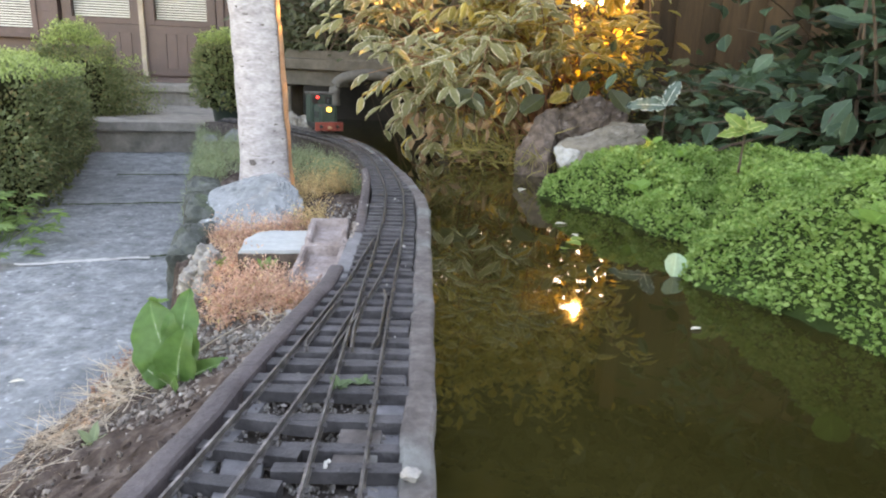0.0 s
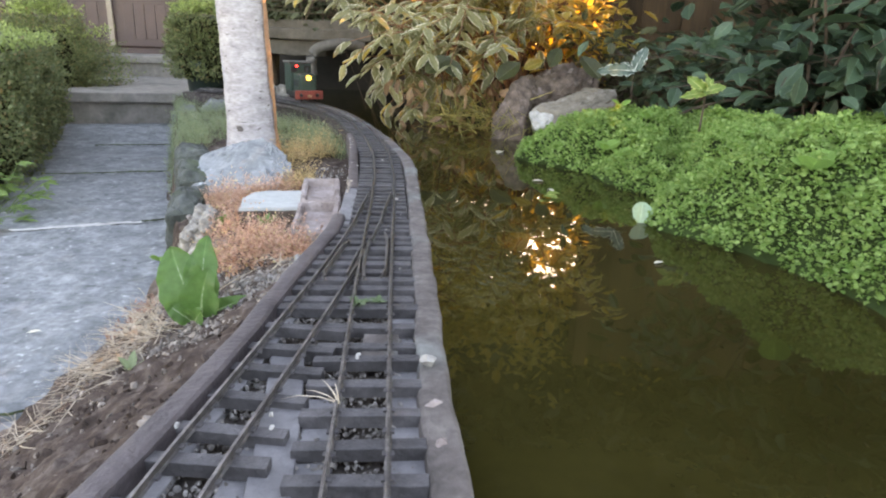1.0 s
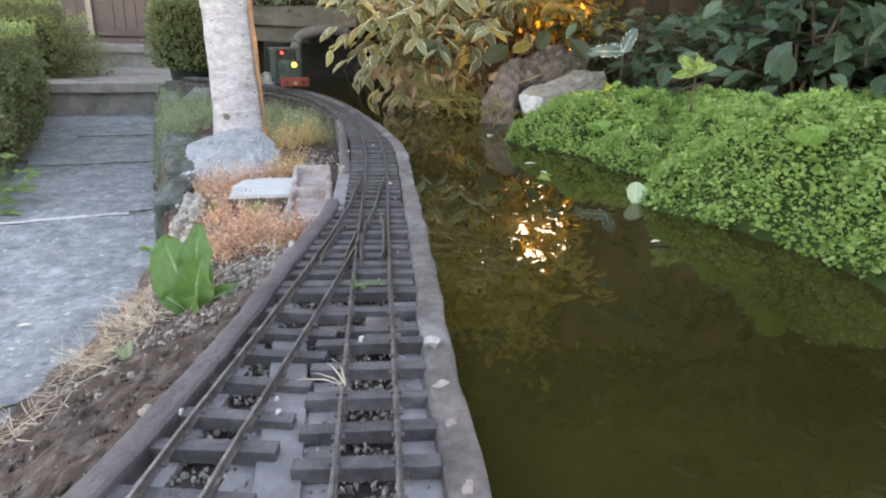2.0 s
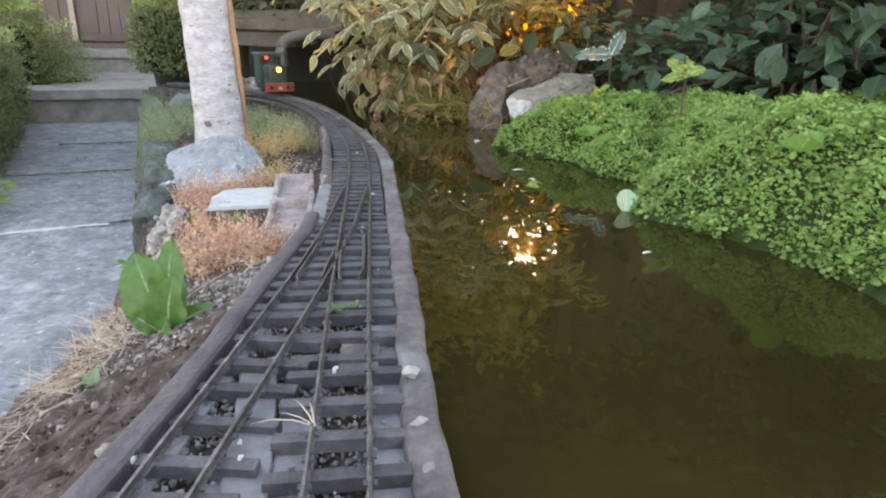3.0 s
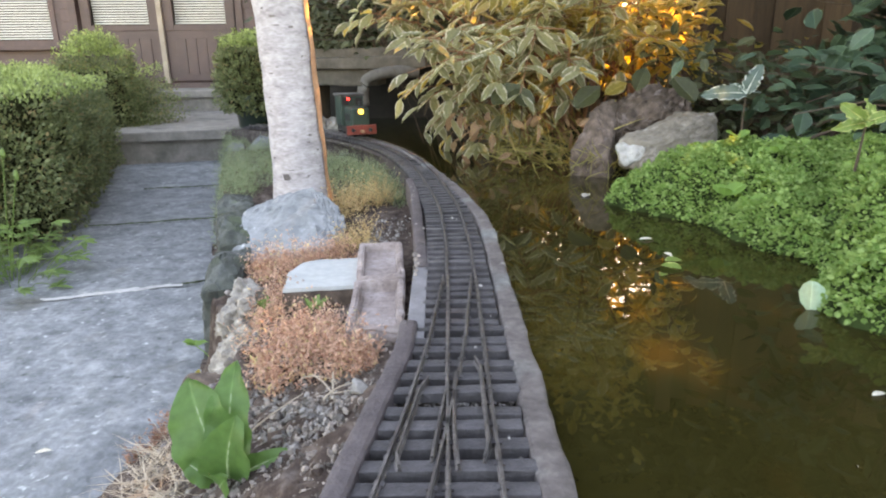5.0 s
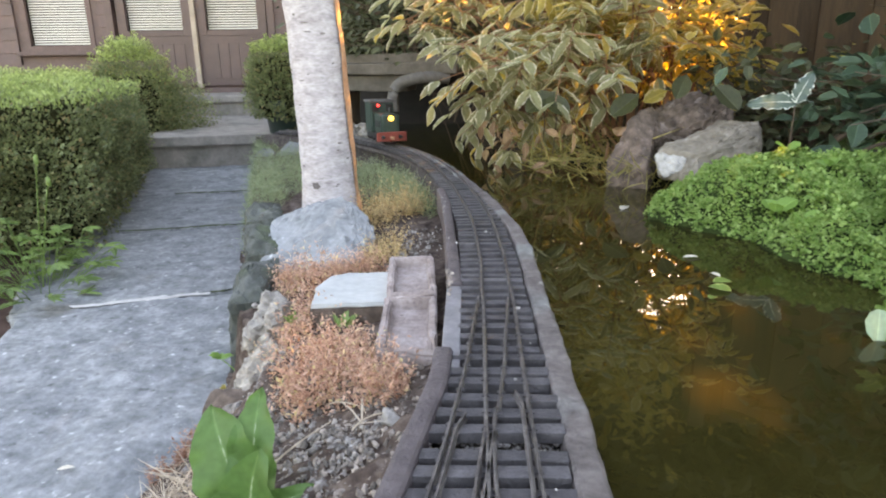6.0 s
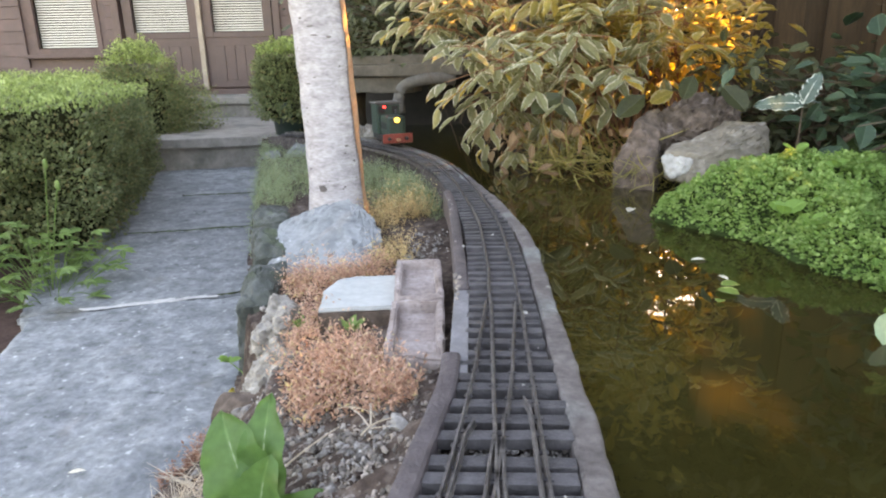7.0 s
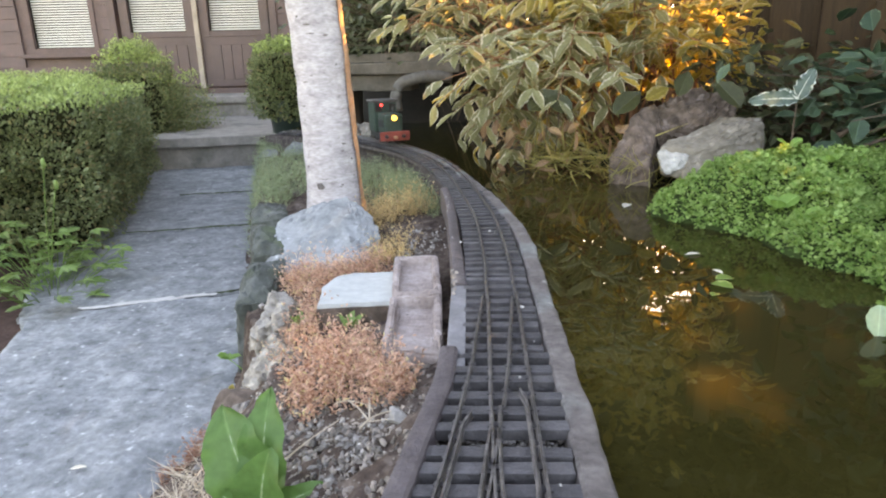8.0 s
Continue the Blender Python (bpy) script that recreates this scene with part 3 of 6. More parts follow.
def path():
    root = thing("path", -1.0, 2.0, PATH_Z, "cracked grey concrete garden path beside the raised bed", "path", kind="structure")
    # joints across the path: y at x = -1.2, and slope
    joints = [(-1.6, 0.0), (-0.5, 0.05), (0.85, 0.1), (2.02, 0.42), (3.0, 0.36), (3.85, 0.27), (4.85, 0.0)]

    def joint(k, x):
        y0, slope = joints[k]
        return y0 + slope * (x + 1.2) + 0.02 * noise.noise(Vector((x * 9, k * 5, 0))) + 0.009 * noise.noise(Vector((x * 40, k * 5, 0)))

    for i in range(len(joints) - 1):
        bm = bmesh.new()
        nx, ny = 64, max(16, int((joints[i + 1][0] - joints[i][0]) / 0.016))
        rows = []

        def gape(k, x):
            return max(0.001, 0.009 + 0.014 * noise.noise(Vector((x * 6, k * 3, 7))))
        for j in range(ny + 1):
            row = []
            for k in range(nx + 1):
                f = k / nx
                y = joints[i][0] + (joints[i + 1][0] - joints[i][0]) * j / ny
                x = lerp_at(y, LEFT_SIDE) * (1 - f) + (lerp_at(y, RIGHT_SIDE) + 0.04) * f
                yy = joint(i, x) * (1 - j / ny) + joint(i + 1, x) * (j / ny) + (gape(i, x) if j == 0 else -gape(i + 1, x) if j == ny else 0)
                if k in (0, nx):
                    x += 0.02 * noise.noise(Vector((x * 8, y * 8, 3)))
                z = 0.006 * noise.noise(Vector((x * 5, yy * 5, 0))) + 0.004 * noise.noise(Vector((x * 22, yy * 22, 0))) + 0.0035 * min(0.0, noise.noise(Vector((x * 48, yy * 48, 5))) + 0.1)
                if j in (0, ny):
                    z -= 0.006
                row.append(bm.verts.new((x, yy, PATH_Z + z)))
            rows.append(row)
        for a, b in zip(rows, rows[1:]):
            for k in range(nx):
                bm.faces.new((a[k], a[k + 1], b[k + 1], b[k]))
        rim = [e for e in bm.edges if e.is_boundary]
        g = bmesh.ops.extrude_edge_only(bm, edges=rim)
        for v in [v for v in g["geom"] if isinstance(v, bmesh.types.BMVert)]:
            v.co.z = PATH_Z - 0.03
        ob = part("concrete_slab", bm, CONCRETE, smooth=True)
        ob.parent = root
        ob.matrix_parent_inverse = root.matrix_world.inverted()
    # dark strips for moss and grit in the open joints and for bare cracks
    for k, x0, x1, wide in ((4, -1.75, -1.24, 0.008), (4, -1.42, -1.26, 0.014), (5, -1.95, -1.56, 0.012), (3, -0.97, -0.9, 0.006), (2, -1.35, -0.62, 0.005)):
        bm = bmesh.new()
        rows = []
        for n in range(41):
            x = x0 + (x1 - x0) * n / 40
            w = wide * (0.35 + 0.65 * abs(noise.noise(Vector((x * 23, k * 3, 1)))) * 2) * math.sin(math.pi * min(max(n / 40, 0.04), 0.96)) ** 0.5
            rows.append([bm.verts.new((x, joint(k, x) + w * f, PATH_Z + 0.012 - 0.006 * abs(f) + 0.003 * noise.noise(Vector((x * 60, f, 0))))) for f in (-1, -0.4, 0.4, 1)])
        for p, q in zip(rows, rows[1:]):
            for n in range(3):
                bm.faces.new((p[n], q[n], q[n + 1], p[n + 1]))
        ob = part("joint_moss", bm, MOSS, smooth=True, label="dark strip of moss, grit and crack in an open joint")
        ob.parent = root
        ob.matrix_parent_inverse = root.matrix_world.inverted()
    # pale mortar pressed into one joint
    bm = bmesh.new()
    rows = []
    for k in range(61):
        x = -1.34 + 0.37 * k / 60
        w = 0.004 + 0.02 * max(0.0, math.sin(math.pi * k / 60)) * (0.6 + 0.8 * noise.noise(Vector((x * 14, 0, 0))))
        y = joint(3, x)
        rows.append([bm.verts.new((x, y + w * f, PATH_Z + 0.006 - 0.005 * abs(f) + 0.003 * noise.noise(Vector((x * 40, f, 0))))) for f in (-1, -0.4, 0.4, 1)])
    for p, q in zip(rows, rows[1:]):
        for k in range(3):
            bm.faces.new((p[k], q[k], q[k + 1], p[k + 1]))
    ob = part("mortar", bm, MORTAR, smooth=True, label="pale mortar in a joint")
    ob.parent = root
    ob.matrix_parent_inverse = root.matrix_world.inverted()


def bed_z(x, y):
    """Height of the planted bed between path and track."""
    a, b = lerp_at(y, RIGHT_SIDE), lerp_at(y, TRACK_SIDE)
    s = min(max((x - a) / (b - a), 0.0), 1.0)
    low = -0.325 + 0.285 * s ** 0.85
    steep = 0.45 + 3.55 * min(max((y - 1.5) / 0.14, 0.0), 1.0)
    wall = -0.325 if s < 0.03 else min(-0.17, -0.325 + (s - 0.03) * steep)
    high = wall if wall < -0.17 else -0.17 + 0.07 * (max(s - 0.08, 0.0) / 0.92) ** 0.8
    k = min(max((y - 0.98) / 0.28, 0.0), 1.0)
    if y > 2.0:
        high += 0.06 * min((y - 2.0) / 0.5, 1.0) * (1 - s) * (1 if s > 0.1 else 0)
    return low * (1 - k) + high * k


def bed():
    bm = bmesh.new()
    rows = []
    for y in [-1.4 + 0.1 * k for k in range(14)] + [-0.02 + 0.011 * k for k in range(159)] + [1.74 + 0.04 * k for k in range(73)]:
        a, b = lerp_at(y, RIGHT_SIDE), lerp_at(y, TRACK_SIDE) + 0.03
        row = []
        for k in range(73):
            x = a + (b - a) * k / 72
            z = bed_z(x, y) + 0.012 * noise.noise(Vector((x * 18, y * 18, 0))) + 0.009 * noise.noise(Vector((x * 55, y * 55, 2))) + 0.005 * noise.noise(Vector((x * 130, y * 130, 2)))
            row.append(bm.verts.new((x, y, z)))
        rows.append(row)
    for a, b in zip(rows, rows[1:]):
        for k in range(72):
            bm.faces.new((a[k], a[k + 1], b[k + 1], b[k]))
    tagged(part("garden_bed", bm, SOIL, smooth=True), "raised bed of dry stony soil beside the railway", "soil", kind="structure")


def water():
    bm = bmesh.new()
    pts = [(0.02, -1.5), (3.0, -1.5), (3.0, 5.0), (-1.6, 5.0), (-1.5, 4.1), (-0.95, 3.55), (-0.55, 3.0), (-0.25, 2.4), (-0.12, 1.9), (-0.02, 1.2), (0.0, 0.4)]
    top = [bm.verts.new((x, y, WATER_Z)) for x, y in pts]
    bm.faces.new(top)
    tagged(part("water", bm, WATER), "still murky olive pond water beside the track", "water", kind="structure")


MOSS_LINE = [(0.9, 0.3), (0.78, 0.55), (0.69, 0.83), (0.646, 0.94), (0.57, 1.053), (0.505, 1.175), (0.53, 1.3), (0.585, 1.39), (0.555, 1.5), (0.515, 1.6), (0.48, 1.74), (0.39, 1.82), (0.3, 1.95), (0.33, 2.08), (0.5, 2.2)]


def bank_z(x, y):
    """Height of the planted bank on the far side of the pond."""
    d = 9.0
    p = Vector((x, y, 0))
    for (x0, y0), (x1, y1) in zip(MOSS_LINE, MOSS_LINE[1:]):
        a, b = Vector((x0, y0, 0)), Vector((x1, y1, 0))
        t = min(max((p - a).dot(b - a) / (b - a).length_squared, 0.0), 1.0)
        q = p - (a + (b - a) * t)
        side = (b - a).x * q.y - (b - a).y * q.x
        if q.length < abs(d):
            d = q.length if side < 0 else -q.length
    d += 0.035 * noise.noise(Vector((x * 6, y * 6, 9))) + 0.02 * noise.noise(Vector((x * 19, y * 19, 9)))
    # the bank runs out before the near end of the pond
    d = min(d, (y - 0.27) * 0.9)
    if d < 0:
        return WATER_Z - 0.03
    # a crease runs inland between the two cushions
    f = min(max((y - 1.39) / 0.58, 0.0), 1.0)
    crease = 0.075 * math.exp(-((x - 0.6 - 0.24 * f ** 1.3) / 0.05) ** 2) * (1 if y > 1.37 else math.exp(-((y - 1.37) / 0.04) ** 2)) * (1 - 0.6 * f)
    lump = 0.058 * math.exp(-((x - 0.8) ** 2 + (y - 1.2) ** 2) / 0.05) - crease + 0.03 * math.exp(-((x - 0.52) ** 2 + (y - 1.9) ** 2) / 0.02)
    return lump * min(d / 0.1, 1.0) + WATER_Z - 0.005 + 0.14 * (1 - math.exp(-d / 0.11)) + 0.045 * noise.noise(Vector((x * 4, y * 4, 1))) + 0.022 * noise.noise(Vector((x * 13, y * 13, 1)))


def bank():
    bm = bmesh.new()
    n = 90
    grid = [[bm.verts.new((0.25 + 2.9 * i / n, 0.2 + 2.6 * j / n, bank_z(0.25 + 2.9 * i / n, 0.2 + 2.6 * j / n))) for i in range(n + 1)] for j in range(n + 1)]
    for a, b in zip(grid, grid[1:]):
        for k in range(n):
            bm.faces.new((a[k], a[k + 1], b[k + 1], b[k]))
    tagged(part("pond_bank", bm, BANK_GREEN, smooth=True), "dark damp soil bank above the pond", "bank", kind="structure")
    # back bank under the shrubs
    bm = bmesh.new()
    rows = []
    for j in range(31):
        y = 2.55 + 2.6 * j / 30
        row = []
        for i in range(61):
            x = -0.2 + 3.4 * i / 60
            edge = min(max((x - (-0.05 + 0.1 * math.sin(y * 3))) / 0.4, 0), 1) * min(max((y - 2.6 - 0.15 * math.sin(x * 5)) / 0.3, 0), 1)
            row.append(bm.verts.new((x, y, WATER_Z - 0.04 + 0.12 * edge + 0.02 * noise.noise(Vector((x * 6, y * 6, 5))))))
        rows.append(row)
    for a, b in zip(rows, rows[1:]):
        for k in range(60):
            bm.faces.new((a[k], a[k + 1], b[k + 1], b[k]))
    tagged(part("shrub_bank", bm, BANK_SOIL, smooth=True), "dark soil bank under the garden shrubs", "bank", kind="structure")


ground(), path(), bed(), water(), bank()

# ---- railway ----
MAIN = spline([(0.13, -1.3), (0.075, -0.35), (0.05, 0.05), (0.03, 0.34), (0.0, 0.7), (-0.02, 0.955), (-0.04, 1.23), (-0.05, 1.333), (-0.06, 1.458), (-0.079, 1.615), (-0.101, 1.777), (-0.134, 1.946), (-0.172, 2.116), (-0.222, 2.324), (-0.3, 2.587), (-0.396, 2.845), (-0.484, 3.022), (-0.585, 3.194), (-0.74, 3.4), (-0.93, 3.6), (-1.15, 3.78), (-1.4, 3.92)], 0.008)
BRANCH = spline([(-0.16, -1.3), (-0.126, -0.2), (-0.11, 0.1), (-0.1, 0.26), (-0.0925, 0.378), (-0.0855, 0.46), (-0.0765, 0.56), (-0.0685, 0.66), (-0.061, 0.76), (-0.054, 0.88), (-0.049, 1.04), (-0.05, 1.12), (-0.05, 1.2), (-0.0505, 1.27)], 0.008)
GAUGE = 0.045


def even(line, pitch):
    out, run = [], 0.0
    for a, b in zip(line, line[1:]):
        run += (b - a).length
        if run >= pitch:
            run -= pitch
            out.append((b, (b - a).normalized()))
    return out


def sleeper_mesh(length, seed, across=0.0168):
    bm = box_bm(length, across, 0.012, bevel=0.0008, cuts=0)
    for v in bm.verts:
        v.co += noise.noise_vector(v.co * 60 + Vector((seed, 0, 0))) * 0.0012
    me = bpy.data.meshes.new("sleeper")
    bm.to_mesh(me)
    bm.free()
    me.materials.append(SLEEPER)
    return me


def railway():
    root = thing("model_railway", 0, 0, 0, "narrow garden railway track with dark sleepers and a turnout", "railway track")
    prof = [(-0.0026, 0), (0.0026, 0), (0.0026, 0.0009), (0.0007, 0.0014), (0.0007, 0.0055), (0.0014, 0.006), (0.0014, 0.0076), (0.001, 0.008), (-0.001, 0.008), (-0.0014, 0.0076), (-0.0014, 0.006), (-0.0007, 0.0055), (-0.0007, 0.0014), (-0.0026, 0.0009)]

    def rail(name, line, label=""):
        return part(name, sweep_bm(line, prof), RAIL, root, label)
    half = GAUGE / 2
    rail("rail", offset(MAIN, half))
    rail("rail", offset(MAIN, -half))
    left = offset(BRANCH, -half)
    right = [p for p in offset(BRANCH, half)]
    rail("rail", left)
    rail("rail", [p for p in right if p.y < 0.9])
    rail("closure_rail", [p for p in right if p.y > 0.93])
    # check rails
    for line, d, y0, y1 in ((MAIN, half - 0.007, 0.78, 0.98), (BRANCH, -half + 0.007, 0.76, 0.94)):
        check = [p for p in offset(line, d) if y0 < p.y < y1]
        inward = -1 if d > 0 else 1
        for i, p in enumerate(check):
            e = min(i, len(check) - 1 - i) / len(check)
            p.x += inward * max(0, 0.12 - e) * 0.05
        rail("check_rail", check, "short bent check rail")
    for pts in ([(-0.043, 0.78), (-0.042, 0.84), (-0.04, 0.9)], [(-0.019, 0.77), (-0.027, 0.83), (-0.031, 0.9), (-0.032, 0.94)]):
        rail("wing_rail", spline(pts, 0.01), "short bent wing rail")
    shapes = {round(n, 3): [sleeper_mesh(n, k) for k in range(3)] for n in (0.106, 0.125, 0.145, 0.165, 0.18)}
    shapes[0.105] = [sleeper_mesh(0.106, k, 0.0135) for k in range(3)]

    def sleeper(p, t, n, k):
        ob = new("sleeper", shapes[n][k % 3])
        ob.parent = root
        ob.matrix_basis = pose(p.x, p.y, -0.012 + random.uniform(-0.001, 0.001), 0, random.uniform(-0.6, 0.6), math.degrees(math.atan2(-t.x, t.y)) + random.uniform(-1.5, 1.5))
    def by_rows(line, y0, pitch):
        out = []
        while y0 > -0.3:
            i = min(range(1, len(line)), key=lambda n: abs(line[n].y - y0))
            out.append((line[i], (line[i] - line[i - 1]).normalized()))
            y0 -= pitch * (1 + 0.12 * noise.noise(Vector((y0 * 31, 0, 0))))
        return out
    for k, (p, t) in enumerate([*by_rows(MAIN, 0.635, 0.0455), *even([q for q in MAIN if q.y > 0.64], 0.0325)]):
        gap = [b for b in BRANCH if abs(b.y - p.y) < 0.01]
        if p.y < 0.14 or p.y > 1.1 or not gap:
            sleeper(p + Vector((-0.006 if p.y > 1.1 else 0.0, 0, 0)), t, 0.106 if p.y > 1.1 else 0.105, k)
            continue
        d = p.x - gap[0].x
        if d < 0.075:
            n = 0.106 if d < 0.012 else 0.125 if d < 0.028 else 0.145 if d < 0.048 else 0.165 if d < 0.064 else 0.18
            sleeper((p + gap[0]) / 2, t, n, k)
        else:
            sleeper(p, t, 0.105, k)
    for k, (p, t) in enumerate(by_rows(BRANCH, 0.621, 0.047)):
        sleeper(p, t, 0.105, k + 1)
    # chairs that hold the rails
    chair = box_bm(0.011, 0.006, 0.0035)
    me = bpy.data.meshes.new("rail_fixing")
    chair.free()
    verts, faces = [], []
    for line in (MAIN, BRANCH):
        for p, t in even(line, 0.0325):
            if p.y < 0.0 or p.y > 2.4:
                continue
            s = Vector((t.y, -t.x, 0))
            for d in (-half, half):
                c, b = p + s * d, len(verts)
                for z in (0.0, 0.002):
                    for i, j in ((-1, -1), (1, -1), (1, 1), (-1, 1)):
                        verts.append(c + s * (0.0048 * i) + t * (0.003 * j) + Vector((0, 0, z)))
                faces += [(b + 4, b + 5, b + 6, b + 7), (b, b + 1, b + 5, b + 4), (b + 1, b + 2, b + 6, b + 5), (b + 2, b + 3, b + 7, b + 6), (b + 3, b, b + 4, b + 7)]
    me.from_pydata(verts, [], faces)
    ob = link("rail_fixing", me, SLEEPER, root)
    ob["kind"] = "stuff"


def track_bed():
    """Boards and dark infill that carry the sleepers, with edging on both sides."""
    bm = bmesh.new()
    rows = []
    for p in spline([(0.0, -1.3), (0.0, -0.3), (-0.02, 0.3), (-0.01, 0.8), (-0.04, 1.2), (-0.08, 1.615), (-0.175, 2.116), (-0.3, 2.587), (-0.484, 3.022), (-0.74, 3.4), (-1.15, 3.78), (-1.5, 3.97)], 0.04):
        w = 0.14 if p.y < 0.5 else 0.14 - 0.08 * min((p.y - 0.5) / 0.6, 1)
        rows.append((p, w))
    def inside(v):
        return Vector((min(v.x, lerp_at(v.y, [(-1.3, 0.2), (-0.2, 0.13), (0.33, 0.098), (0.6, 0.068), (0.914, 0.049), (1.3, 0.017), (1.66, -0.016), (2.09, -0.114), (2.5, -0.24)])) if v.y < 2.4 else v.x, v.y, v.z))
    line = [p for p, w in rows]
    lft = [q for q in offset(line, -1)]
    for (p, w), q in zip(rows, lft):
        s = (q - p).normalized()
        rows_v = [bm.verts.new(inside(p + s * (w * f)) + Vector((0, 0, -0.021 + 0.004 * noise.noise((p + s * w * f) * 40)))) for f in (1.0, 0.6, 0.2, -0.2, -0.6, -1.0)]
        rows_v += [bm.verts.new(inside(p + s * (w * f)) + Vector((0, 0, -0.2))) for f in (-1.0, 1.0)]
        if len(bm.verts) > 8:
            for k in range(8):
                bm.faces.new((prev[k], prev[(k + 1) % 8], rows_v[(k + 1) % 8], rows_v[k]))
        prev = rows_v
    bmesh.ops.recalc_face_normals(bm, faces=bm.faces[:])
    tagged(part("track_bed", bm, TRACK_SOIL, smooth=True), "dark gritty bed under the railway boards", "track bed", kind="structure")
    root = thing("bed_boards", 0, 0, -0.02, "grey weathered boards laid lengthwise under the sleepers", "boards")

    def board(points, w, z, h=0.008):
        ob = part("board", sweep_bm(spline([(*p, z) for p in points], 0.04), [(-w / 2, 0), (w / 2, 0), (w / 2, h - 0.001), (w / 2 - 0.001, h), (-w / 2 + 0.001, h), (-w / 2, h - 0.001)]), BOARD)
        ob.parent = root
        ob.matrix_parent_inverse = root.matrix_world.inverted()
    for line, d, w, y0, y1 in ((MAIN, 0.042, 0.036, -0.2, 0.95), (MAIN, -0.036, 0.03, -0.2, 0.56), (BRANCH, 0.034, 0.03, -0.2, 0.6), (BRANCH, -0.034, 0.03, -0.2, 0.75), (MAIN, 0.004, 0.03, 0.86, 1.5), (MAIN, -0.035, 0.025, 0.98, 1.45), (MAIN, 0.036, 0.025, 1.0, 1.9)):
        board([(p.x, p.y) for p in offset(line, d)[::12] if y0 < p.y < y1], w, -0.0205)
    board([(-0.012, 0.2), (-0.03, 0.33), (-0.052, 0.47), (-0.073, 0.58)], 0.034, -0.0175, 0.01)
    board([(-0.091, 1.04), (-0.112, 1.273), (-0.123, 1.4)], 0.024, -0.012, 0.012)
    # short cross piece between the rails
    ob = part("board", box_bm(0.038, 0.07, 0.007, 0.022, 0.585, -0.011, bevel=0.001, rz=3), KERB)
    ob.parent = root
    ob.matrix_parent_inverse = root.matrix_world.inverted()


def edging():
    def rough_sweep(name, points, prof, mat, z, wob, label, category, pieces=1):
        line = spline([(*p, z) for p in points], 0.02)
        root = thing(name, line[0].x, line[0].y, z, label, category, kind="structure") if pieces > 1 else None
        n = len(line)
        for i in range(pieces):
            a, b = i * n // pieces, min((i + 1) * n // pieces + 1, n)
            seg = line[a:b]
            bm = sweep_bm(seg, prof)
            for v in bm.verts:
                v.co += noise.noise_vector(v.co * 14) * wob + noise.noise_vector(v.co * 60) * wob * 0.6 + noise.noise_vector(v.co * 150) * wob * 0.3
            ob = part("edging_piece" if root else name, bm, mat, smooth=True)
            ob.data.set_sharp_from_angle(angle=radians(28))
            if root:
                ob.parent = root
                ob.matrix_parent_inverse = root.matrix_world.inverted()
            else:
                tagged(ob, label, category, kind="structure")
    arc = [(0.0155, 0.0), (0.0157, 0.012), (0.0148, 0.0205), (0.0115, 0.0235), (0.004, 0.024), (-0.004, 0.0235), (-0.011, 0.0232), (-0.0142, 0.0205), (-0.0153, 0.012), (-0.0155, 0.0)]
    rough_sweep("pond_kerb", [(0.206, -1.3), (0.131, -0.2), (0.113, 0.1), (0.1, 0.34), (0.0925, 0.41), (0.083, 0.475), (0.0755, 0.58), (0.0665, 0.71), (0.050, 0.914), (0.038, 1.06), (0.028, 1.17), (0.018, 1.3), (0.008, 1.43), (-0.016, 1.66), (-0.059, 1.87), (-0.114, 2.09), (-0.164, 2.25), (-0.244, 2.5), (-0.334, 2.74), (-0.424, 2.95), (-0.534, 3.15), (-0.694, 3.36), (-0.904, 3.6), (-1.124, 3.8)],
                [*arc, (-0.0155, -0.16), (0.0155, -0.16)], KERB, -0.022, 0.0034, "weathered grey rounded kerb between track and pond", "kerb", 7)
    flat = [(-0.012, -0.002), (-0.0105, 0.0025), (-0.007, 0.0042), (0.0, 0.0045), (0.008, 0.004), (0.0112, 0.0018), (0.012, -0.003), (0.012, -0.06), (-0.012, -0.06)]
    rough_sweep("edge_timber", [(-0.3, -1.3), (-0.215, -0.2), (-0.18, 0.1), (-0.154, 0.31), (-0.146, 0.36), (-0.1375, 0.425), (-0.1295, 0.508), (-0.122, 0.6), (-0.1185, 0.7), (-0.1145, 0.8), (-0.107, 0.9), (-0.101, 1.0), (-0.105, 1.085)], flat, EDGE_TIMBER, 0.003, 0.0015, "dark weathered timber edging beside the turnout", "timber edging")
    rough_sweep("edge_plank", [(-0.115, 1.33), (-0.139, 1.5), (-0.178, 1.77), (-0.21, 1.98), (-0.25, 2.18)], flat, EDGE_TIMBER, -0.002, 0.0015, "thin weathered plank edging the railway bed", "timber edging")


railway(), track_bed(), edging()


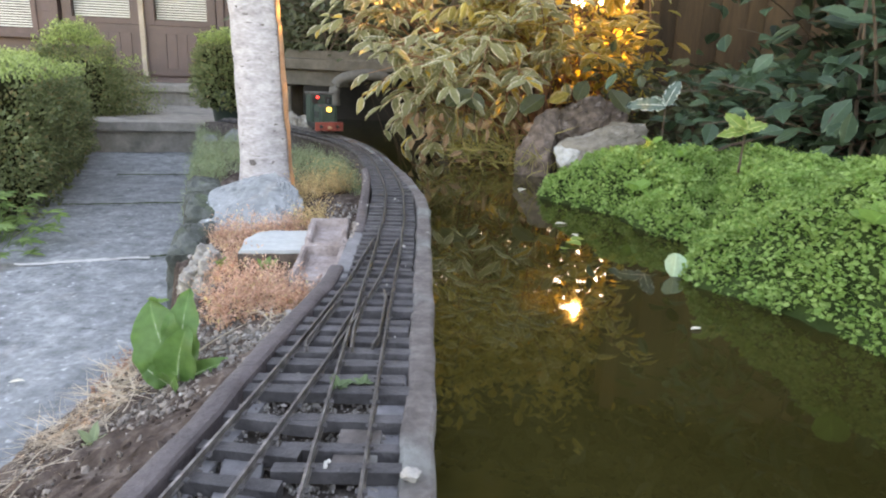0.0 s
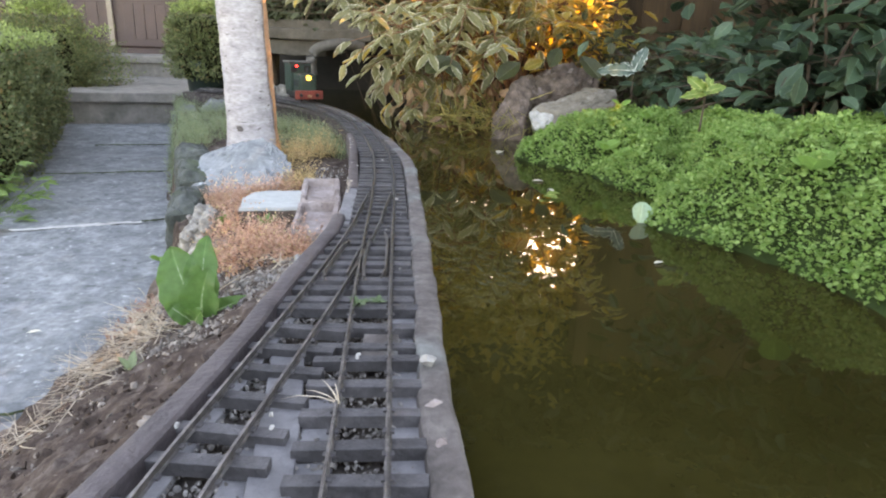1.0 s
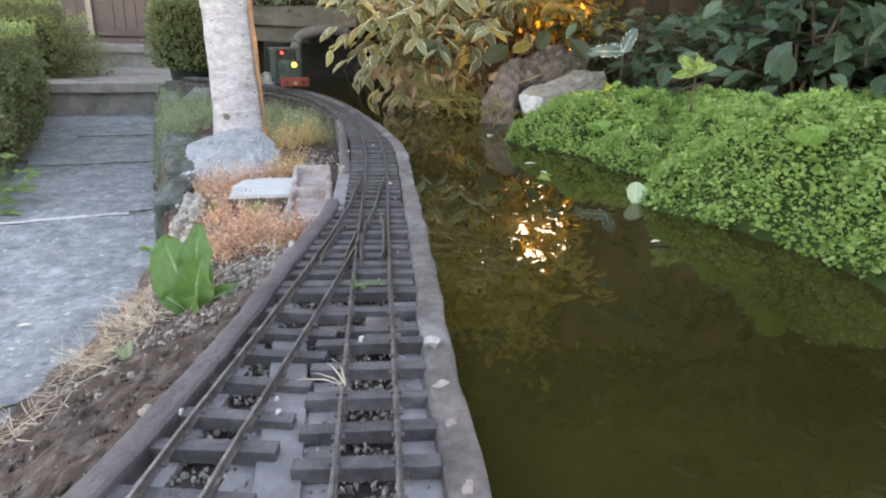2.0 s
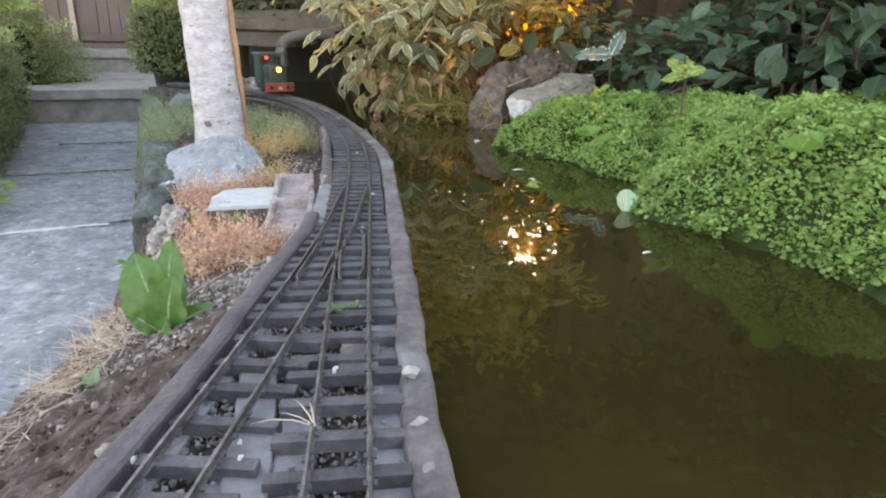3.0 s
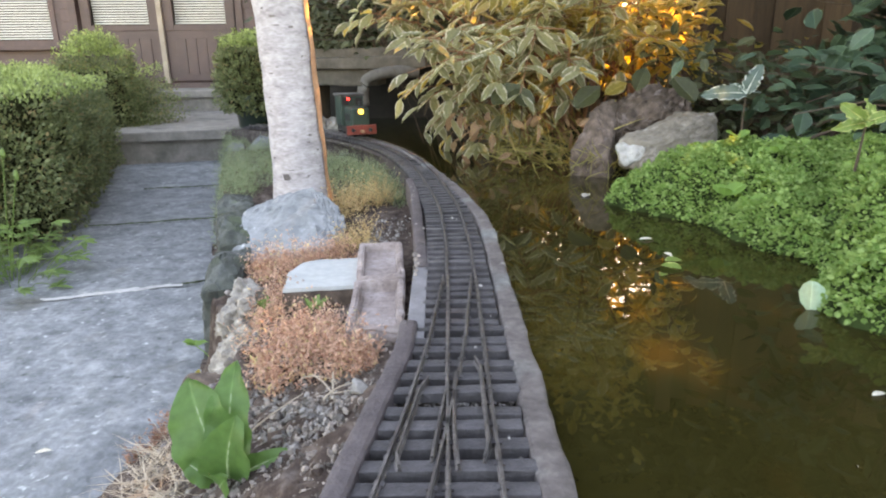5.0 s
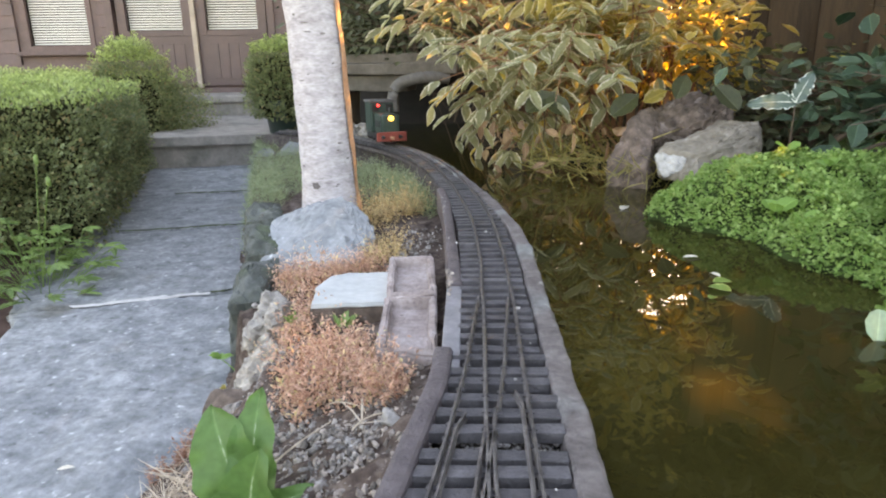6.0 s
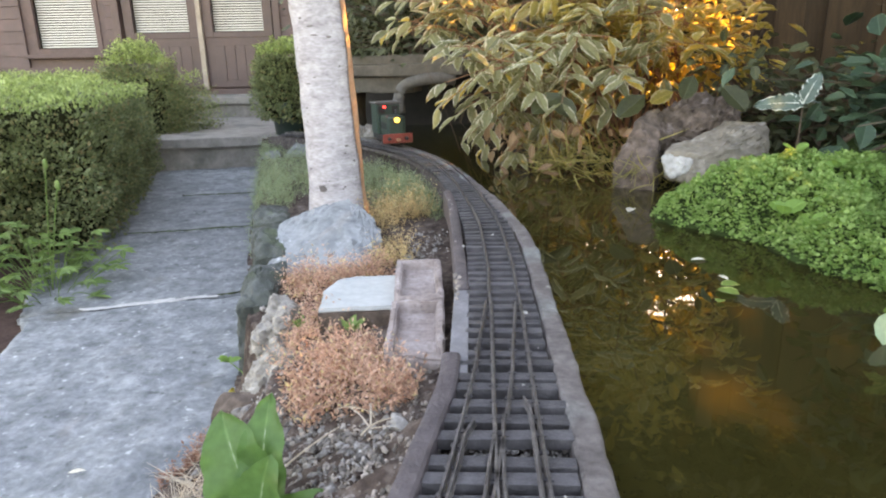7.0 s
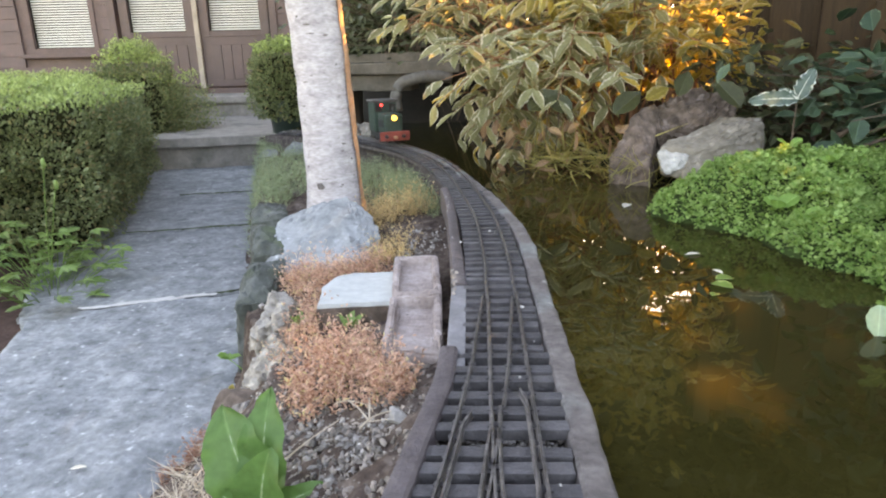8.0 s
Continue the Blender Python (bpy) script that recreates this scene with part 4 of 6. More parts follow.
# ---- house, steps and hedges ----
def house():
    root = thing("house", -3.73, 7.5, -0.05, "brown weatherboarded house with glazed double doors and blinds", "house", rz=12)

    def add(name, bm, mat, label="", parent=root):
        ob = part(name, bm, mat)
        ob.parent = parent
        return ob
    # openings: u from the middle post, heights from the root
    top = 2.9
    holes = [(-1.85, -1.1, 0.62, 2.0), (-0.86, 0.82, 0.2, 2.2)]
    for u0, u1, z0, z1 in ((-5.5, -1.85, -0.4, top), (-1.1, -0.86, -0.4, top), (0.82, 3.2, -0.4, top), (-1.85, -1.1, -0.4, 0.62), (-1.85, -1.1, 2.0, top), (-0.86, 0.82, 2.2, top), (-0.86, 0.82, -0.4, 0.2)):
        add("wall", box_bm(u1 - u0, 0.14, z1 - z0, (u0 + u1) / 2, 0.1, z0), HOUSE_WOOD)
    # lapped boards on the face
    rows = int((top + 0.3) / 0.13)
    for r in range(rows):
        z = -0.3 + r * 0.13
        spans = [(-5.5, 3.2)]
        for u0, u1, z0, z1 in holes:
            if z + 0.12 > z0 - 0.06 and z < z1 + 0.06:
                cut = []
                for a, b in spans:
                    if u0 - 0.07 > a and u1 + 0.07 < b:
                        cut += [(a, u0 - 0.07), (u1 + 0.07, b)]
                    else:
                        cut.append((a, b))
                spans = cut
        for a, b in spans:
            bm = box_bm(b - a, 0.02, 0.128, (a + b) / 2, 0.016, z)
            for v in bm.verts:
                if v.co.z < z + 0.05 and v.co.y < 0.016:
                    v.co.y -= 0.012
            add("weatherboard", bm, HOUSE_WOOD)
    add("roof", box_bm(9.5, 3.5, 0.12, -1.1, 1.3, top), HOUSE_WOOD)
    add("wall", box_bm(8.7, 0.14, top + 0.4, -1.15, 3.0, -0.4), HOUSE_WOOD)

    def window(u0, u1, z0, z1, parent_name, wood, recess, slats=True, panel_from=None):
        w = part(parent_name, box_bm(u1 - u0, 0.01, z1 - z0, (u0 + u1) / 2, recess + 0.09, z0), PAINTED_DARK, root)
        st = 0.055 if parent_name == "window" else 0.1
        for a, b, c, d in ((u0, u0 + st, z0, z1), (u1 - st, u1, z0, z1), (u0 + st, u1 - st, z0, z0 + 0.06), (u0 + st, u1 - st, z1 - 0.06, z1)):
            part("window_frame", box_bm(b - a, 0.05, d - c, (a + b) / 2, recess, c, bevel=0.004), wood, w)
        n = int((z1 - z0 - 0.14) / 0.027)
        for k in range(n):
            bm = box_bm(u1 - u0 - 2 * st - 0.01, 0.022, 0.002)
            bmesh.ops.transform(bm, matrix=pose((u0 + u1) / 2, recess + 0.055, z0 + 0.08 + k * 0.027, 38, 0, random.uniform(-0.2, 0.2)), verts=bm.verts)
            part("blind_slat", bm, BLIND, w)
        return w
    window(-1.85, -1.1, 0.62, 2.0, "window", HOUSE_WOOD, 0.04)
    part("window_sill", box_bm(0.92, 0.1, 0.045, -1.475, -0.02, 0.575, bevel=0.006), HOUSE_WOOD, root)
    for u0, u1 in ((-0.84, -0.03), (0.03, 0.8)):
        d = part("door", box_bm(u1 - u0, 0.045, 0.55, (u0 + u1) / 2, 0.05, 0.22, bevel=0.004), HOUSE_DOOR, root, "dark red-brown glazed door leaf, shut")
        for k in range(5):
            wv = (u1 - u0 - 0.2) / 5
            part("door_board", box_bm(wv - 0.006, 0.012, 0.38, u0 + 0.1 + wv * (k + 0.5), 0.022, 0.3, bevel=0.002), HOUSE_DOOR, d)
        window(u0, u1, 0.77, 2.18, "door_window", HOUSE_DOOR, 0.045)
    part("door_post", box_bm(0.055, 0.05, 2.0, 0.0, 0.0, 0.2, bevel=0.006), WEATHERED, root, "pale worn post between the doors")
    for u in (-0.9, 0.86):
        part("door_jamb", box_bm(0.08, 0.06, 2.05, u, 0.0, 0.2, bevel=0.006), HOUSE_DOOR, root)


def steps():
    for x, y, w, d, z0, z1, rz, label in ((-2.3, 5.83, 2.75, 2.3, -0.36, -0.1, 18, "broad lower garden step of grey concrete"), (-3.0, 7.0, 1.35, 1.0, -0.36, 0.1, 14, "upper doorstep of weathered concrete")):
        s = thing("garden_step", x, y, z0, label, "step", "steps to the house", rz=rz)
        part("riser", box_bm(w - 0.03, d - 0.04, z1 - z0 - 0.07, 0, 0.02, 0, bevel=0.006, rough=0.004, cuts=3), STEP_STONE, s)
        part("tread", box_bm(w, d, 0.07, 0, 0, z1 - z0 - 0.07, bevel=0.01, rough=0.006, cuts=4), STEP_STONE, s)


def hedge(name, cx, cy, z, sx, sy, sz, rz, count, label, size=0.02, lump=0.05, mat=None, boxy=0.72, fresh=True):
    """A clipped bush: near-black core standing in for inner shade, and a shell of small leaves."""
    root = thing(name, cx, cy, z, label, "hedge", rz=rz)
    part("core", box_bm(sx * (0.5 + 0.38 * boxy), sy * (0.5 + 0.42 * boxy), sz * (0.6 + 0.36 * boxy), 0, 0, 0.01, bevel=0.08, rough=0.03, cuts=5), SHADED_CORE, root)
    d = unit(count)
    k = np.abs(d).max(1)
    r = 0.5 * (1 - boxy + boxy / k ** 0.95) * RNG.uniform(0.86, 1.04, count)
    lumps = np.array([noise.noise(Vector(v) * 4 + Vector((cx, cy, 0))) + 0.5 * noise.noise(Vector(v) * 11 + Vector((cx, cy, 3))) for v in d])
    p = d * (r * (1 + lump * 2 * lumps))[:, None] * np.array([sx, sy, sz]) + np.array([0, 0, sz / 2])
    keep = p[:, 2] > 0.01
    p, d = p[keep], d[keep]
    if fresh:
        top = (p[:, 2] > sz * 0.86) & (RNG.uniform(0, 1, len(p)) < 0.75)
        q = p[top] + np.abs(RNG.normal(0, 0.012, (top.sum(), 1))) * np.array([0.0, 0.0, 1.0])
        leaves("new_growth", q, unit(len(q)) + np.array([0, 0, 1.1]), unit(len(q)) + np.array([0, -0.2, 0.6]), RNG.uniform(0.7, 1.4, len(q)) * size, 0.6, FRESH_BOX, root, "round", "pale green new shoots")
        p, d = p[~top], d[~top]
    n = len(p)
    leaves("crown", p, d + 0.9 * unit(n) + np.array([0, 0, 0.5]), d + 0.8 * unit(n) + np.array([0, 0, 0.4]), RNG.uniform(0.7, 1.3, n) * size, 0.6, mat or BOX_LEAF, root, "round")
    return root


# near-black colour puts the shade between the leaves into the core
SHADED_CORE = material("shaded_bush_core", [(0.012, 0.014, 0.006), (0.03, 0.03, 0.015)], 30.0, rough=1.0, bump=1.0, spec=0.0)
house(), steps()
hedge("box_hedge", -2.42, 3.25, -0.335, 0.85, 2.25, 0.63, 25, 80000, "clipped green box hedge along the garden path", 0.016, 0.075)
hedge("box_hedge", -4.2, 5.0, -0.335, 3.2, 0.7, 0.68, 10, 34000, "clipped green box hedge in front of the house", 0.018, 0.07)
hedge("box_bush", -3.0, 5.05, -0.335, 0.52, 0.55, 0.86, 15, 18000, "rounded box bush beside the garden steps", 0.018, 0.16, boxy=0.35)
hedge("potted_bush", -1.7, 4.85, -0.01, 0.48, 0.46, 0.53, 0, 16000, "green clipped bush in a dark pot on the step", 0.018, 0.12, boxy=0.55)
# three evergreens added to screen out low sun and bright sky
hedge("screen_hedge", 0.27, 5.2, -0.345, 0.55, 0.5, 1.12, 0, 5000, "narrow dark evergreen added behind the dogwood as a sun screen", 0.045, 0.05, SHADE_LEAF, fresh=False)
hedge("screen_hedge", 0.85, 5.7, -0.345, 1.9, 0.6, 1.2, 0, 9000, "dark low evergreen hedge added behind the shrubs to hide bright sky", 0.045, 0.05, SHADE_LEAF, fresh=False)
hedge("screen_hedge", -0.8, 5.35, -0.345, 1.36, 0.8, 2.5, 4, 12000, "dark tall evergreen hedge added behind the portal to shade the path", 0.045, 0.06, SHADE_LEAF, fresh=False)


def rear_screen_hedge():
    """Unseen hedge added behind the camera to cut low skylight; closes the garden."""
    bm = box_bm(11.0, 0.7, 1.3, 0.0, -3.2, -0.35, bevel=0.15, cuts=30)
    for v in bm.verts:
        v.co += noise.noise_vector(v.co * 2.5) * 0.12 + noise.noise_vector(v.co * 9) * 0.05
    tagged(part("rear_screen_hedge", bm, HEDGE_FAR, smooth=True), "unseen dark green hedge added to cut low skylight", "hedge", kind="structure")


HEDGE_FAR = material("far_hedge", [(0.025, 0.035, 0.015), (0.07, 0.09, 0.035)], 30.0, rough=0.95, bump=1.0, bump_scale=60, spec=0.1)
rear_screen_hedge()


def pot():
    bm = bmesh.new()
    prof = [(0.0, 0.0), (0.135, 0.0), (0.145, 0.006), (0.168, 0.19), (0.18, 0.192), (0.182, 0.23), (0.165, 0.232), (0.16, 0.2), (0.0, 0.2)]
    vs = [bm.verts.new((r, 0, z)) for r, z in prof]
    es = [bm.edges.new((a, b)) for a, b in zip(vs, vs[1:])]
    bmesh.ops.spin(bm, geom=vs + es, cent=(0, 0, 0), axis=(0, 0, 1), angle=2 * math.pi, steps=28)
    bmesh.ops.remove_doubles(bm, verts=bm.verts, dist=0.0005)
    ob = part("plant_pot", bm, POT, smooth=True)
    ob.matrix_world = pose(-1.7, 4.85, -0.1)
    tagged(ob, "dark green round plant pot on the step", "pot")


pot()


# ---- birch and the bed's stones ----
def birch():
    base = (-0.622, 2.3, -0.12)
    root = thing("birch_tree", *base, "pale birch trunk with dark scars and a painted sunlit edge", "tree")
    pts, rad = [], []
    for k in range(60):
        h = 3.2 * (k / 59)
        pts.append(Vector((-0.062 * h + 0.012 * math.sin(h * 3.2), 0.02 * h, h)))
        rad.append(0.086 * (1 - 0.1 * h) + 0.012 * math.exp(-h / 0.05) + 0.0015 * math.sin(h * 40))
    bm = tube_bm(pts, rad, 28)
    for v in bm.verts:
        v.co += noise.noise_vector(Vector((v.co.x * 9, v.co.y * 9, v.co.z * 14))) * 0.004
    part("trunk", bm, BIRCH, root, smooth=True)

    def on_bark(h, a, out=0.0):
        k = h / 3.2 * 59
        i = min(int(k), 58)
        return pts[i].lerp(pts[i + 1], k - i) + Vector((math.cos(a), math.sin(a), 0)) * (rad[i] + (rad[i + 1] - rad[i]) * (k - i) + out)
    # horizontal scars and one square knot
    for k in range(50):
        h, a = random.uniform(0.05, 1.3), random.uniform(-math.pi, 0.3)
        w, t = random.uniform(0.08, 0.4), random.uniform(0.0012, 0.004)
        bm = tube_bm([on_bark(h, a + w * (f - 0.5), -0.0012) for f in (0, 0.33, 0.66, 1)], [t * 0.3, t, t, t * 0.3], 6)
        part("scar", bm, BARK_DARK, root)
    bm = rock_bm(0.024, 0.012, 0.02, 4, 0.2)
    bmesh.ops.translate(bm, verts=bm.verts, vec=on_bark(0.12, -1.75, -0.002))
    part("knot", bm, BARK_DARK, root)
    # orange strip on the sun side, painted to widen the trunk's sunlit edge
    bm = bmesh.new()
    rows = []
    for k in range(90):
        h = 0.02 + 1.2 * k / 89
        a0 = -0.3 + 0.16 * noise.noise(Vector((h * 4, 0, 0))) + 0.05 * noise.noise(Vector((h * 22, 3, 0)))
        rows.append([bm.verts.new(on_bark(h, a0 + (0.75 - a0) * f / 5, 0.0048 + 0.0015 * (f == 0) + 0.001 * noise.noise(Vector((h * 40, f, 0))))) for f in range(6)])
    for p, q in zip(rows, rows[1:]):
        for k in range(5):
            bm.faces.new((p[k], p[k + 1], q[k + 1], q[k]))
    part("sunlit_edge", bm, ORANGE_BROWN, root, "orange-brown bark strip painted for the sunlit edge", smooth=True)


birch()
hull_rock("boulder", [(-0.67, 2.14, -0.05), (-0.55, 2.17, -0.012), (-0.48, 2.13, -0.045), (-0.415, 2.02, -0.085), (-0.4, 1.95, -0.125), (-0.72, 1.93, -0.115), (-0.71, 2.06, -0.07), (-0.665, 1.8, -0.145), (-0.53, 1.8, -0.14), (-0.42, 1.84, -0.12), (-0.43, 1.86, -0.25), (-0.66, 1.82, -0.26), (-0.72, 2.0, -0.26), (-0.6, 2.2, -0.26), (-0.42, 2.05, -0.26)], ROCK_BLUE, "large blue-grey boulder at the foot of the birch", seed=1, rough=0.014, soft=0.22)
# dark split stones on edge along the path
for k, (x0, y0, x1, y1, z0, z1, w) in enumerate(((-0.672, 1.6, -0.742, 1.87, -0.14, -0.12, 0.11), (-0.745, 1.875, -0.83, 2.09, -0.11, -0.085, 0.11), (-0.84, 2.095, -0.945, 2.36, -0.07, -0.085, 0.13))):
    hull_rock("bed_rock", [(x0, y0, -0.36), (x0 + 0.012, y0, z0 - 0.015), (x0 + w, y0 + 0.01, z0), (x0 + w, y0, -0.36), (x1, y1, -0.36), (x1 + 0.01, y1 - 0.005, z1 - 0.02), (x1 + w, y1, z1), (x1 + w, y1, -0.36), ((x0 + x1) / 2 + w * 0.3, (y0 + y1) / 2, max(z0, z1) + 0.012)], ROCK_DARK, "dark mossy split stone standing on edge by the path", "stones edging the bed", seed=k + 2, rough=0.011, soft=0.2)
for k, corners in enumerate((
    [(-0.585, 1.455, -0.29), (-0.578, 1.53, -0.245), (-0.525, 1.5, -0.175), (-0.46, 1.4, -0.145), (-0.435, 1.36, -0.165), (-0.46, 1.335, -0.22), (-0.47, 1.47, -0.3), (-0.44, 1.43, -0.18)],
    [(-0.6, 1.53, -0.25), (-0.57, 1.5, -0.185), (-0.6, 1.6, -0.17), (-0.555, 1.59, -0.12), (-0.5, 1.5, -0.125), (-0.48, 1.59, -0.125), (-0.5, 1.49, -0.22), (-0.52, 1.62, -0.3)])):
    hull_rock("bed_rock", corners, ROCK_CRUMB, "pale crumbling stone at the bed's edge", "stones edging the bed", seed=k + 15, rough=0.02, soft=0.15)
rock("bed_rock", -0.55, 1.4, -0.285, 0.13, 0.08, 0.055, 13, ROCK_BROWN, "dark brown low stone at the path's edge", rz=-8, rough=0.2, hewn=(0.8,), group="stones edging the bed")
for k in range(16):
    y = random.uniform(1.25, 1.62)
    x = lerp_at(y, RIGHT_SIDE) + random.uniform(0.03, 0.14)
    w = random.uniform(0.01, 0.03)
    rock("rubble_stone", x, y, bed_z(x, y) + 0.2 * w, w, w * random.uniform(0.7, 1.2), w * 0.8, 40 + k, (ROCK_CRUMB, CLOD)[k % 2], ("pale crumbling rubble stone at the bed's edge", "grey-brown rubble stone at the bed's edge")[k % 2], rz=random.uniform(0, 180), group="rubble at the bed's edge")
for k, (x, y, z, w, d, h) in enumerate(((-1.42, 3.62, -0.2, 0.13, 0.17, 0.14), (-1.27, 3.66, -0.16, 0.17, 0.15, 0.13))):
    hull_rock("bed_rock", [(x - w * 0.5, y, z - 0.1), (x + w * 0.5, y, z - 0.1), (x, y + d, z - 0.1), (x - w * 0.45, y + 0.02, z + h * 0.5), (x + w * 0.4, y, z + h * 0.35), (x - w * 0.1, y + d * 0.3, z + h), (x + w * 0.35, y + d * 0.6, z + h * 0.9), (x - w * 0.3, y + d * 0.8, z + h * 0.7)], ROCK_BLUE, "grey pointed stone lying in the ground cover", "stones edging the bed", seed=k + 7, rough=0.012, soft=0.15)
hull_rock("bank_rock", [(0.379, 2.325, 0.086), (0.386, 2.285, 0.04), (0.4, 2.278, 0.02), (0.45, 2.283, 0.04), (0.47, 2.295, 0.08), (0.43, 2.34, 0.094), (0.4, 2.34, 0.02), (0.46, 2.34, 0.02)], ROCK_WHITE, "white broken stone at the end of the pale slab", "rocks by the pond", seed=14, rough=0.009, soft=0.12)
hull_rock("bank_rock", [(0.385, 2.33, 0.09), (0.395, 2.29, 0.02), (0.5, 2.3, 0.095), (0.5, 2.28, 0.0), (0.7, 2.42, 0.1), (0.7, 2.4, 0.02), (0.74, 2.52, 0.165), (0.6, 2.46, 0.15), (0.55, 2.42, 0.13), (0.63, 2.6, 0.15), (0.42, 2.42, 0.1), (0.42, 2.5, 0.0), (0.72, 2.6, 0.0)], ROCK_PALE, "pale flat broken slab of rock on the pond bank", "rocks by the pond", seed=9, rough=0.012, soft=0.15)
hull_rock("bank_rock", [(0.41, 2.6, 0.2), (0.52, 2.72, 0.245), (0.68, 2.72, 0.24), (0.69, 2.62, 0.16), (0.55, 2.55, 0.15), (0.41, 2.5, 0.1), (0.4, 2.55, -0.02), (0.68, 2.6, -0.02), (0.7, 2.8, -0.02), (0.45, 2.8, -0.02)], ROCK_BROWN, "brown pitted rock on the pond bank", "rocks by the pond", seed=11, rough=0.03, soft=0.2)
hull_rock("bank_rock", [(0.255, 2.44, 0.06), (0.335, 2.52, 0.19), (0.42, 2.6, 0.215), (0.4, 2.46, 0.12), (0.365, 2.36, 0.04), (0.25, 2.42, -0.06), (0.38, 2.36, -0.06), (0.44, 2.6, -0.06), (0.3, 2.6, -0.06)], ROCK_BROWN, "brown smooth upright rock at the water's edge", "rocks by the pond", seed=12, rough=0.01, soft=0.25)


def slab_and_bricks():
    out = [(-0.4, 1.425), (-0.425, 1.53), (-0.415, 1.6), (-0.38, 1.625), (-0.288, 1.64), (-0.255, 1.455), (-0.33, 1.44)]
    slab = thing("stone_slab", -0.34, 1.53, -0.125, "pale flat stone slab lying in the rusty sedum", "stone")
    for name, mat, z0, z1, grow, label in (("slab_base", ROCK_BROWN, -0.14, -0.0875, 1.0, "dark split edge of the slab"), ("slab_top", SLAB_STONE, -0.0873, -0.08, 0.985, "")):
        bm = bmesh.new()
        pts = []
        for (x0, y0), (x1, y1) in zip(out, out[1:] + out[:1]):
            for f in (0.0, 0.33, 0.66):
                x, y = x0 + (x1 - x0) * f, y0 + (y1 - y0) * f
                w = noise.noise_vector(Vector((x * 40, y * 40, z0 * 90))) * 0.004
                pts.append(((x + 0.34) * grow + w.x, (y - 1.53) * grow + w.y))
        f = bm.faces.new([bm.verts.new((x, y, z0 + 0.125)) for x, y in pts])
        g = bmesh.ops.extrude_face_region(bm, geom=[f])
        bmesh.ops.translate(bm, verts=[v for v in g["geom"] if isinstance(v, bmesh.types.BMVert)], vec=(0.0, 0.0, z1 - z0))
        bmesh.ops.recalc_face_normals(bm, faces=bm.faces[:])
        bmesh.ops.bevel(bm, geom=[e for e in bm.edges if all(v.co.z > z1 + 0.12 for v in e.verts)], offset=0.003, segments=2, affect="EDGES")
        part(name, bm, mat, slab, label)
    for x, y, z, rz in ((-0.196, 1.335, -0.122, 8), (-0.23, 1.56, -0.113, 10)):
        bm = bmesh.new()
        bmesh.ops.create_cube(bm, size=1.0)
        bmesh.ops.scale(bm, vec=(0.095, 0.205, 0.06), verts=bm.verts)
        topf = max(bm.faces, key=lambda q: q.calc_center_median().z)
        bmesh.ops.inset_individual(bm, faces=[topf], thickness=0.018)
        bmesh.ops.inset_individual(bm, faces=[topf], thickness=0.004, depth=-0.02)
        bmesh.ops.bevel(bm, geom=[e for e in bm.edges if e.calc_length() > 0.055], offset=0.003, segments=2, affect="EDGES")
        bmesh.ops.subdivide_edges(bm, edges=[e for e in bm.edges if e.calc_length() > 0.02], cuts=9, use_grid_fill=True)
        for v in bm.verts:
            o = v.co * 40 + Vector((x * 50, y * 20, 0))
            v.co += noise.noise_vector(o) * 0.0022 + noise.noise_vector(o * 3.2) * 0.0012
            # the near arris is broken away
            v.co.z -= max(0.0, -0.085 - v.co.y) * (0.9 + 0.8 * noise.noise(o * 0.6)) * (v.co.z > 0.0)
        ob = part("brick", bm, BRICK)
        ob.matrix_world = pose(x, y, z + 0.03, 2, 0, rz)
        tagged(ob, "weathered pink brick with its frog upward beside the track", "brick", "bricks beside the track")


slab_and_bricks()


# ---- planting ----
def cover(name, spots, count, size, mat, label, tall=0.03, zfun=bed_z, width=0.35, shape="small"):
    """Low plants: tufts of tiny leaves over the given spots (x, y, rx, ry)."""
    root = thing(name, spots[0][0], spots[0][1], zfun(spots[0][0], spots[0][1]), label, "ground cover", kind="stuff")
    inv = root.matrix_world.translation
    P, A = [], []
    area = sum(s[2] * s[3] for s in spots)
    for x, y, rx, ry in spots:
        n = int(count * rx * ry / area / 7)
        for _ in range(n):
            a, r = random.uniform(0, 6.283), math.sqrt(random.random())
            px, py = x + rx * r * math.cos(a), y + ry * r * math.sin(a)
            if noise.noise(Vector((px * 26, py * 26, 7))) < -0.22 or (py > 1.6 and px < lerp_at(py, RIGHT_SIDE) + (0.1 if py < 2.5 else 0.01)):
                continue
            h = tall * (1.15 - 0.6 * r * r) * random.uniform(0.5, 1.2) * (1 + 0.8 * noise.noise(Vector((px * 20, py * 20, 0))))
            lean = Vector((random.gauss(0, 0.35), random.gauss(0, 0.35), 1))
            z0 = zfun(px, py) - 0.004
            for k in range(7):
                f = (k + 1) / 7
                P.append((px + lean.x * h * f - inv.x, py + lean.y * h * f - inv.y, z0 + h * f - inv.z))
                A.append((random.gauss(0, 1) + lean.x * 0.3, random.gauss(0, 1) + lean.y * 0.3, random.uniform(0.0, 1.2)))
    n = len(P)
    leaves("foliage", P, A, unit(n) * 0.5 + np.array([0, 0, 1.0]), RNG.uniform(0.6, 1.3, n) * size, width, mat, root, shape)
    return root


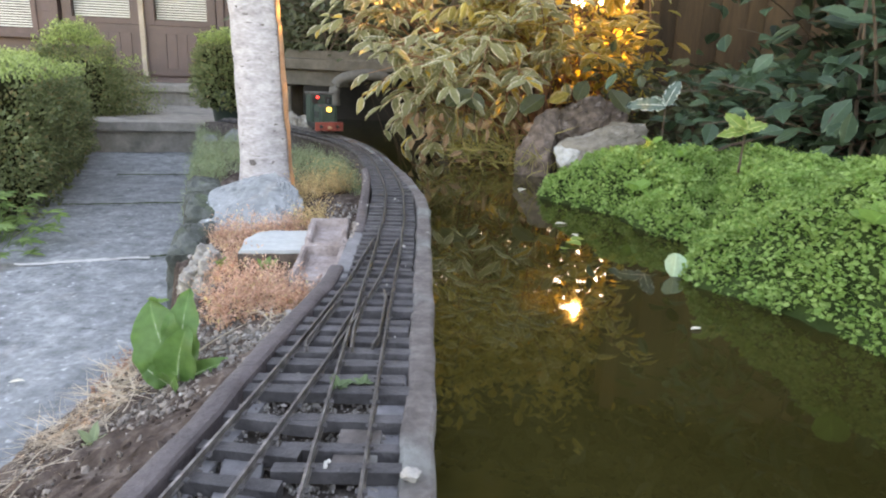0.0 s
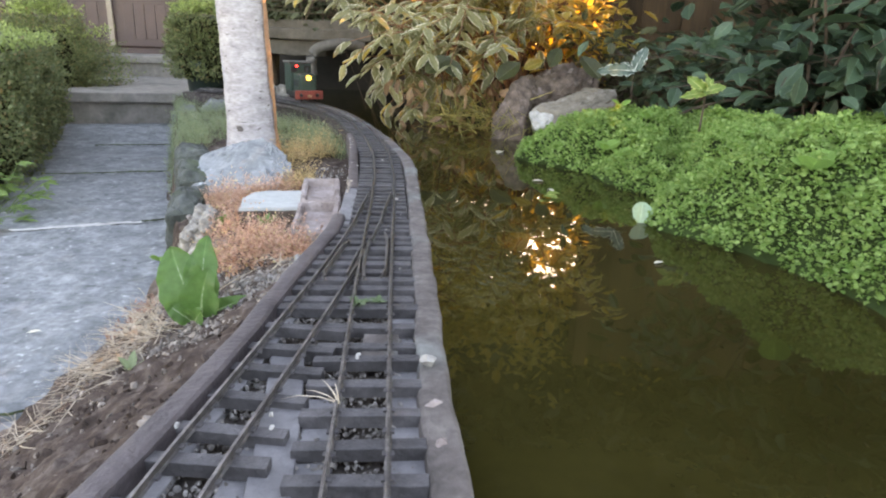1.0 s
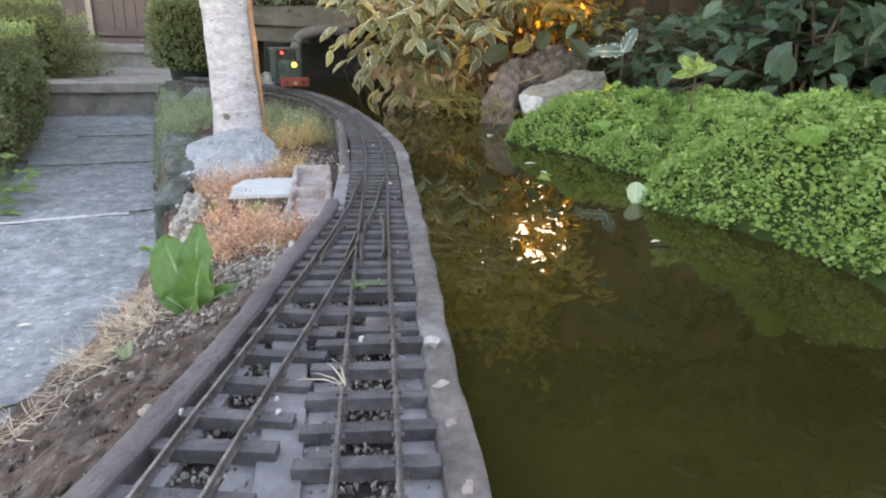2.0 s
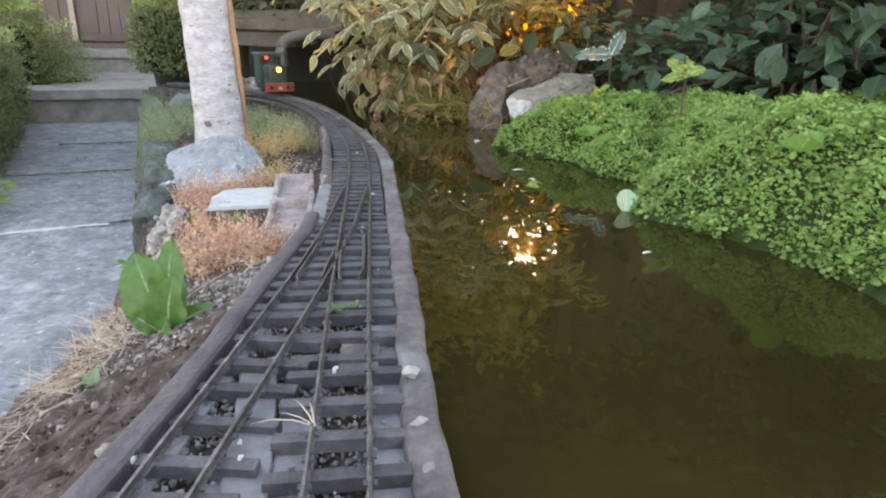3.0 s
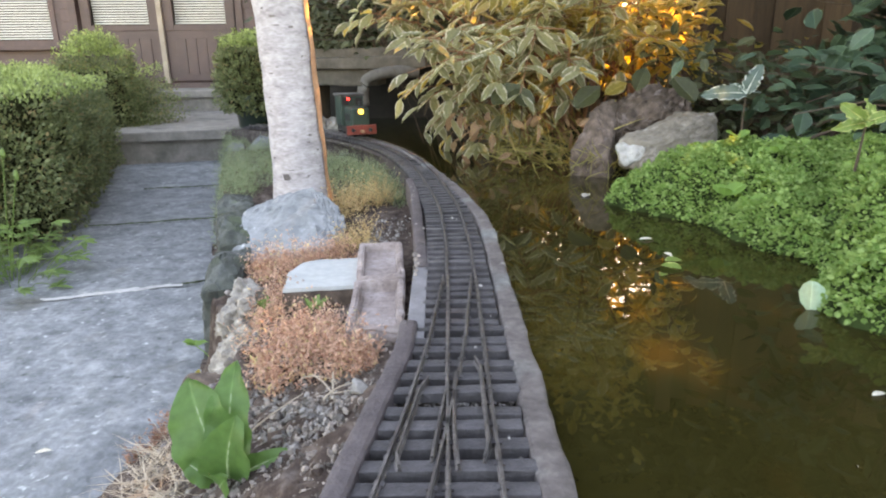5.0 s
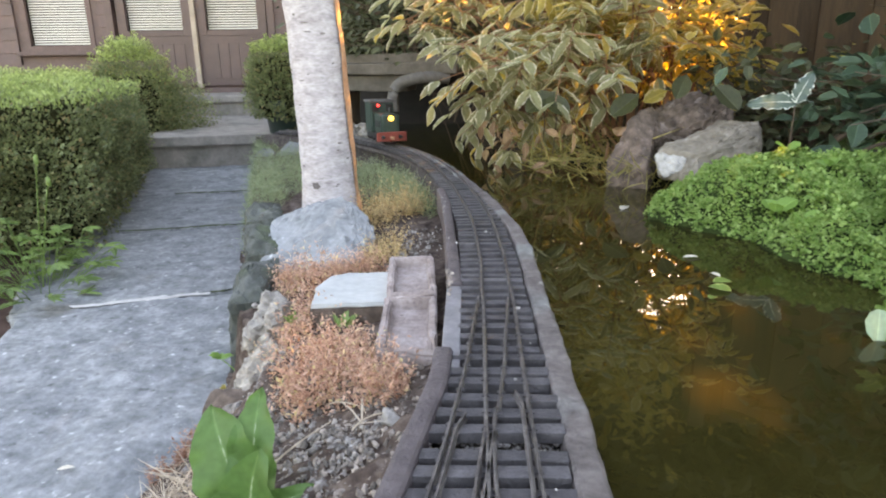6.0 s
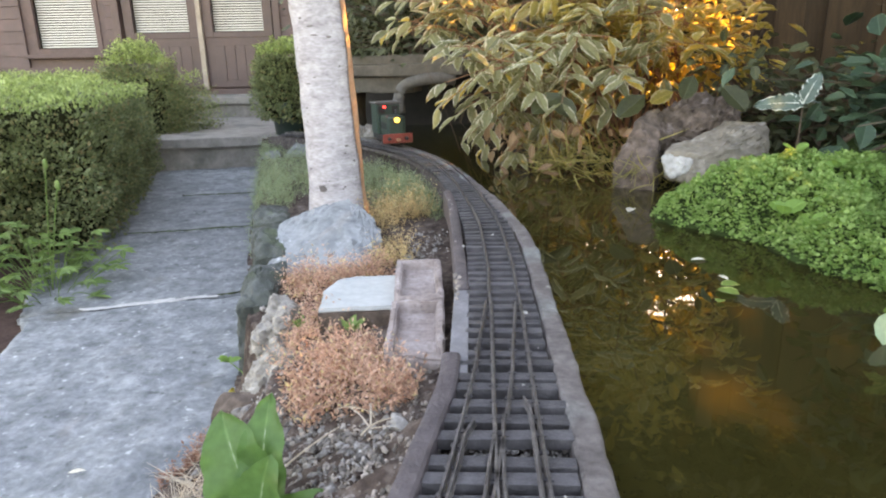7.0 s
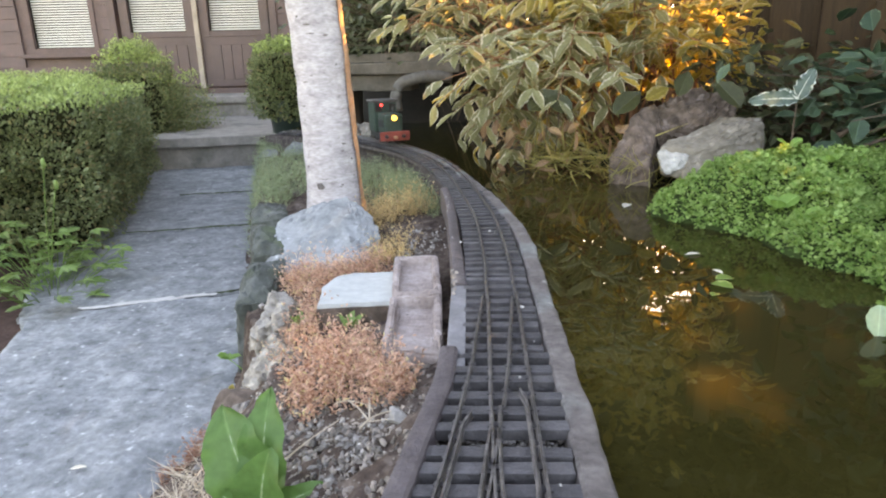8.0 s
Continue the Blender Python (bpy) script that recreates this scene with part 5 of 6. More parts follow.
cover("rusty_sedum", [(-0.325, 1.275, 0.085, 0.09), (-0.28, 1.19, 0.09, 0.09), (-0.205, 1.14, 0.05, 0.05), (-0.44, 1.46, 0.05, 0.1), (-0.47, 1.7, 0.1, 0.08), (-0.4, 1.73, 0.08, 0.05), (-0.55, 1.75, 0.05, 0.05)], 20000, 0.0095, SEDUM_ORANGE, "rust-orange dry sedum covering the bed", 0.06)
cover("tawny_sedum", [(-0.47, 2.2, 0.06, 0.08), (-0.42, 2.27, 0.07, 0.09), (-0.36, 2.33, 0.06, 0.08), (-0.355, 1.86, 0.045, 0.07), (-0.33, 1.8, 0.04, 0.05)], 8500, 0.009, SEDUM_TAWNY, "tawny upright sedum beside the boulder", 0.085)
cover("green_sedum", [(-0.93, 2.42, 0.1, 0.2), (-1.08, 2.7, 0.12, 0.22), (-0.95, 2.75, 0.14, 0.3), (-1.2, 2.98, 0.12, 0.2), (-1.05, 3.05, 0.15, 0.15), (-0.7, 3.05, 0.12, 0.15), (-0.5, 2.6, 0.16, 0.22), (-0.62, 2.85, 0.2, 0.2), (-0.36, 2.45, 0.1, 0.16), (-0.42, 2.6, 0.1, 0.18), (-0.29, 2.32, 0.05, 0.1), (-0.48, 2.85, 0.12, 0.15), (-1.3, 3.3, 0.13, 0.2), (-1.48, 3.75, 0.1, 0.25), (-1.2, 3.6, 0.12, 0.2), (-1.55, 3.95, 0.1, 0.2), (-1.0, 3.3, 0.15, 0.15)], 66000, 0.0095, SEDUM_GREEN, "grey-green creeping sedum round the birch", 0.06)


def cress():
    """The creeping green mat on the pond bank."""
    n = 150000
    x, y = RNG.uniform(0.28, 1.9, n * 2), RNG.uniform(0.3, 2.35, n * 2)
    P = []
    for a, b in zip(x, y):
        z = bank_z(a, b)
        if z < WATER_Z - 0.012 or a > 1.35 + 0.2 * math.sin(b * 5) or b > 2.2 + 0.1 * math.sin(a * 7):
            continue
        P.append((a, b, z))
    P = np.array(P[:n])
    n = len(P)
    tuft = np.array([noise.noise(Vector((p[0] * 9, p[1] * 9, 0))) + 0.7 * noise.noise(Vector((p[0] * 28, p[1] * 28, 4))) for p in P])
    P[:, 2] += RNG.uniform(0.0, 0.024, n) + np.maximum(0.034 * tuft, -0.012)
    root = thing("creeping_cress", 0.7, 1.5, 0.0, "bright green creeping plant mat hanging over the pond edge", "ground cover", kind="stuff")
    P -= np.array([0.7, 1.5, 0.0])
    leaves("foliage", P, unit(n) * np.array([1, 1, 0.4]) + np.array([-0.2, -0.2, 0.1]), unit(n) * 0.85 + np.array([-0.15, -0.25, 0.8]), RNG.uniform(0.55, 1.4, n) * 0.0078, 0.9, CRESS_LEAF, root, "round")
    k = RNG.choice(n, 700, replace=False)
    leaves("foliage", P[k] + np.array([0, 0, 0.006]), unit(700) * np.array([1, 1, 0.3]) + np.array([-0.2, -0.2, 0.1]), unit(700) * 0.4 + np.array([-0.1, -0.2, 0.9]), RNG.uniform(0.6, 1.4, 700) * 0.0125, 0.9, CRESS_LEAF, root, "round")


cress()


def stem_line(base, tip, sag, n=9):
    b, t = Vector(base), Vector(tip)
    return [b.lerp(t, k / (n - 1)) + Vector((0, 0, sag * math.sin(math.pi * (k / (n - 1)) ** 0.8))) for k in range(n)]


def sun_way(w):
    """How far a place lies outside the narrow gaps in which sunlight reaches the open water and the birch."""
    best = 9.0
    for a, b, wide in ((Vector((0.235, 0.85, WATER_Z)), Vector((0.258, 1.05, WATER_Z)), 0.022), (Vector((0.258, 1.05, WATER_Z)), Vector((0.172, 1.4, WATER_Z)), 0.022), (Vector((-0.556, 2.3, 0.1)), Vector((-0.592, 2.3, 0.7)), 0.02)):
        d, e = w - a, b - a
        d, e = d - SUN * d.dot(SUN), e - SUN * e.dot(SUN)
        f = min(max(d.dot(e) / e.length_squared, 0.0), 1.0)
        best = min(best, (d - e * f).length - wide)
    return best


def shrub(name, x, y, z, stems, per_stem, size, width, mat, label, droop=0.4, start=0.3, spread=0.09, thin=0.006, gap=True, low_left=False):
    """Arching stems with leaves set along them; stems: (base, tip, rise)."""
    root = thing(name, x, y, z, label, "shrub")
    o = Vector((x, y, z))
    P, A, U, L = [], [], [], []
    for base, tip, rise in stems:
        line = [p - o for p in stem_line(base, tip, rise)]
        part("stem", tube_bm(line, [thin * (1 - 0.75 * k / (len(line) - 1)) for k in range(len(line))], 5), TWIG, root)
        for _ in range(per_stem):
            f = start + (1 - start) * random.random() ** 0.8
            k = f * (len(line) - 1)
            i = min(int(k), len(line) - 2)
            p = line[i].lerp(line[i + 1], k - i)
            t = (line[i + 1] - line[i]).normalized()
            p = p + Vector((random.gauss(0, spread), random.gauss(0, spread), random.gauss(0, spread * 0.8)))
            w = p + o
            # the sun finds its way between the stems here
            if gap and sun_way(w) < 0.0:
                continue
            if low_left and w.z > 0.2 + 0.9 * (w.x - 0.85):
                continue
            if w.z < WATER_Z + 0.015:
                continue
            a = t * 0.5 + Vector((random.gauss(0, 0.7), random.gauss(0, 0.7) - 0.25, random.gauss(0, 0.35) - droop))
            P.append(p), A.append(a), U.append((random.gauss(0, 0.45), random.gauss(0, 0.45) - 0.45, 1.0)), L.append(size * random.uniform(0.55, 1.2))
    leaves("crown", P, A, U, L, width, mat, root)
    return root


def stems_between(n, bx, by, bz, tx, ty, tz, rise):
    return [((random.uniform(*bx), random.uniform(*by), random.uniform(*bz)), (random.uniform(*tx), random.uniform(*ty), random.uniform(*tz)), random.uniform(*rise)) for _ in range(n)]


def dogwood(x, y, z, branches, label, pairs=7, size=0.104, mat=None):
    """Branches that end in sprays of paired, drooping leaves."""
    root = thing("dogwood_shrub", x, y, z, label, "shrub")
    o = Vector((x, y, z))
    P, A, U, L = [], [], [], []
    for base, tip, rise in branches:
        line = [p - o for p in stem_line(base, tip, rise, 13)]
        part("stem", tube_bm(line, [0.006 * (1 - 0.8 * k / 12) for k in range(13)], 5), RED_STEM, root)
        ends = [(line, 12, pairs)]
        for _ in range(2):
            k = random.randint(6, 10)
            side = [line[k] + Vector((random.gauss(0, 0.09), random.gauss(-0.05, 0.08), random.gauss(0.0, 0.06))) * (f / 4) for f in range(5)]
            part("twig", tube_bm(side, [0.003, 0.0025, 0.002, 0.0015, 0.001], 4), RED_STEM, root)
            ends.append((side, 4, 4))
        for pts, last, n in ends:
            for j in range(n):
                i = max(last - j, 1)
                p, t = pts[i], (pts[i] - pts[i - 1]).normalized()
                w = p + o
                if sun_way(w) < 0.0 or w.z < WATER_Z + 0.02:
                    continue
                s1 = t.cross(Vector((0, 0, 1))).normalized()
                for sg in (-1, 1):
                    if random.random() < 0.12:
                        continue
                    way = t * 0.7 + s1 * sg * random.uniform(0.5, 1.1) + Vector((random.gauss(0, 0.2), random.gauss(0, 0.2), -random.uniform(0.1, 0.75)))
                    P.append(p), A.append(way), U.append((random.gauss(0, 0.3), random.gauss(-0.25, 0.3), 1.0)), L.append(size * random.uniform(0.6, 1.15))
    leaves("crown", P, A, U, L, 0.44, mat or DOGWOOD_LEAF, root)


dogwood(0.2, 3.1, 0.0, stems_between(24, (0.05, 0.5), (3.0, 3.35), (-0.02, 0.05), (-0.34, 0.4), (2.4, 2.95), (0.2, 0.62), (0.12, 0.35)), "variegated dogwood with cream-edged leaves leaning over the pond")
dogwood(0.35, 3.2, 0.0, stems_between(34, (0.1, 0.8), (3.05, 3.4), (-0.02, 0.05), (-0.2, 0.95), (2.6, 3.1), (0.4, 0.95), (0.12, 0.35)), "tall variegated dogwood, leaf colour yellowed for the low sun", mat=DOGWOOD_SUNLIT)
dogwood(-0.1, 3.3, 0.0, stems_between(11, (0.0, 0.3), (3.1, 3.5), (0.0, 0.05), (-0.3, 0.1), (2.6, 3.2), (0.02, 0.22), (0.14, 0.3)), "variegated dogwood branches drooping to the water")
dogwood(-0.1, 3.3, 0.0, stems_between(12, (-0.05, 0.2), (3.1, 3.4), (0.0, 0.05), (-0.75, -0.25), (2.9, 3.3), (0.5, 0.78), (0.15, 0.3)), "high dogwood branches reaching over the portal")
# the gold of these shrubs is sunlight put into the leaf colour
shrub("sun_tinted_shrub", 0.7, 3.4, 0.0, stems_between(26, (0.3, 0.85), (3.2, 3.6), (-0.02, 0.05), (0.2, 0.82), (2.95, 3.5), (0.12, 0.7), (0.1, 0.3)), 8, 0.088, 0.62, SUNLIT_AND_YELLOW_LEAF, "shrub behind the pond, sunlight put into its leaf colour", 0.35)
shrub("sun_tinted_shrub", 0.85, 3.35, 0.0, stems_between(20, (0.65, 0.9), (3.2, 3.5), (-0.02, 0.05), (0.62, 0.93), (2.95, 3.4), (0.15, 0.75), (0.05, 0.25)), 12, 0.085, 0.58, SUNLIT_AND_YELLOW_LEAF, "shrub beside the fence, leaves coloured as sunlit", 0.35, spread=0.06)
shrub("sun_tinted_shrub", 0.9, 4.1, 0.0, stems_between(40, (0.3, 1.6), (3.9, 4.4), (-0.05, 0.05), (-0.1, 1.8), (3.8, 4.6), (0.2, 0.5), (0.02, 0.1)), 12, 0.085, 0.62, SUNLIT_AND_YELLOW_LEAF, "low shrub at the garden boundary, leaves coloured as sunlit", 0.3, spread=0.1)
shrub("sun_tinted_shrub", 0.55, 3.6, 0.0, stems_between(46, (-0.1, 0.7), (3.4, 3.7), (-0.02, 0.05), (-0.15, 0.75), (3.3, 3.75), (1.0, 1.55), (0.05, 0.2)), 34, 0.09, 0.6, SUNLIT_AND_YELLOW_LEAF, "tall shrub against the evening sun, leaves coloured as sunlit", 0.3, start=0.76, spread=0.1)
shrub("dark_shrub", 1.6, 2.2, 0.05, stems_between(64, (1.15, 2.2), (2.0, 2.8), (0.02, 0.1), (0.85, 2.3), (1.75, 2.7), (0.16, 0.85), (0.05, 0.3)), 26, 0.115, 0.6, DARK_LEAF, "dark broad-leaved shrub beside the fence", 0.25, gap=False, low_left=True)
# added, mostly above view, to darken the bank and its reflection
shrub("dark_shrub", 2.0, 2.2, 0.05, stems_between(46, (1.6, 2.6), (1.7, 2.8), (0.05, 0.1), (1.35, 2.7), (1.4, 2.7), (0.8, 1.75), (0.05, 0.3)), 44, 0.13, 0.62, DARK_LEAF, "tall dark broad-leaved shrub added to shade the bank", 0.25, start=0.2, spread=0.14, gap=False)
shrub("dark_shrub", 1.7, 2.5, 0.05, stems_between(12, (1.5, 1.9), (2.4, 2.7), (0.1, 0.3), (0.8, 1.35), (2.2, 2.6), (0.6, 0.85), (0.2, 0.35)), 16, 0.095, 0.55, DARK_LEAF, "leafy sprays overhanging the fence", 0.4, start=0.6, spread=0.07)
# unseen foliage added to hide bright sky in the pond's reflection
shrub("sun_tinted_shrub", 0.95, 4.5, 0.0, stems_between(30, (0.5, 1.5), (4.3, 4.8), (-0.05, 0.05), (0.75, 1.8), (4.3, 4.8), (1.5, 2.2), (0.02, 0.1)), 36, 0.1, 0.6, SUNLIT_AND_YELLOW_LEAF, "tall thin shrub added above view to cover the reflected sky", 0.3, start=0.82, spread=0.12)
# added layer that dims the reflected sky and screens the rails from sun
shrub("sun_tinted_shrub", 0.6, 4.8, 0.0, stems_between(24, (-0.1, 1.5), (4.6, 5.0), (-0.3, 0.0), (-0.2, 1.6), (4.6, 5.0), (0.6, 1.35), (0.02, 0.12)), 24, 0.11, 0.62, SUNLIT_AND_YELLOW_LEAF, "shrub added at the boundary as a sun screen, leaves coloured as sunlit", 0.3, start=0.3, spread=0.13)
# extra shoots above view, placed to block sun patches on the track
shrub("sun_tinted_shrub", 0.4, 3.6, 0.0, stems_between(26, (0.2, 0.6), (3.5, 3.7), (0.0, 0.05), (0.1, 0.58), (3.4, 3.7), (0.9, 1.2), (0.03, 0.1)), 34, 0.09, 0.6, SUNLIT_AND_YELLOW_LEAF, "upright shoots added to keep sun off the track, leaves coloured as sunlit", 0.3, start=0.75, spread=0.09)
shrub("low_shrub", 0.85, 2.9, 0.0, stems_between(26, (0.6, 1.3), (2.8, 3.1), (0.0, 0.06), (0.55, 1.4), (2.65, 3.0), (0.1, 0.4), (0.02, 0.1)), 24, 0.065, 0.62, SHADE_LEAF, "low leafy shrub behind the pond rocks", 0.2, start=0.15, spread=0.06, gap=False)
shrub("dark_shrub", 1.25, 2.25, 0.05, stems_between(44, (0.8, 1.8), (2.1, 2.6), (0.04, 0.1), (0.7, 1.9), (1.85, 2.4), (0.08, 0.36), (0.02, 0.12)), 24, 0.075, 0.66, DARK_LEAF, "low broad-leaved shrub above the green bank", 0.1, gap=False)
# unseen shoots added to keep sun patches off the slab and path
shrub("thicket", 0.1, 4.4, 0.0, stems_between(32, (-0.45, 0.3), (4.3, 4.5), (0.0, 0.05), (-0.5, 0.36), (4.3, 4.5), (0.8, 1.22), (0.0, 0.05)), 50, 0.065, 0.6, SHADE_LEAF, "thin leafy shoots added above the thicket as a sun screen", 0.3, start=0.72, spread=0.06)
shrub("thicket", -0.6, 4.4, 0.2, stems_between(60, (-0.9, 0.3), (4.25, 4.8), (0.4, 0.46), (-1.5, 0.35), (3.8, 4.9), (0.45, 0.95), (0.0, 0.2)), 44, 0.06, 0.6, SHADE_LEAF, "shaded twiggy thicket above the stone portal", 0.3, spread=0.12, gap=False)


def tree(name, x, y, height, stems, label, size=0.15):
    """A garden tree whose crown hangs over the far side of the pond."""
    root = thing(name, x, y, -0.35, label, "tree")
    trunk = [Vector((0.06 * math.sin(k), 0.05 * math.cos(k * 1.3), height * k / 8)) for k in range(9)]
    part("trunk", tube_bm(trunk, [0.16 * (1 - 0.09 * k) for k in range(9)], 12), TWIG, root, smooth=True)
    P, A = [], []
    for tx, ty, tz in stems:
        k = random.randint(3, 7)
        tip = Vector((tx - x, ty - y, tz + 0.35))
        line = [trunk[k].lerp(tip, f / 7) + Vector((0, 0, 0.3 * math.sin(math.pi * f / 7))) for f in range(8)]
        part("limb", tube_bm(line, [0.05 * (1 - f / 8) for f in range(8)], 6), TWIG, root)
        for _ in range(260):
            p = tip + Vector((random.gauss(0, 0.42), random.gauss(0, 0.42), random.gauss(0, 0.3)))
            w = p + Vector((x, y, -0.35))
            low = w.z - (0.345 / 0.93 * (w.y - 1.2) + 0.2 + 0.1 * noise.noise(w * 1.3))
            if low < -0.4 or (low < 0 and random.random() < 0.87):
                continue
            if sun_way(w) < 0.02:
                continue
            P.append(p)
            A.append((random.gauss(0, 1), random.gauss(0, 1), random.gauss(-0.4, 0.5)))
    n = len(P)
    leaves("crown", P, A, unit(n) + np.array([0, -0.2, 0.9]), RNG.uniform(0.7, 1.3, n) * size, 0.62, SHADE_LEAF, root)


tree("garden_tree", 2.3, 5.2, 3.6, [(random.uniform(-0.7, 4.2), random.uniform(4.0, 6.2), random.uniform(1.2, 5.2)) for _ in range(140)], "spreading green tree behind the fence")


def grasses():
    root = thing("pond_grass", 0.2, 2.75, -0.03, "reedy yellow-green grass tufts at the pond edge, warmed as if sunlit", "grass", kind="stuff")
    n = 300
    c = RNG.uniform((-0.2, -0.3, 0.0), (0.2, 0.35, 0.1), (n, 3))
    w = unit(n) * np.array([1.0, 1.0, 0.5]) + np.array([0.0, -0.35, 0.2])
    leaves("foliage", c, w, unit(n), RNG.uniform(0.06, 0.26, n), 0.028, GRASS_LEAF, root, "blade")
    # thinner tufts at the foot of the rocks
    n = 130
    c = RNG.uniform((0.02, -0.42, 0.0), (0.26, -0.2, 0.06), (n, 3))
    leaves("foliage", c, unit(n) * np.array([0.8, 0.8, 0.4]) + np.array([-0.1, -0.2, 0.5]), unit(n), RNG.uniform(0.04, 0.15, n), 0.03, GRASS_LEAF, root, "blade")
    # dead leaves hanging among the blades
    n = 90
    c = RNG.uniform((-0.36, -0.3, 0.02), (0.2, 0.35, 0.2), (n, 3))
    leaves("dead_leaves", c, unit(n) + np.array([0, -0.2, -0.7]), unit(n) + np.array([0, -0.6, 0.4]), RNG.uniform(0.04, 0.085, n), 0.45, DEAD_LEAF, root, label="brown dead leaves hanging over the water")


grasses()


def fence():
    root = thing("board_fence", 2.0, 3.7, 0.0, "brown upright board fence behind the shrubs", "fence", rz=-12)
    for k in range(27):
        x = -1.0 + k * 0.112
        part("fence_board", box_bm(0.13, 0.018, 1.65 + 0.02 * (k % 3), x, 0.022 * (k % 2), -0.05, bevel=0.003), FENCE, root)
    for x in (-0.98, 0.5, 1.95):
        part("fence_post", box_bm(0.09, 0.09, 1.75, x, -0.06 if x < 0 else 0.09, -0.1, bevel=0.005), FENCE, root)
    for z in (0.35, 1.25):
        part("fence_rail", box_bm(2.9, 0.04, 0.08, 0.5, 0.055, z, bevel=0.004), FENCE, root)


def portal():
    root = thing("stone_portal", -0.8, 4.15, -0.1, "low stone portal with a lintel over the track", "portal")
    part("lintel", box_bm(0.78, 0.3, 0.065, 0.02, 0, 0.405, bevel=0.01, rough=0.008, cuts=4), PORTAL, root)
    part("lintel", box_bm(0.5, 0.26, 0.09, -0.12, 0.02, 0.312, bevel=0.01, rough=0.008, cuts=4), PORTAL, root)
    part("pier", box_bm(0.14, 0.3, 0.33, -0.3, 0.02, -0.02, bevel=0.012, rough=0.01, cuts=4), PORTAL, root)
    part("pier", box_bm(0.2, 0.3, 0.42, 0.78, 0.2, -0.02, bevel=0.012, rough=0.01, cuts=4), PORTAL, root)
    # near-black wall paints the unlit depth of the opening
    part("back_wall", box_bm(1.6, 0.08, 0.5, 0.3, 0.6, -0.05), PAINTED_DARK, root)
    part("roof_slab", box_bm(1.1, 0.75, 0.05, 0.2, 0.38, 0.472, rough=0.008, cuts=4), PORTAL, root)
    part("pipe", tube_bm(spline([(0.05, -0.17, 0.2), (0.045, -0.17, 0.27), (0.07, -0.17, 0.34), (0.14, -0.17, 0.375), (0.25, -0.16, 0.39), (0.36, -0.12, 0.38)], 0.02), 0.033, 10), PIPE, root, "pale bent pipe", smooth=True)


fence(), portal()


# ---- locomotive ----
def locomotive():
    root = thing("model_locomotive", -0.665, 3.31, 0.0085, "small green model locomotive with a red buffer beam", "locomotive", rz=27)
    # y ahead is the front after the turn
    part("underframe", box_bm(0.1, 0.26, 0.025, 0, 0.0, 0.02, bevel=0.003), LOCO_BLACK, root)
    part("buffer_beam", box_bm(0.138, 0.012, 0.042, 0, -0.136, 0.016, bevel=0.003), LOCO_RED, root, "bright red buffer beam")
    part("hood", box_bm(0.085, 0.14, 0.09, 0, -0.06, 0.045, bevel=0.012), LOCO_GREEN, root)
    part("cab", box_bm(0.112, 0.11, 0.135, 0, 0.07, 0.045, bevel=0.006), LOCO_GREEN, root)
    part("cab_roof", box_bm(0.124, 0.128, 0.012, 0, 0.07, 0.18, bevel=0.005), LOCO_ROOF, root)
    for x in (-0.032, 0.032):
        part("cab_window", box_bm(0.03, 0.004, 0.034, x, 0.0145, 0.138, bevel=0.001), PAINTED_DARK, root)
    lamp = bmesh.new()
    bmesh.ops.create_cone(lamp, cap_ends=True, segments=20, radius1=0.012, radius2=0.012, depth=0.02)
    bmesh.ops.transform(lamp, matrix=pose(0.0, -0.133, 0.118, 90), verts=lamp.verts)
    part("headlamp", lamp, LAMP_YELLOW, root, "lit yellow headlamp")
    lamp = bmesh.new()
    bmesh.ops.create_cone(lamp, cap_ends=True, segments=14, radius1=0.006, radius2=0.006, depth=0.012)
    bmesh.ops.transform(lamp, matrix=pose(-0.02, 0.01, 0.168, 90), verts=lamp.verts)
    part("marker_lamp", lamp, LAMP_RED, root, "lit red marker lamp")
    part("coupling", box_bm(0.016, 0.02, 0.012, 0, -0.151, 0.026, bevel=0.002), ORANGE_BROWN, root, "brass coupling hook")
    part("headlamp_housing", box_bm(0.034, 0.014, 0.034, 0, -0.1275, 0.1005, bevel=0.004), LOCO_BLACK, root)
    for x in (-0.0435, 0.0435):
        part("side_louvre", box_bm(0.003, 0.09, 0.03, x, -0.06, 0.075, bevel=0.001), LOCO_BLACK, root)
    part("exhaust", tube_bm([Vector((0.02, -0.05, 0.13)), Vector((0.02, -0.05, 0.16))], 0.007, 10), LOCO_BLACK, root)
    for y in (-0.08, 0.02, 0.1):
        for x in (-0.026, 0.026):
            w = bmesh.new()
            bmesh.ops.create_cone(w, cap_ends=True, segments=18, radius1=0.02, radius2=0.02, depth=0.008)
            bmesh.ops.transform(w, matrix=pose(x, y, 0.02, 0, 90, 0), verts=w.verts)
            part("wheel", w, LOCO_BLACK, root)
    for x in (-0.04, 0.04):
        b = bmesh.new()
        bmesh.ops.create_cone(b, cap_ends=True, segments=14, radius1=0.009, radius2=0.006, depth=0.018)
        bmesh.ops.transform(b, matrix=pose(x, -0.15, 0.036, 90), verts=b.verts)
        part("buffer", b, LOCO_BLACK, root)


locomotive()
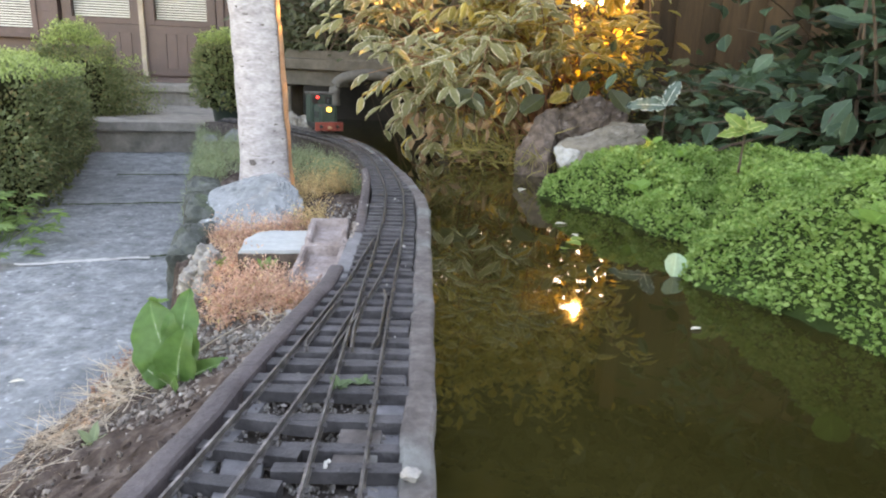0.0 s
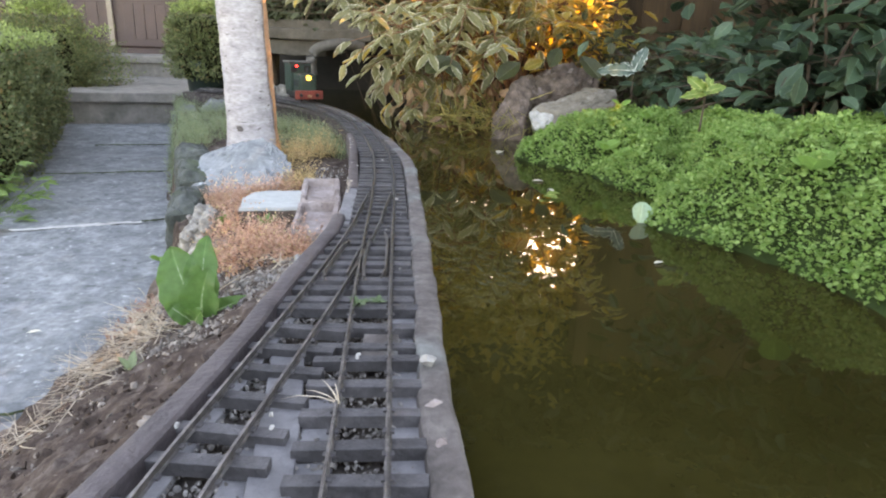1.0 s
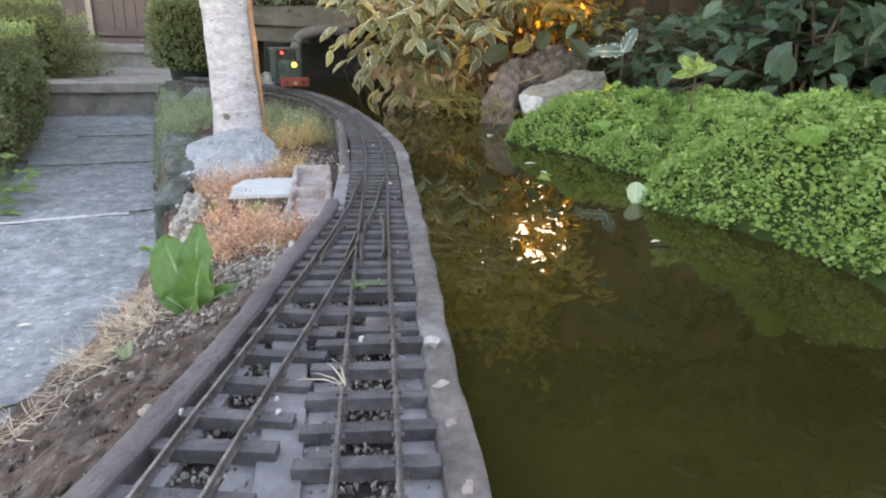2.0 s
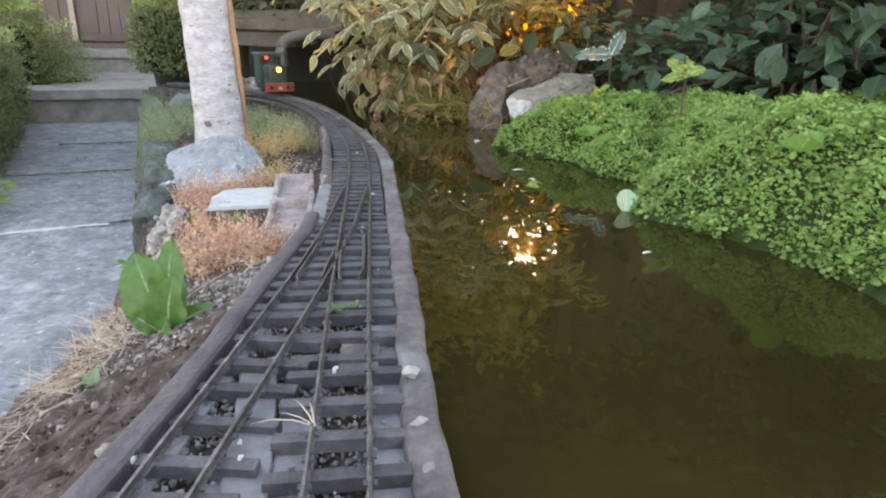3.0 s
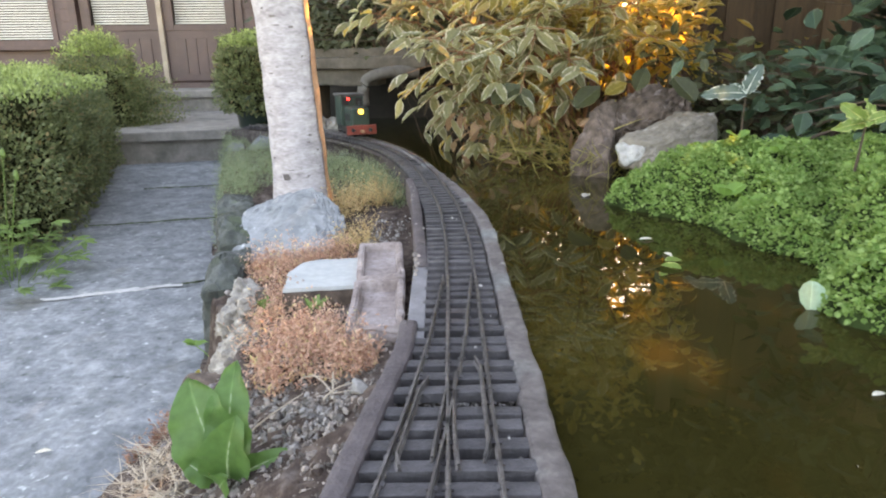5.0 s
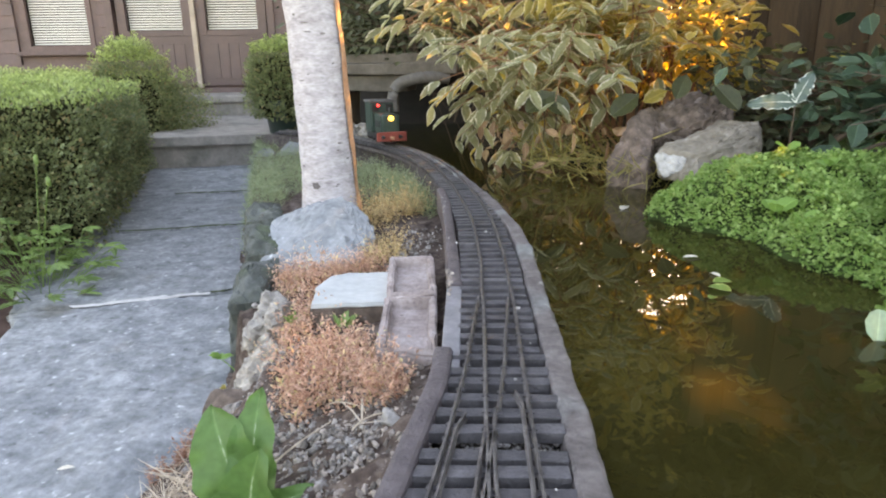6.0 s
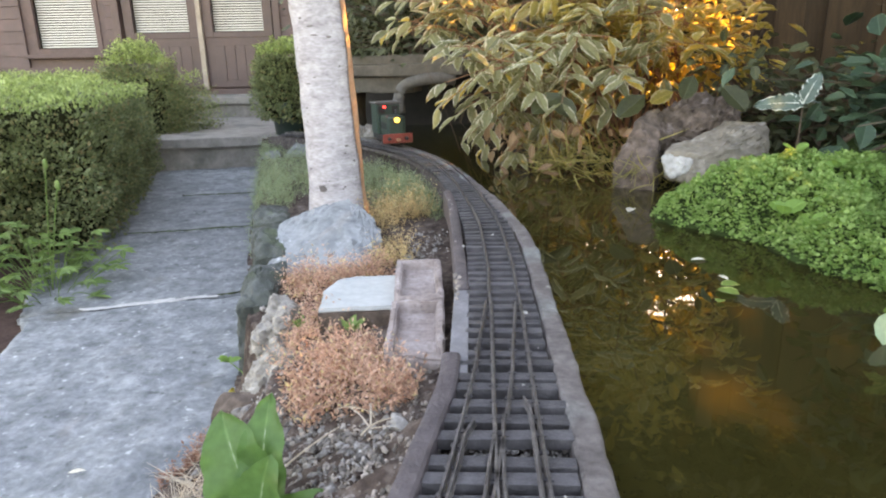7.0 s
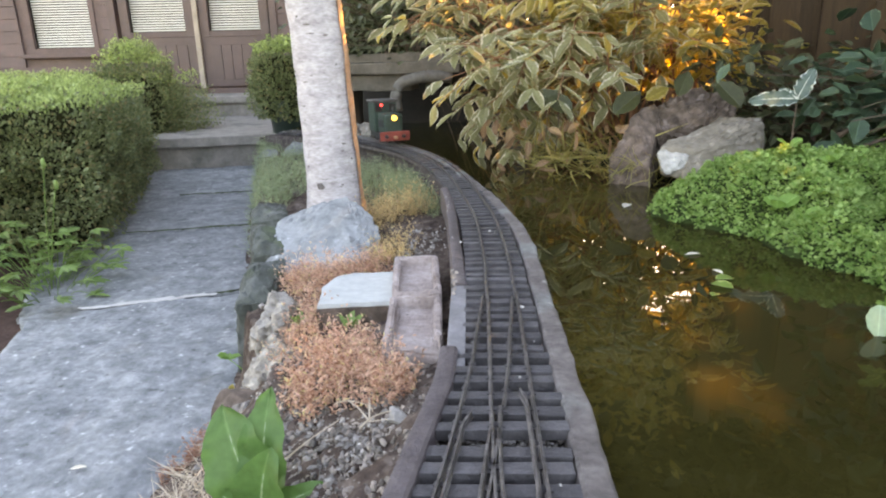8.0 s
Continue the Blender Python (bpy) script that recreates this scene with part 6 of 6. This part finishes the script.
for k, (x, y, z, w, h) in enumerate(((-1.13, 4.0, -0.06, 0.1, 0.2), (-1.02, 3.97, -0.06, 0.1, 0.13), (-0.95, 4.02, -0.06, 0.09, 0.1), (-1.07, 3.9, -0.06, 0.08, 0.07))):
    hull_rock("portal_stone", [(x - w * 0.6, y - 0.04, z), (x + w * 0.6, y - 0.05, z), (x - w * 0.5, y + 0.06, z), (x + w * 0.5, y + 0.06, z), (x - w * 0.4, y - 0.03, z + h * 0.8), (x + w * 0.3, y - 0.03, z + h * 0.65), (x, y + 0.02, z + h), (x + w * 0.4, y + 0.04, z + h * 0.7)], ROCK_CRUMB, "pale broken stone piled beside the portal", "stones beside the portal", seed=k + 31, rough=0.014, soft=0.2)


# ---- small plants and scraps ----
def dock_blade(root, base, way, face, length, width, wave, phase, mat=None, ragged=0.03):
    """A broad wavy blade with a sunken midrib, curling at the tip."""
    a = Vector(way).normalized()
    side = a.cross(Vector(face)).normalized()
    up = side.cross(a)
    nu, nv = 12, 20
    verts, faces, uvs = [], [], []
    for j in range(nv + 1):
        f = j / nv
        w = 0.5 * width * length * (math.sin(math.pi * min(1.0, 0.06 + 0.94 * f ** 0.85)) ** 0.55)
        for i in range(nu + 1):
            u = 2 * i / nu - 1
            ripple = wave * length * abs(u) ** 2 * math.sin(f * 19 + phase + 2.0 * (u > 0)) * (0.4 + 0.6 * f)
            vein = 0.006 * length * math.sin(f * 60 - abs(u) * 9)
            curl = -0.22 * length * f ** 3 + 0.16 * length * (1 - f) * f
            edge = 1 + ragged * math.sin(f * 31 + phase * 2 + 3 * (u > 0))
            verts.append(Vector(base) + a * (length * f) + side * (w * u * edge) + up * (curl + ripple + vein + 0.25 * w * u * u - 0.012 * length * math.exp(-(u * 7) ** 2)))
            uvs.append((i / nu, f))
    for j in range(nv):
        for i in range(nu):
            b = j * (nu + 1) + i
            faces.append((b, b + 1, b + nu + 2, b + nu + 1))
    me = bpy.data.meshes.new("leaf")
    me.from_pydata(verts, [], faces)
    layer = me.uv_layers.new(name="UVMap")
    for lp in me.loops:
        layer.data[lp.index].uv = uvs[lp.vertex_index]
    for p in me.polygons:
        p.use_smooth = True
    link("leaf", me, mat or DOCK_LEAF, root)
    stalk = [Vector(base) + a * (length * f) - up * (0.012 * length - (0.16 * length * (1 - f) * f - 0.22 * length * f ** 3)) for f in (0.0, 0.15, 0.3, 0.45, 0.6, 0.75)]
    part("midrib", tube_bm(stalk, [0.0026, 0.0022, 0.0018, 0.0014, 0.001, 0.0006], 6), DOCK_RIB if mat is None else mat, root, "pale midrib" if mat is None else "")


def dock():
    root = thing("dock_plant", -0.31, 0.93, bed_z(-0.31, 0.93) - 0.005, "fresh green dock plant with broad upright leaves", "plant")
    for k, (ax, ay, az, ln, w) in enumerate(((-0.42, 0.12, 1.0, 0.13, 0.62), (-0.05, 0.25, 1.0, 0.14, 0.42), (0.16, -0.3, 0.9, 0.1, 0.68), (0.2, -0.62, 0.5, 0.062, 0.75), (0.85, -0.1, 0.55, 0.1, 0.34), (-0.7, -0.2, 0.6, 0.055, 0.55))):
        dock_blade(root, (0.008 * math.sin(k), 0.008 * math.cos(k), 0.0), (ax, ay, az), (-ax * 0.3, -1, 0.45), ln, w, 0.05, k * 1.7)


dock()


def litter():
    """Dry grass, stones and chips on the bed."""
    root = thing("dry_grass", -0.4, 0.85, -0.2, "bleached dry grass stalks on the bare soil", "dry grass", kind="stuff")
    P, A = [], []
    clumps = [(random.gauss(0.17, 0.035), random.gauss(0.96, 0.09)) for _ in range(22)] + [(0.13, 0.7), (0.17, 0.69), (0.19, 0.75), (0.12, 1.18)]
    for _ in range(800):
        dx, y = random.choice(clumps)
        y += random.gauss(0, 0.022)
        x = lerp_at(y, RIGHT_SIDE) + dx + random.gauss(0, 0.018)
        P.append((x + 0.4, y - 0.85, bed_z(x, y) + 0.2 + random.uniform(0.0, 0.022)))
        A.append((random.gauss(0, 1), random.gauss(0, 1), random.uniform(-0.1, 0.3)))
    leaves("stalks", P, A, unit(len(P)), RNG.uniform(0.02, 0.085, len(P)), 0.02, STRAW, root, "blade")
    for name, label, mat, spots, size in (("soil_clods", "pale crumbly clods of dry soil on the bed", CLOD, [(-0.46, -0.17, 0.9, 1.16, 900), (-0.52, -0.3, 1.1, 1.4, 420), (-0.34, -0.24, 1.72, 2.1, 260)], (0.002, 0.009)), ("dark_clods", "dark brown clods of garden soil", SOIL, [(-0.56, -0.17, 0.3, 0.95, 700)], (0.002, 0.009)), ("soil_pebbles", "small grey stones scattered on the dry soil", GRAVEL, [(-0.6, -0.16, 0.3, 1.3, 900), (-0.5, -0.12, 0.8, 1.4, 4600)], (0.0012, 0.0072)), ("track_ballast", "grey grit between the sleepers", CLOD, [(-0.13, 0.075, 0.1, 1.0, 7000)], (0.0015, 0.0042)), ("pale_chips", "scattered white stone chips beside the track", PALE_CHIP, [(-0.5, 0.03, 0.35, 1.9, 60), (-0.5, -0.2, 0.85, 1.35, 170), (-0.34, -0.2, 1.8, 2.1, 120), (-0.6, -0.46, 1.2, 1.45, 40)], (0.0015, 0.0055))):
        verts, faces = [], []
        ball = bmesh.new()
        bmesh.ops.create_icosphere(ball, subdivisions=1, radius=1.0)
        base = [v.co.copy() for v in ball.verts]
        tri = [tuple(v.index for v in f.verts) for f in ball.faces]
        ball.free()
        for x0, x1, y0, y1, n in spots:
            for _ in range(n):
                x, y = random.uniform(x0, x1), random.uniform(y0, y1)
                on_track = x > lerp_at(y, TRACK_SIDE)
                if x > lerp_at(y, [(-0.2, 0.11), (0.33, 0.08), (0.6, 0.05), (0.914, 0.032), (1.3, 0.0), (1.9, -0.09)]):
                    continue
                z = (random.uniform(-0.02, -0.011) if name == "track_ballast" else 0.001) if on_track else bed_z(x, y)
                r = size[0] + (size[1] - size[0]) * random.random() ** 2.5
                turn = Euler((random.random() * 6, random.random() * 6, random.random() * 6)).to_matrix()
                b = len(verts)
                verts += [turn @ Vector((v.x * r * random.uniform(0.45, 1.25), v.y * r * random.uniform(0.45, 1.25), v.z * r * random.uniform(0.25, 0.85))) + Vector((x, y, z)) for v in base]
                faces += [tuple(b + i for i in f) for f in tri]
        me = bpy.data.meshes.new(name)
        me.from_pydata(verts, [], faces)
        tagged(link(name, me, mat), label, "stones", kind="stuff")


litter()


def pads():
    root = thing("pale_leaf", 0.484, 1.235, WATER_Z, "pale green leaf standing in the pond water", "leaf")
    leaves("leaf_blade", [(0, 0, -0.005)], [(0.15, 0.35, 0.9)], [(0.1, -1, 0.5)], [0.05], 0.9, PALE_PAD, root, "broad")
    for x, y, ln, rz in ((0.251, 2.049, 0.06, 1.2), (0.432, 0.974, 0.022, 0.4), (0.35, 1.5, 0.03, 2.0), (0.31, 1.62, 0.035, 0.2)):
        root = thing("floating_leaf", x, y, WATER_Z + 0.002, "small fallen leaf floating on the pond", "leaf", "leaves floating on the pond")
        leaves("leaf_blade", [(0, 0, 0)], [(math.cos(rz), math.sin(rz), 0.05)], [(0, 0, 1)], [ln], 0.5, FALLEN_LEAF, root)


pads()


def sprig(name, x, y, z, blades, mat, label, category="plant", shape="leaf"):
    """A few leaves from one point: way, upper side, length, width."""
    root = thing(name, x, y, z, label, category)
    for (a, u, ln, w) in blades:
        leaves("leaf", [(0, 0, 0)], [a], [u], [ln], w, mat, root, shape)
    return root


def round_about(n, length, width, rise=0.4, up=0.8):
    out = []
    for k in range(n):
        a = 6.283 * k / n + random.uniform(-0.4, 0.4)
        out.append(((math.cos(a), math.sin(a), random.uniform(0.5, 1.5) * rise), (-0.3 * math.cos(a), -0.3 * math.sin(a) - 0.2, up), length * random.uniform(0.7, 1.15), width))
    return out


def wavy_plant(name, x, y, z, foot, blades, mat, label, ragged):
    """A stem that carries a few wavy, ragged-edged leaves."""
    root = thing(name, x, y, z - foot, label, "plant")
    part("stem", tube_bm(stem_line((0.01, 0.03, 0), (0, 0, foot), 0.0, 5), [0.0035, 0.003, 0.0026, 0.0022, 0.002], 5), TWIG, root)
    for k, (way, face, ln, w) in enumerate(blades):
        dock_blade(root, (0, 0, foot), way, face, ln, w, 0.07, k * 2.3 + 0.6, mat, ragged)


wavy_plant("lime_sprig", 0.728, 1.62, 0.212, 0.1, [((-0.8, 0.05, 0.6), (-0.4, -1, 0.2), 0.06, 0.5), ((-0.95, -0.15, -0.15), (0.1, -0.8, 0.4), 0.062, 0.4), ((0.05, 0.1, 1.0), (0.4, -1, 0.1), 0.046, 0.4), ((0.8, -0.1, 0.35), (0.1, -0.8, 0.6), 0.05, 0.5), ((-0.25, -0.7, 0.1), (0, -0.4, 1), 0.045, 0.55), ((0.45, 0.2, 0.8), (0.2, -1, 0.3), 0.04, 0.45)], LIME_LEAF, "lime-green variegated sprig above the bank", 0.12)
wavy_plant("pale_variegated_plant", 0.69, 2.15, 0.243, 0.2, [((-1.0, -0.1, 0.02), (-0.1, -0.8, 0.3), 0.118, 0.36), ((0.38, 0.0, 0.92), (-0.5, -1, 0.1), 0.085, 0.5), ((-0.7, 0.1, 0.5), (0, -0.9, 0.4), 0.05, 0.4), ((0.9, 0.1, 0.15), (0, -0.5, 1), 0.045, 0.5)], PALE_VARIEG, "broad cream-edged wavy leaves above the rocks", 0.12)
for x, y, n, ln in ((0.7, 1.05, 3, 0.06), (0.52, 1.74, 3, 0.045), (0.54, 1.65, 2, 0.035), (0.61, 1.95, 2, 0.035), (0.78, 1.5, 2, 0.03), (0.66, 1.85, 3, 0.035)):
    sprig("bank_leaf", x, y, bank_z(x, y) + 0.03, round_about(n, ln, 0.9, 0.7, 0.6), FRESH_LEAF, "rounded pale leaf rising from the green mat", "leaf", "broad")
for x, z, ax, ln, mat in ((0.09, 0.26, -0.6, 0.12, SHADE_BROAD), (0.05, 0.25, 0.5, 0.11, SHADE_BROAD), (0.36, 0.25, -0.5, 0.12, SHADE_BROAD), (0.6, 0.28, 0.3, 0.12, SHADE_BROAD), (0.51, 0.31, -0.2, 0.1, SHADE_BROAD), (0.45, 0.26, -0.8, 0.085, SUNLIT_AND_YELLOW_LEAF)):
    y = 2.52 + 0.1 * x
    root = thing("hanging_leaf", x, y, 0.0, "broad olive-green leaf on a thin stem above the rocks" if mat is SHADE_BROAD else "yellowed leaf on a thin stem above the rocks", "leaf")
    part("stem", tube_bm([Vector((0.0, 0.16, 0.0)), Vector((0.01, 0.1, z * 0.6)), Vector((0.0, 0.03, z)), Vector((0, 0, z))], [0.003, 0.0025, 0.002, 0.0015], 5), TWIG, root)
    leaves("leaf", [(0, 0, z)], [(ax, -0.3, -0.35)], [(0.0, -0.8, 0.6)], [ln], 0.62, mat, root, "broad")
sprout = sprig("path_sprout", -0.604, 1.532, -0.3, [], FRESH_LEAF, "small green sprout leaning over the path edge")
part("stem", tube_bm(stem_line((0, 0, 0), (-0.055, 0.022, 0.036), 0.006, 6), 0.0012, 5), FRESH_LEAF, sprout)
for a, u, ln, w in round_about(7, 0.026, 0.7, 0.5):
    leaves("leaf", [(-0.055, 0.022, 0.036)], [a], [u], [ln], w, FRESH_LEAF, sprout)
for x, y, ln in ((-0.335, 1.4, 0.035), (-0.32, 1.395, 0.03), (-0.445, 1.44, 0.03)):
    sprig("bed_sprout", x, y, bed_z(x, y) + 0.015, round_about(4, ln, 0.5, 1.1), WEED_LEAF, "green leaves coming up through the dry sedum")
sprig("soil_sprout", -0.36, 0.8, bed_z(-0.36, 0.8), round_about(4, 0.035, 0.5, 1.2), SEDUM_GREEN, "small green sprout in the dry soil")
sprig("track_weed", -0.015, 0.69, 0.0, round_about(12, 0.015, 0.5, 0.5), TRACK_WEED, "small green weed growing between the rails")
sprig("track_weed", 0.008, 0.7, 0.0, round_about(10, 0.013, 0.5, 0.5), TRACK_WEED, "small green weed growing between the rails")
sprig("straw_wisp", 0.0, 0.46, 0.006, [((-0.6, 0.6, 0.5), (0, 0, 1), 0.03, 0.06), ((-0.9, 0.2, 0.3), (0, 0, 1), 0.035, 0.05), ((-0.3, 0.9, 0.4), (0, 0, 1), 0.025, 0.06), ((-1, -0.1, 0.2), (0, 0, 1), 0.05, 0.04)], STRAW, "dry straw wisp caught on the rail", "straw", "blade")
sprig("straw_wisp", -0.2, 1.03, bed_z(-0.2, 1.03) + 0.012, [((1, -0.1, 0.05), (0, 0, 1), 0.08, 0.03), ((-0.7, 0.7, 0.1), (0, 0, 1), 0.07, 0.04), ((-0.2, 0.9, 0.3), (0, 0, 1), 0.05, 0.05)], STRAW, "dry stalk lying on the soil", "straw", "blade")


def weed():
    """Leafy weed at the foot of the hedge: lobed leaves on short stalks, and two tall bud stems."""
    root = thing("leafy_weed", -1.55, 2.12, -0.335, "leafy green weed with tall buds beside the path", "plant")
    P, A, U, L = [], [], [], []
    for _ in range(70):
        a, r = random.uniform(0, 6.283), 0.24 * math.sqrt(random.random())
        foot = Vector((0.4 * r * math.cos(a), 0.5 * r * math.sin(a), 0.0))
        tip = Vector((r * math.cos(a), 1.2 * r * math.sin(a), random.uniform(0.03, 0.24) * (1.15 - r * 2.2)))
        line = stem_line(foot, tip, 0.015, 5)
        part("stem", tube_bm(line, 0.0014, 4), WEED_LEAF, root)
        turn = random.uniform(0, 6.283)
        for i in range(5):
            b = turn + (i - 2) * 0.62
            P.append(line[-1]), A.append((math.cos(b), math.sin(b), random.uniform(-0.25, 0.15))), U.append((random.gauss(0, 0.25), random.gauss(-0.3, 0.2), 1)), L.append((0.062 - 0.009 * abs(i - 2)) * random.uniform(0.7, 1.15))
    leaves("foliage", P, A, U, L, 0.4, WEED_LEAF, root)
    for x, y, h in ((0.02, 0.05, 0.42), (0.09, 0.0, 0.36)):
        part("bud_stem", tube_bm(stem_line((0, 0, 0), (x, y, h), 0.02), 0.002, 5), WEED_LEAF, root)
        bud = rock_bm(0.016, 0.016, 0.032, 3, 0.05, detail=2)
        bmesh.ops.translate(bud, verts=bud.verts, vec=(x, y, h))
        part("bud", bud, WEED_LEAF, root, smooth=True)


sprig("fallen_leaf", -0.802, 1.215, PATH_Z + 0.008, [((1, 0.25, 0.15), (0, -0.2, 1), 0.03, 0.4)], FALLEN_LEAF, "pale dry leaf lying on the path", "leaf")
sprig("yellow_leaf", -0.62, 1.47, -0.3, [((0.2, 0.3, 0.9), (0, -1, 0.3), 0.02, 0.9), ((0.7, -0.2, 0.4), (0, -0.5, 1), 0.018, 0.8)], SUNLIT_AND_YELLOW_LEAF, "small yellow leaves at the path edge", "leaf")
cover("red_weed", [(-0.6, 1.215, 0.03, 0.025), (-0.565, 1.25, 0.035, 0.03)], 1400, 0.009, RED_WEED, "dry red-brown weed at the path edge", 0.035)
for x, y, ln, rz in ((0.327, 1.467, 0.035, 0.3), (0.345, 1.42, 0.04, 2.4), (0.3, 1.38, 0.018, 1.0)):
    sprig("lily_leaf", x, y, WATER_Z + 0.003, [((math.cos(rz), math.sin(rz), 0.04), (0, 0, 1), ln, 0.9)], LIME_LEAF, "small yellow-green lily leaf floating on the pond", "leaf", "broad")


def bare_twig(a, b, r, label, mat=TWIG, rise=0.03):
    root = thing("bare_twig", *a, label, "twig")
    part("stem", tube_bm([p - Vector(a) for p in stem_line(a, b, rise)], [r * (1 - 0.07 * k) for k in range(9)], 5), mat, root)


bare_twig((-0.3, 3.02, 0.0), (-0.47, 3.0, 0.42), 0.0015, "pale bare twig leaning before the stone portal")
bare_twig((-0.22, 2.98, 0.0), (-0.44, 3.06, 0.3), 0.0012, "thin pale twig leaning before the stone portal")
bare_twig((-0.98, 2.42, PATH_Z + 0.005), (-0.9, 2.49, PATH_Z + 0.006), 0.003, "short dry twig lying on the path")
for x0, y0, x1, y1, r in ((-0.316, 0.985, -0.249, 1.058, 0.0016), (-0.21, 1.02, -0.166, 1.03, 0.0014), (-0.275, 1.12, -0.215, 1.08, 0.0012), (-0.215, 1.08, -0.2, 1.05, 0.001)):
    bare_twig((x0, y0, bed_z(x0, y0) + 0.012), (x1, y1, bed_z(x1, y1) + 0.016), r, "bleached dry stalk lying on the soil", STRAW, 0.006)


weed()
rock("pebble", 0.074, 0.542, 0.007, 0.015, 0.0125, 0.011, 21, PEBBLE, "white pebble lying on the kerb", group="pebbles by the track")
rock("pebble", -0.165, 1.03, bed_z(-0.165, 1.03) + 0.007, 0.025, 0.022, 0.02, 22, PEBBLE, "pale pebble lying beside the timber edging", group="pebbles by the track")
for x, y, seed in ((0.089, 0.415, 23), (0.096, 0.34, 24), (0.081, 0.47, 25)):
    rock("kerb_stone", x, y, -0.003, 0.017, 0.02, 0.013, seed, BRICK, "pinkish stone set in the kerb", group="stones in the kerb", rough=0.1)
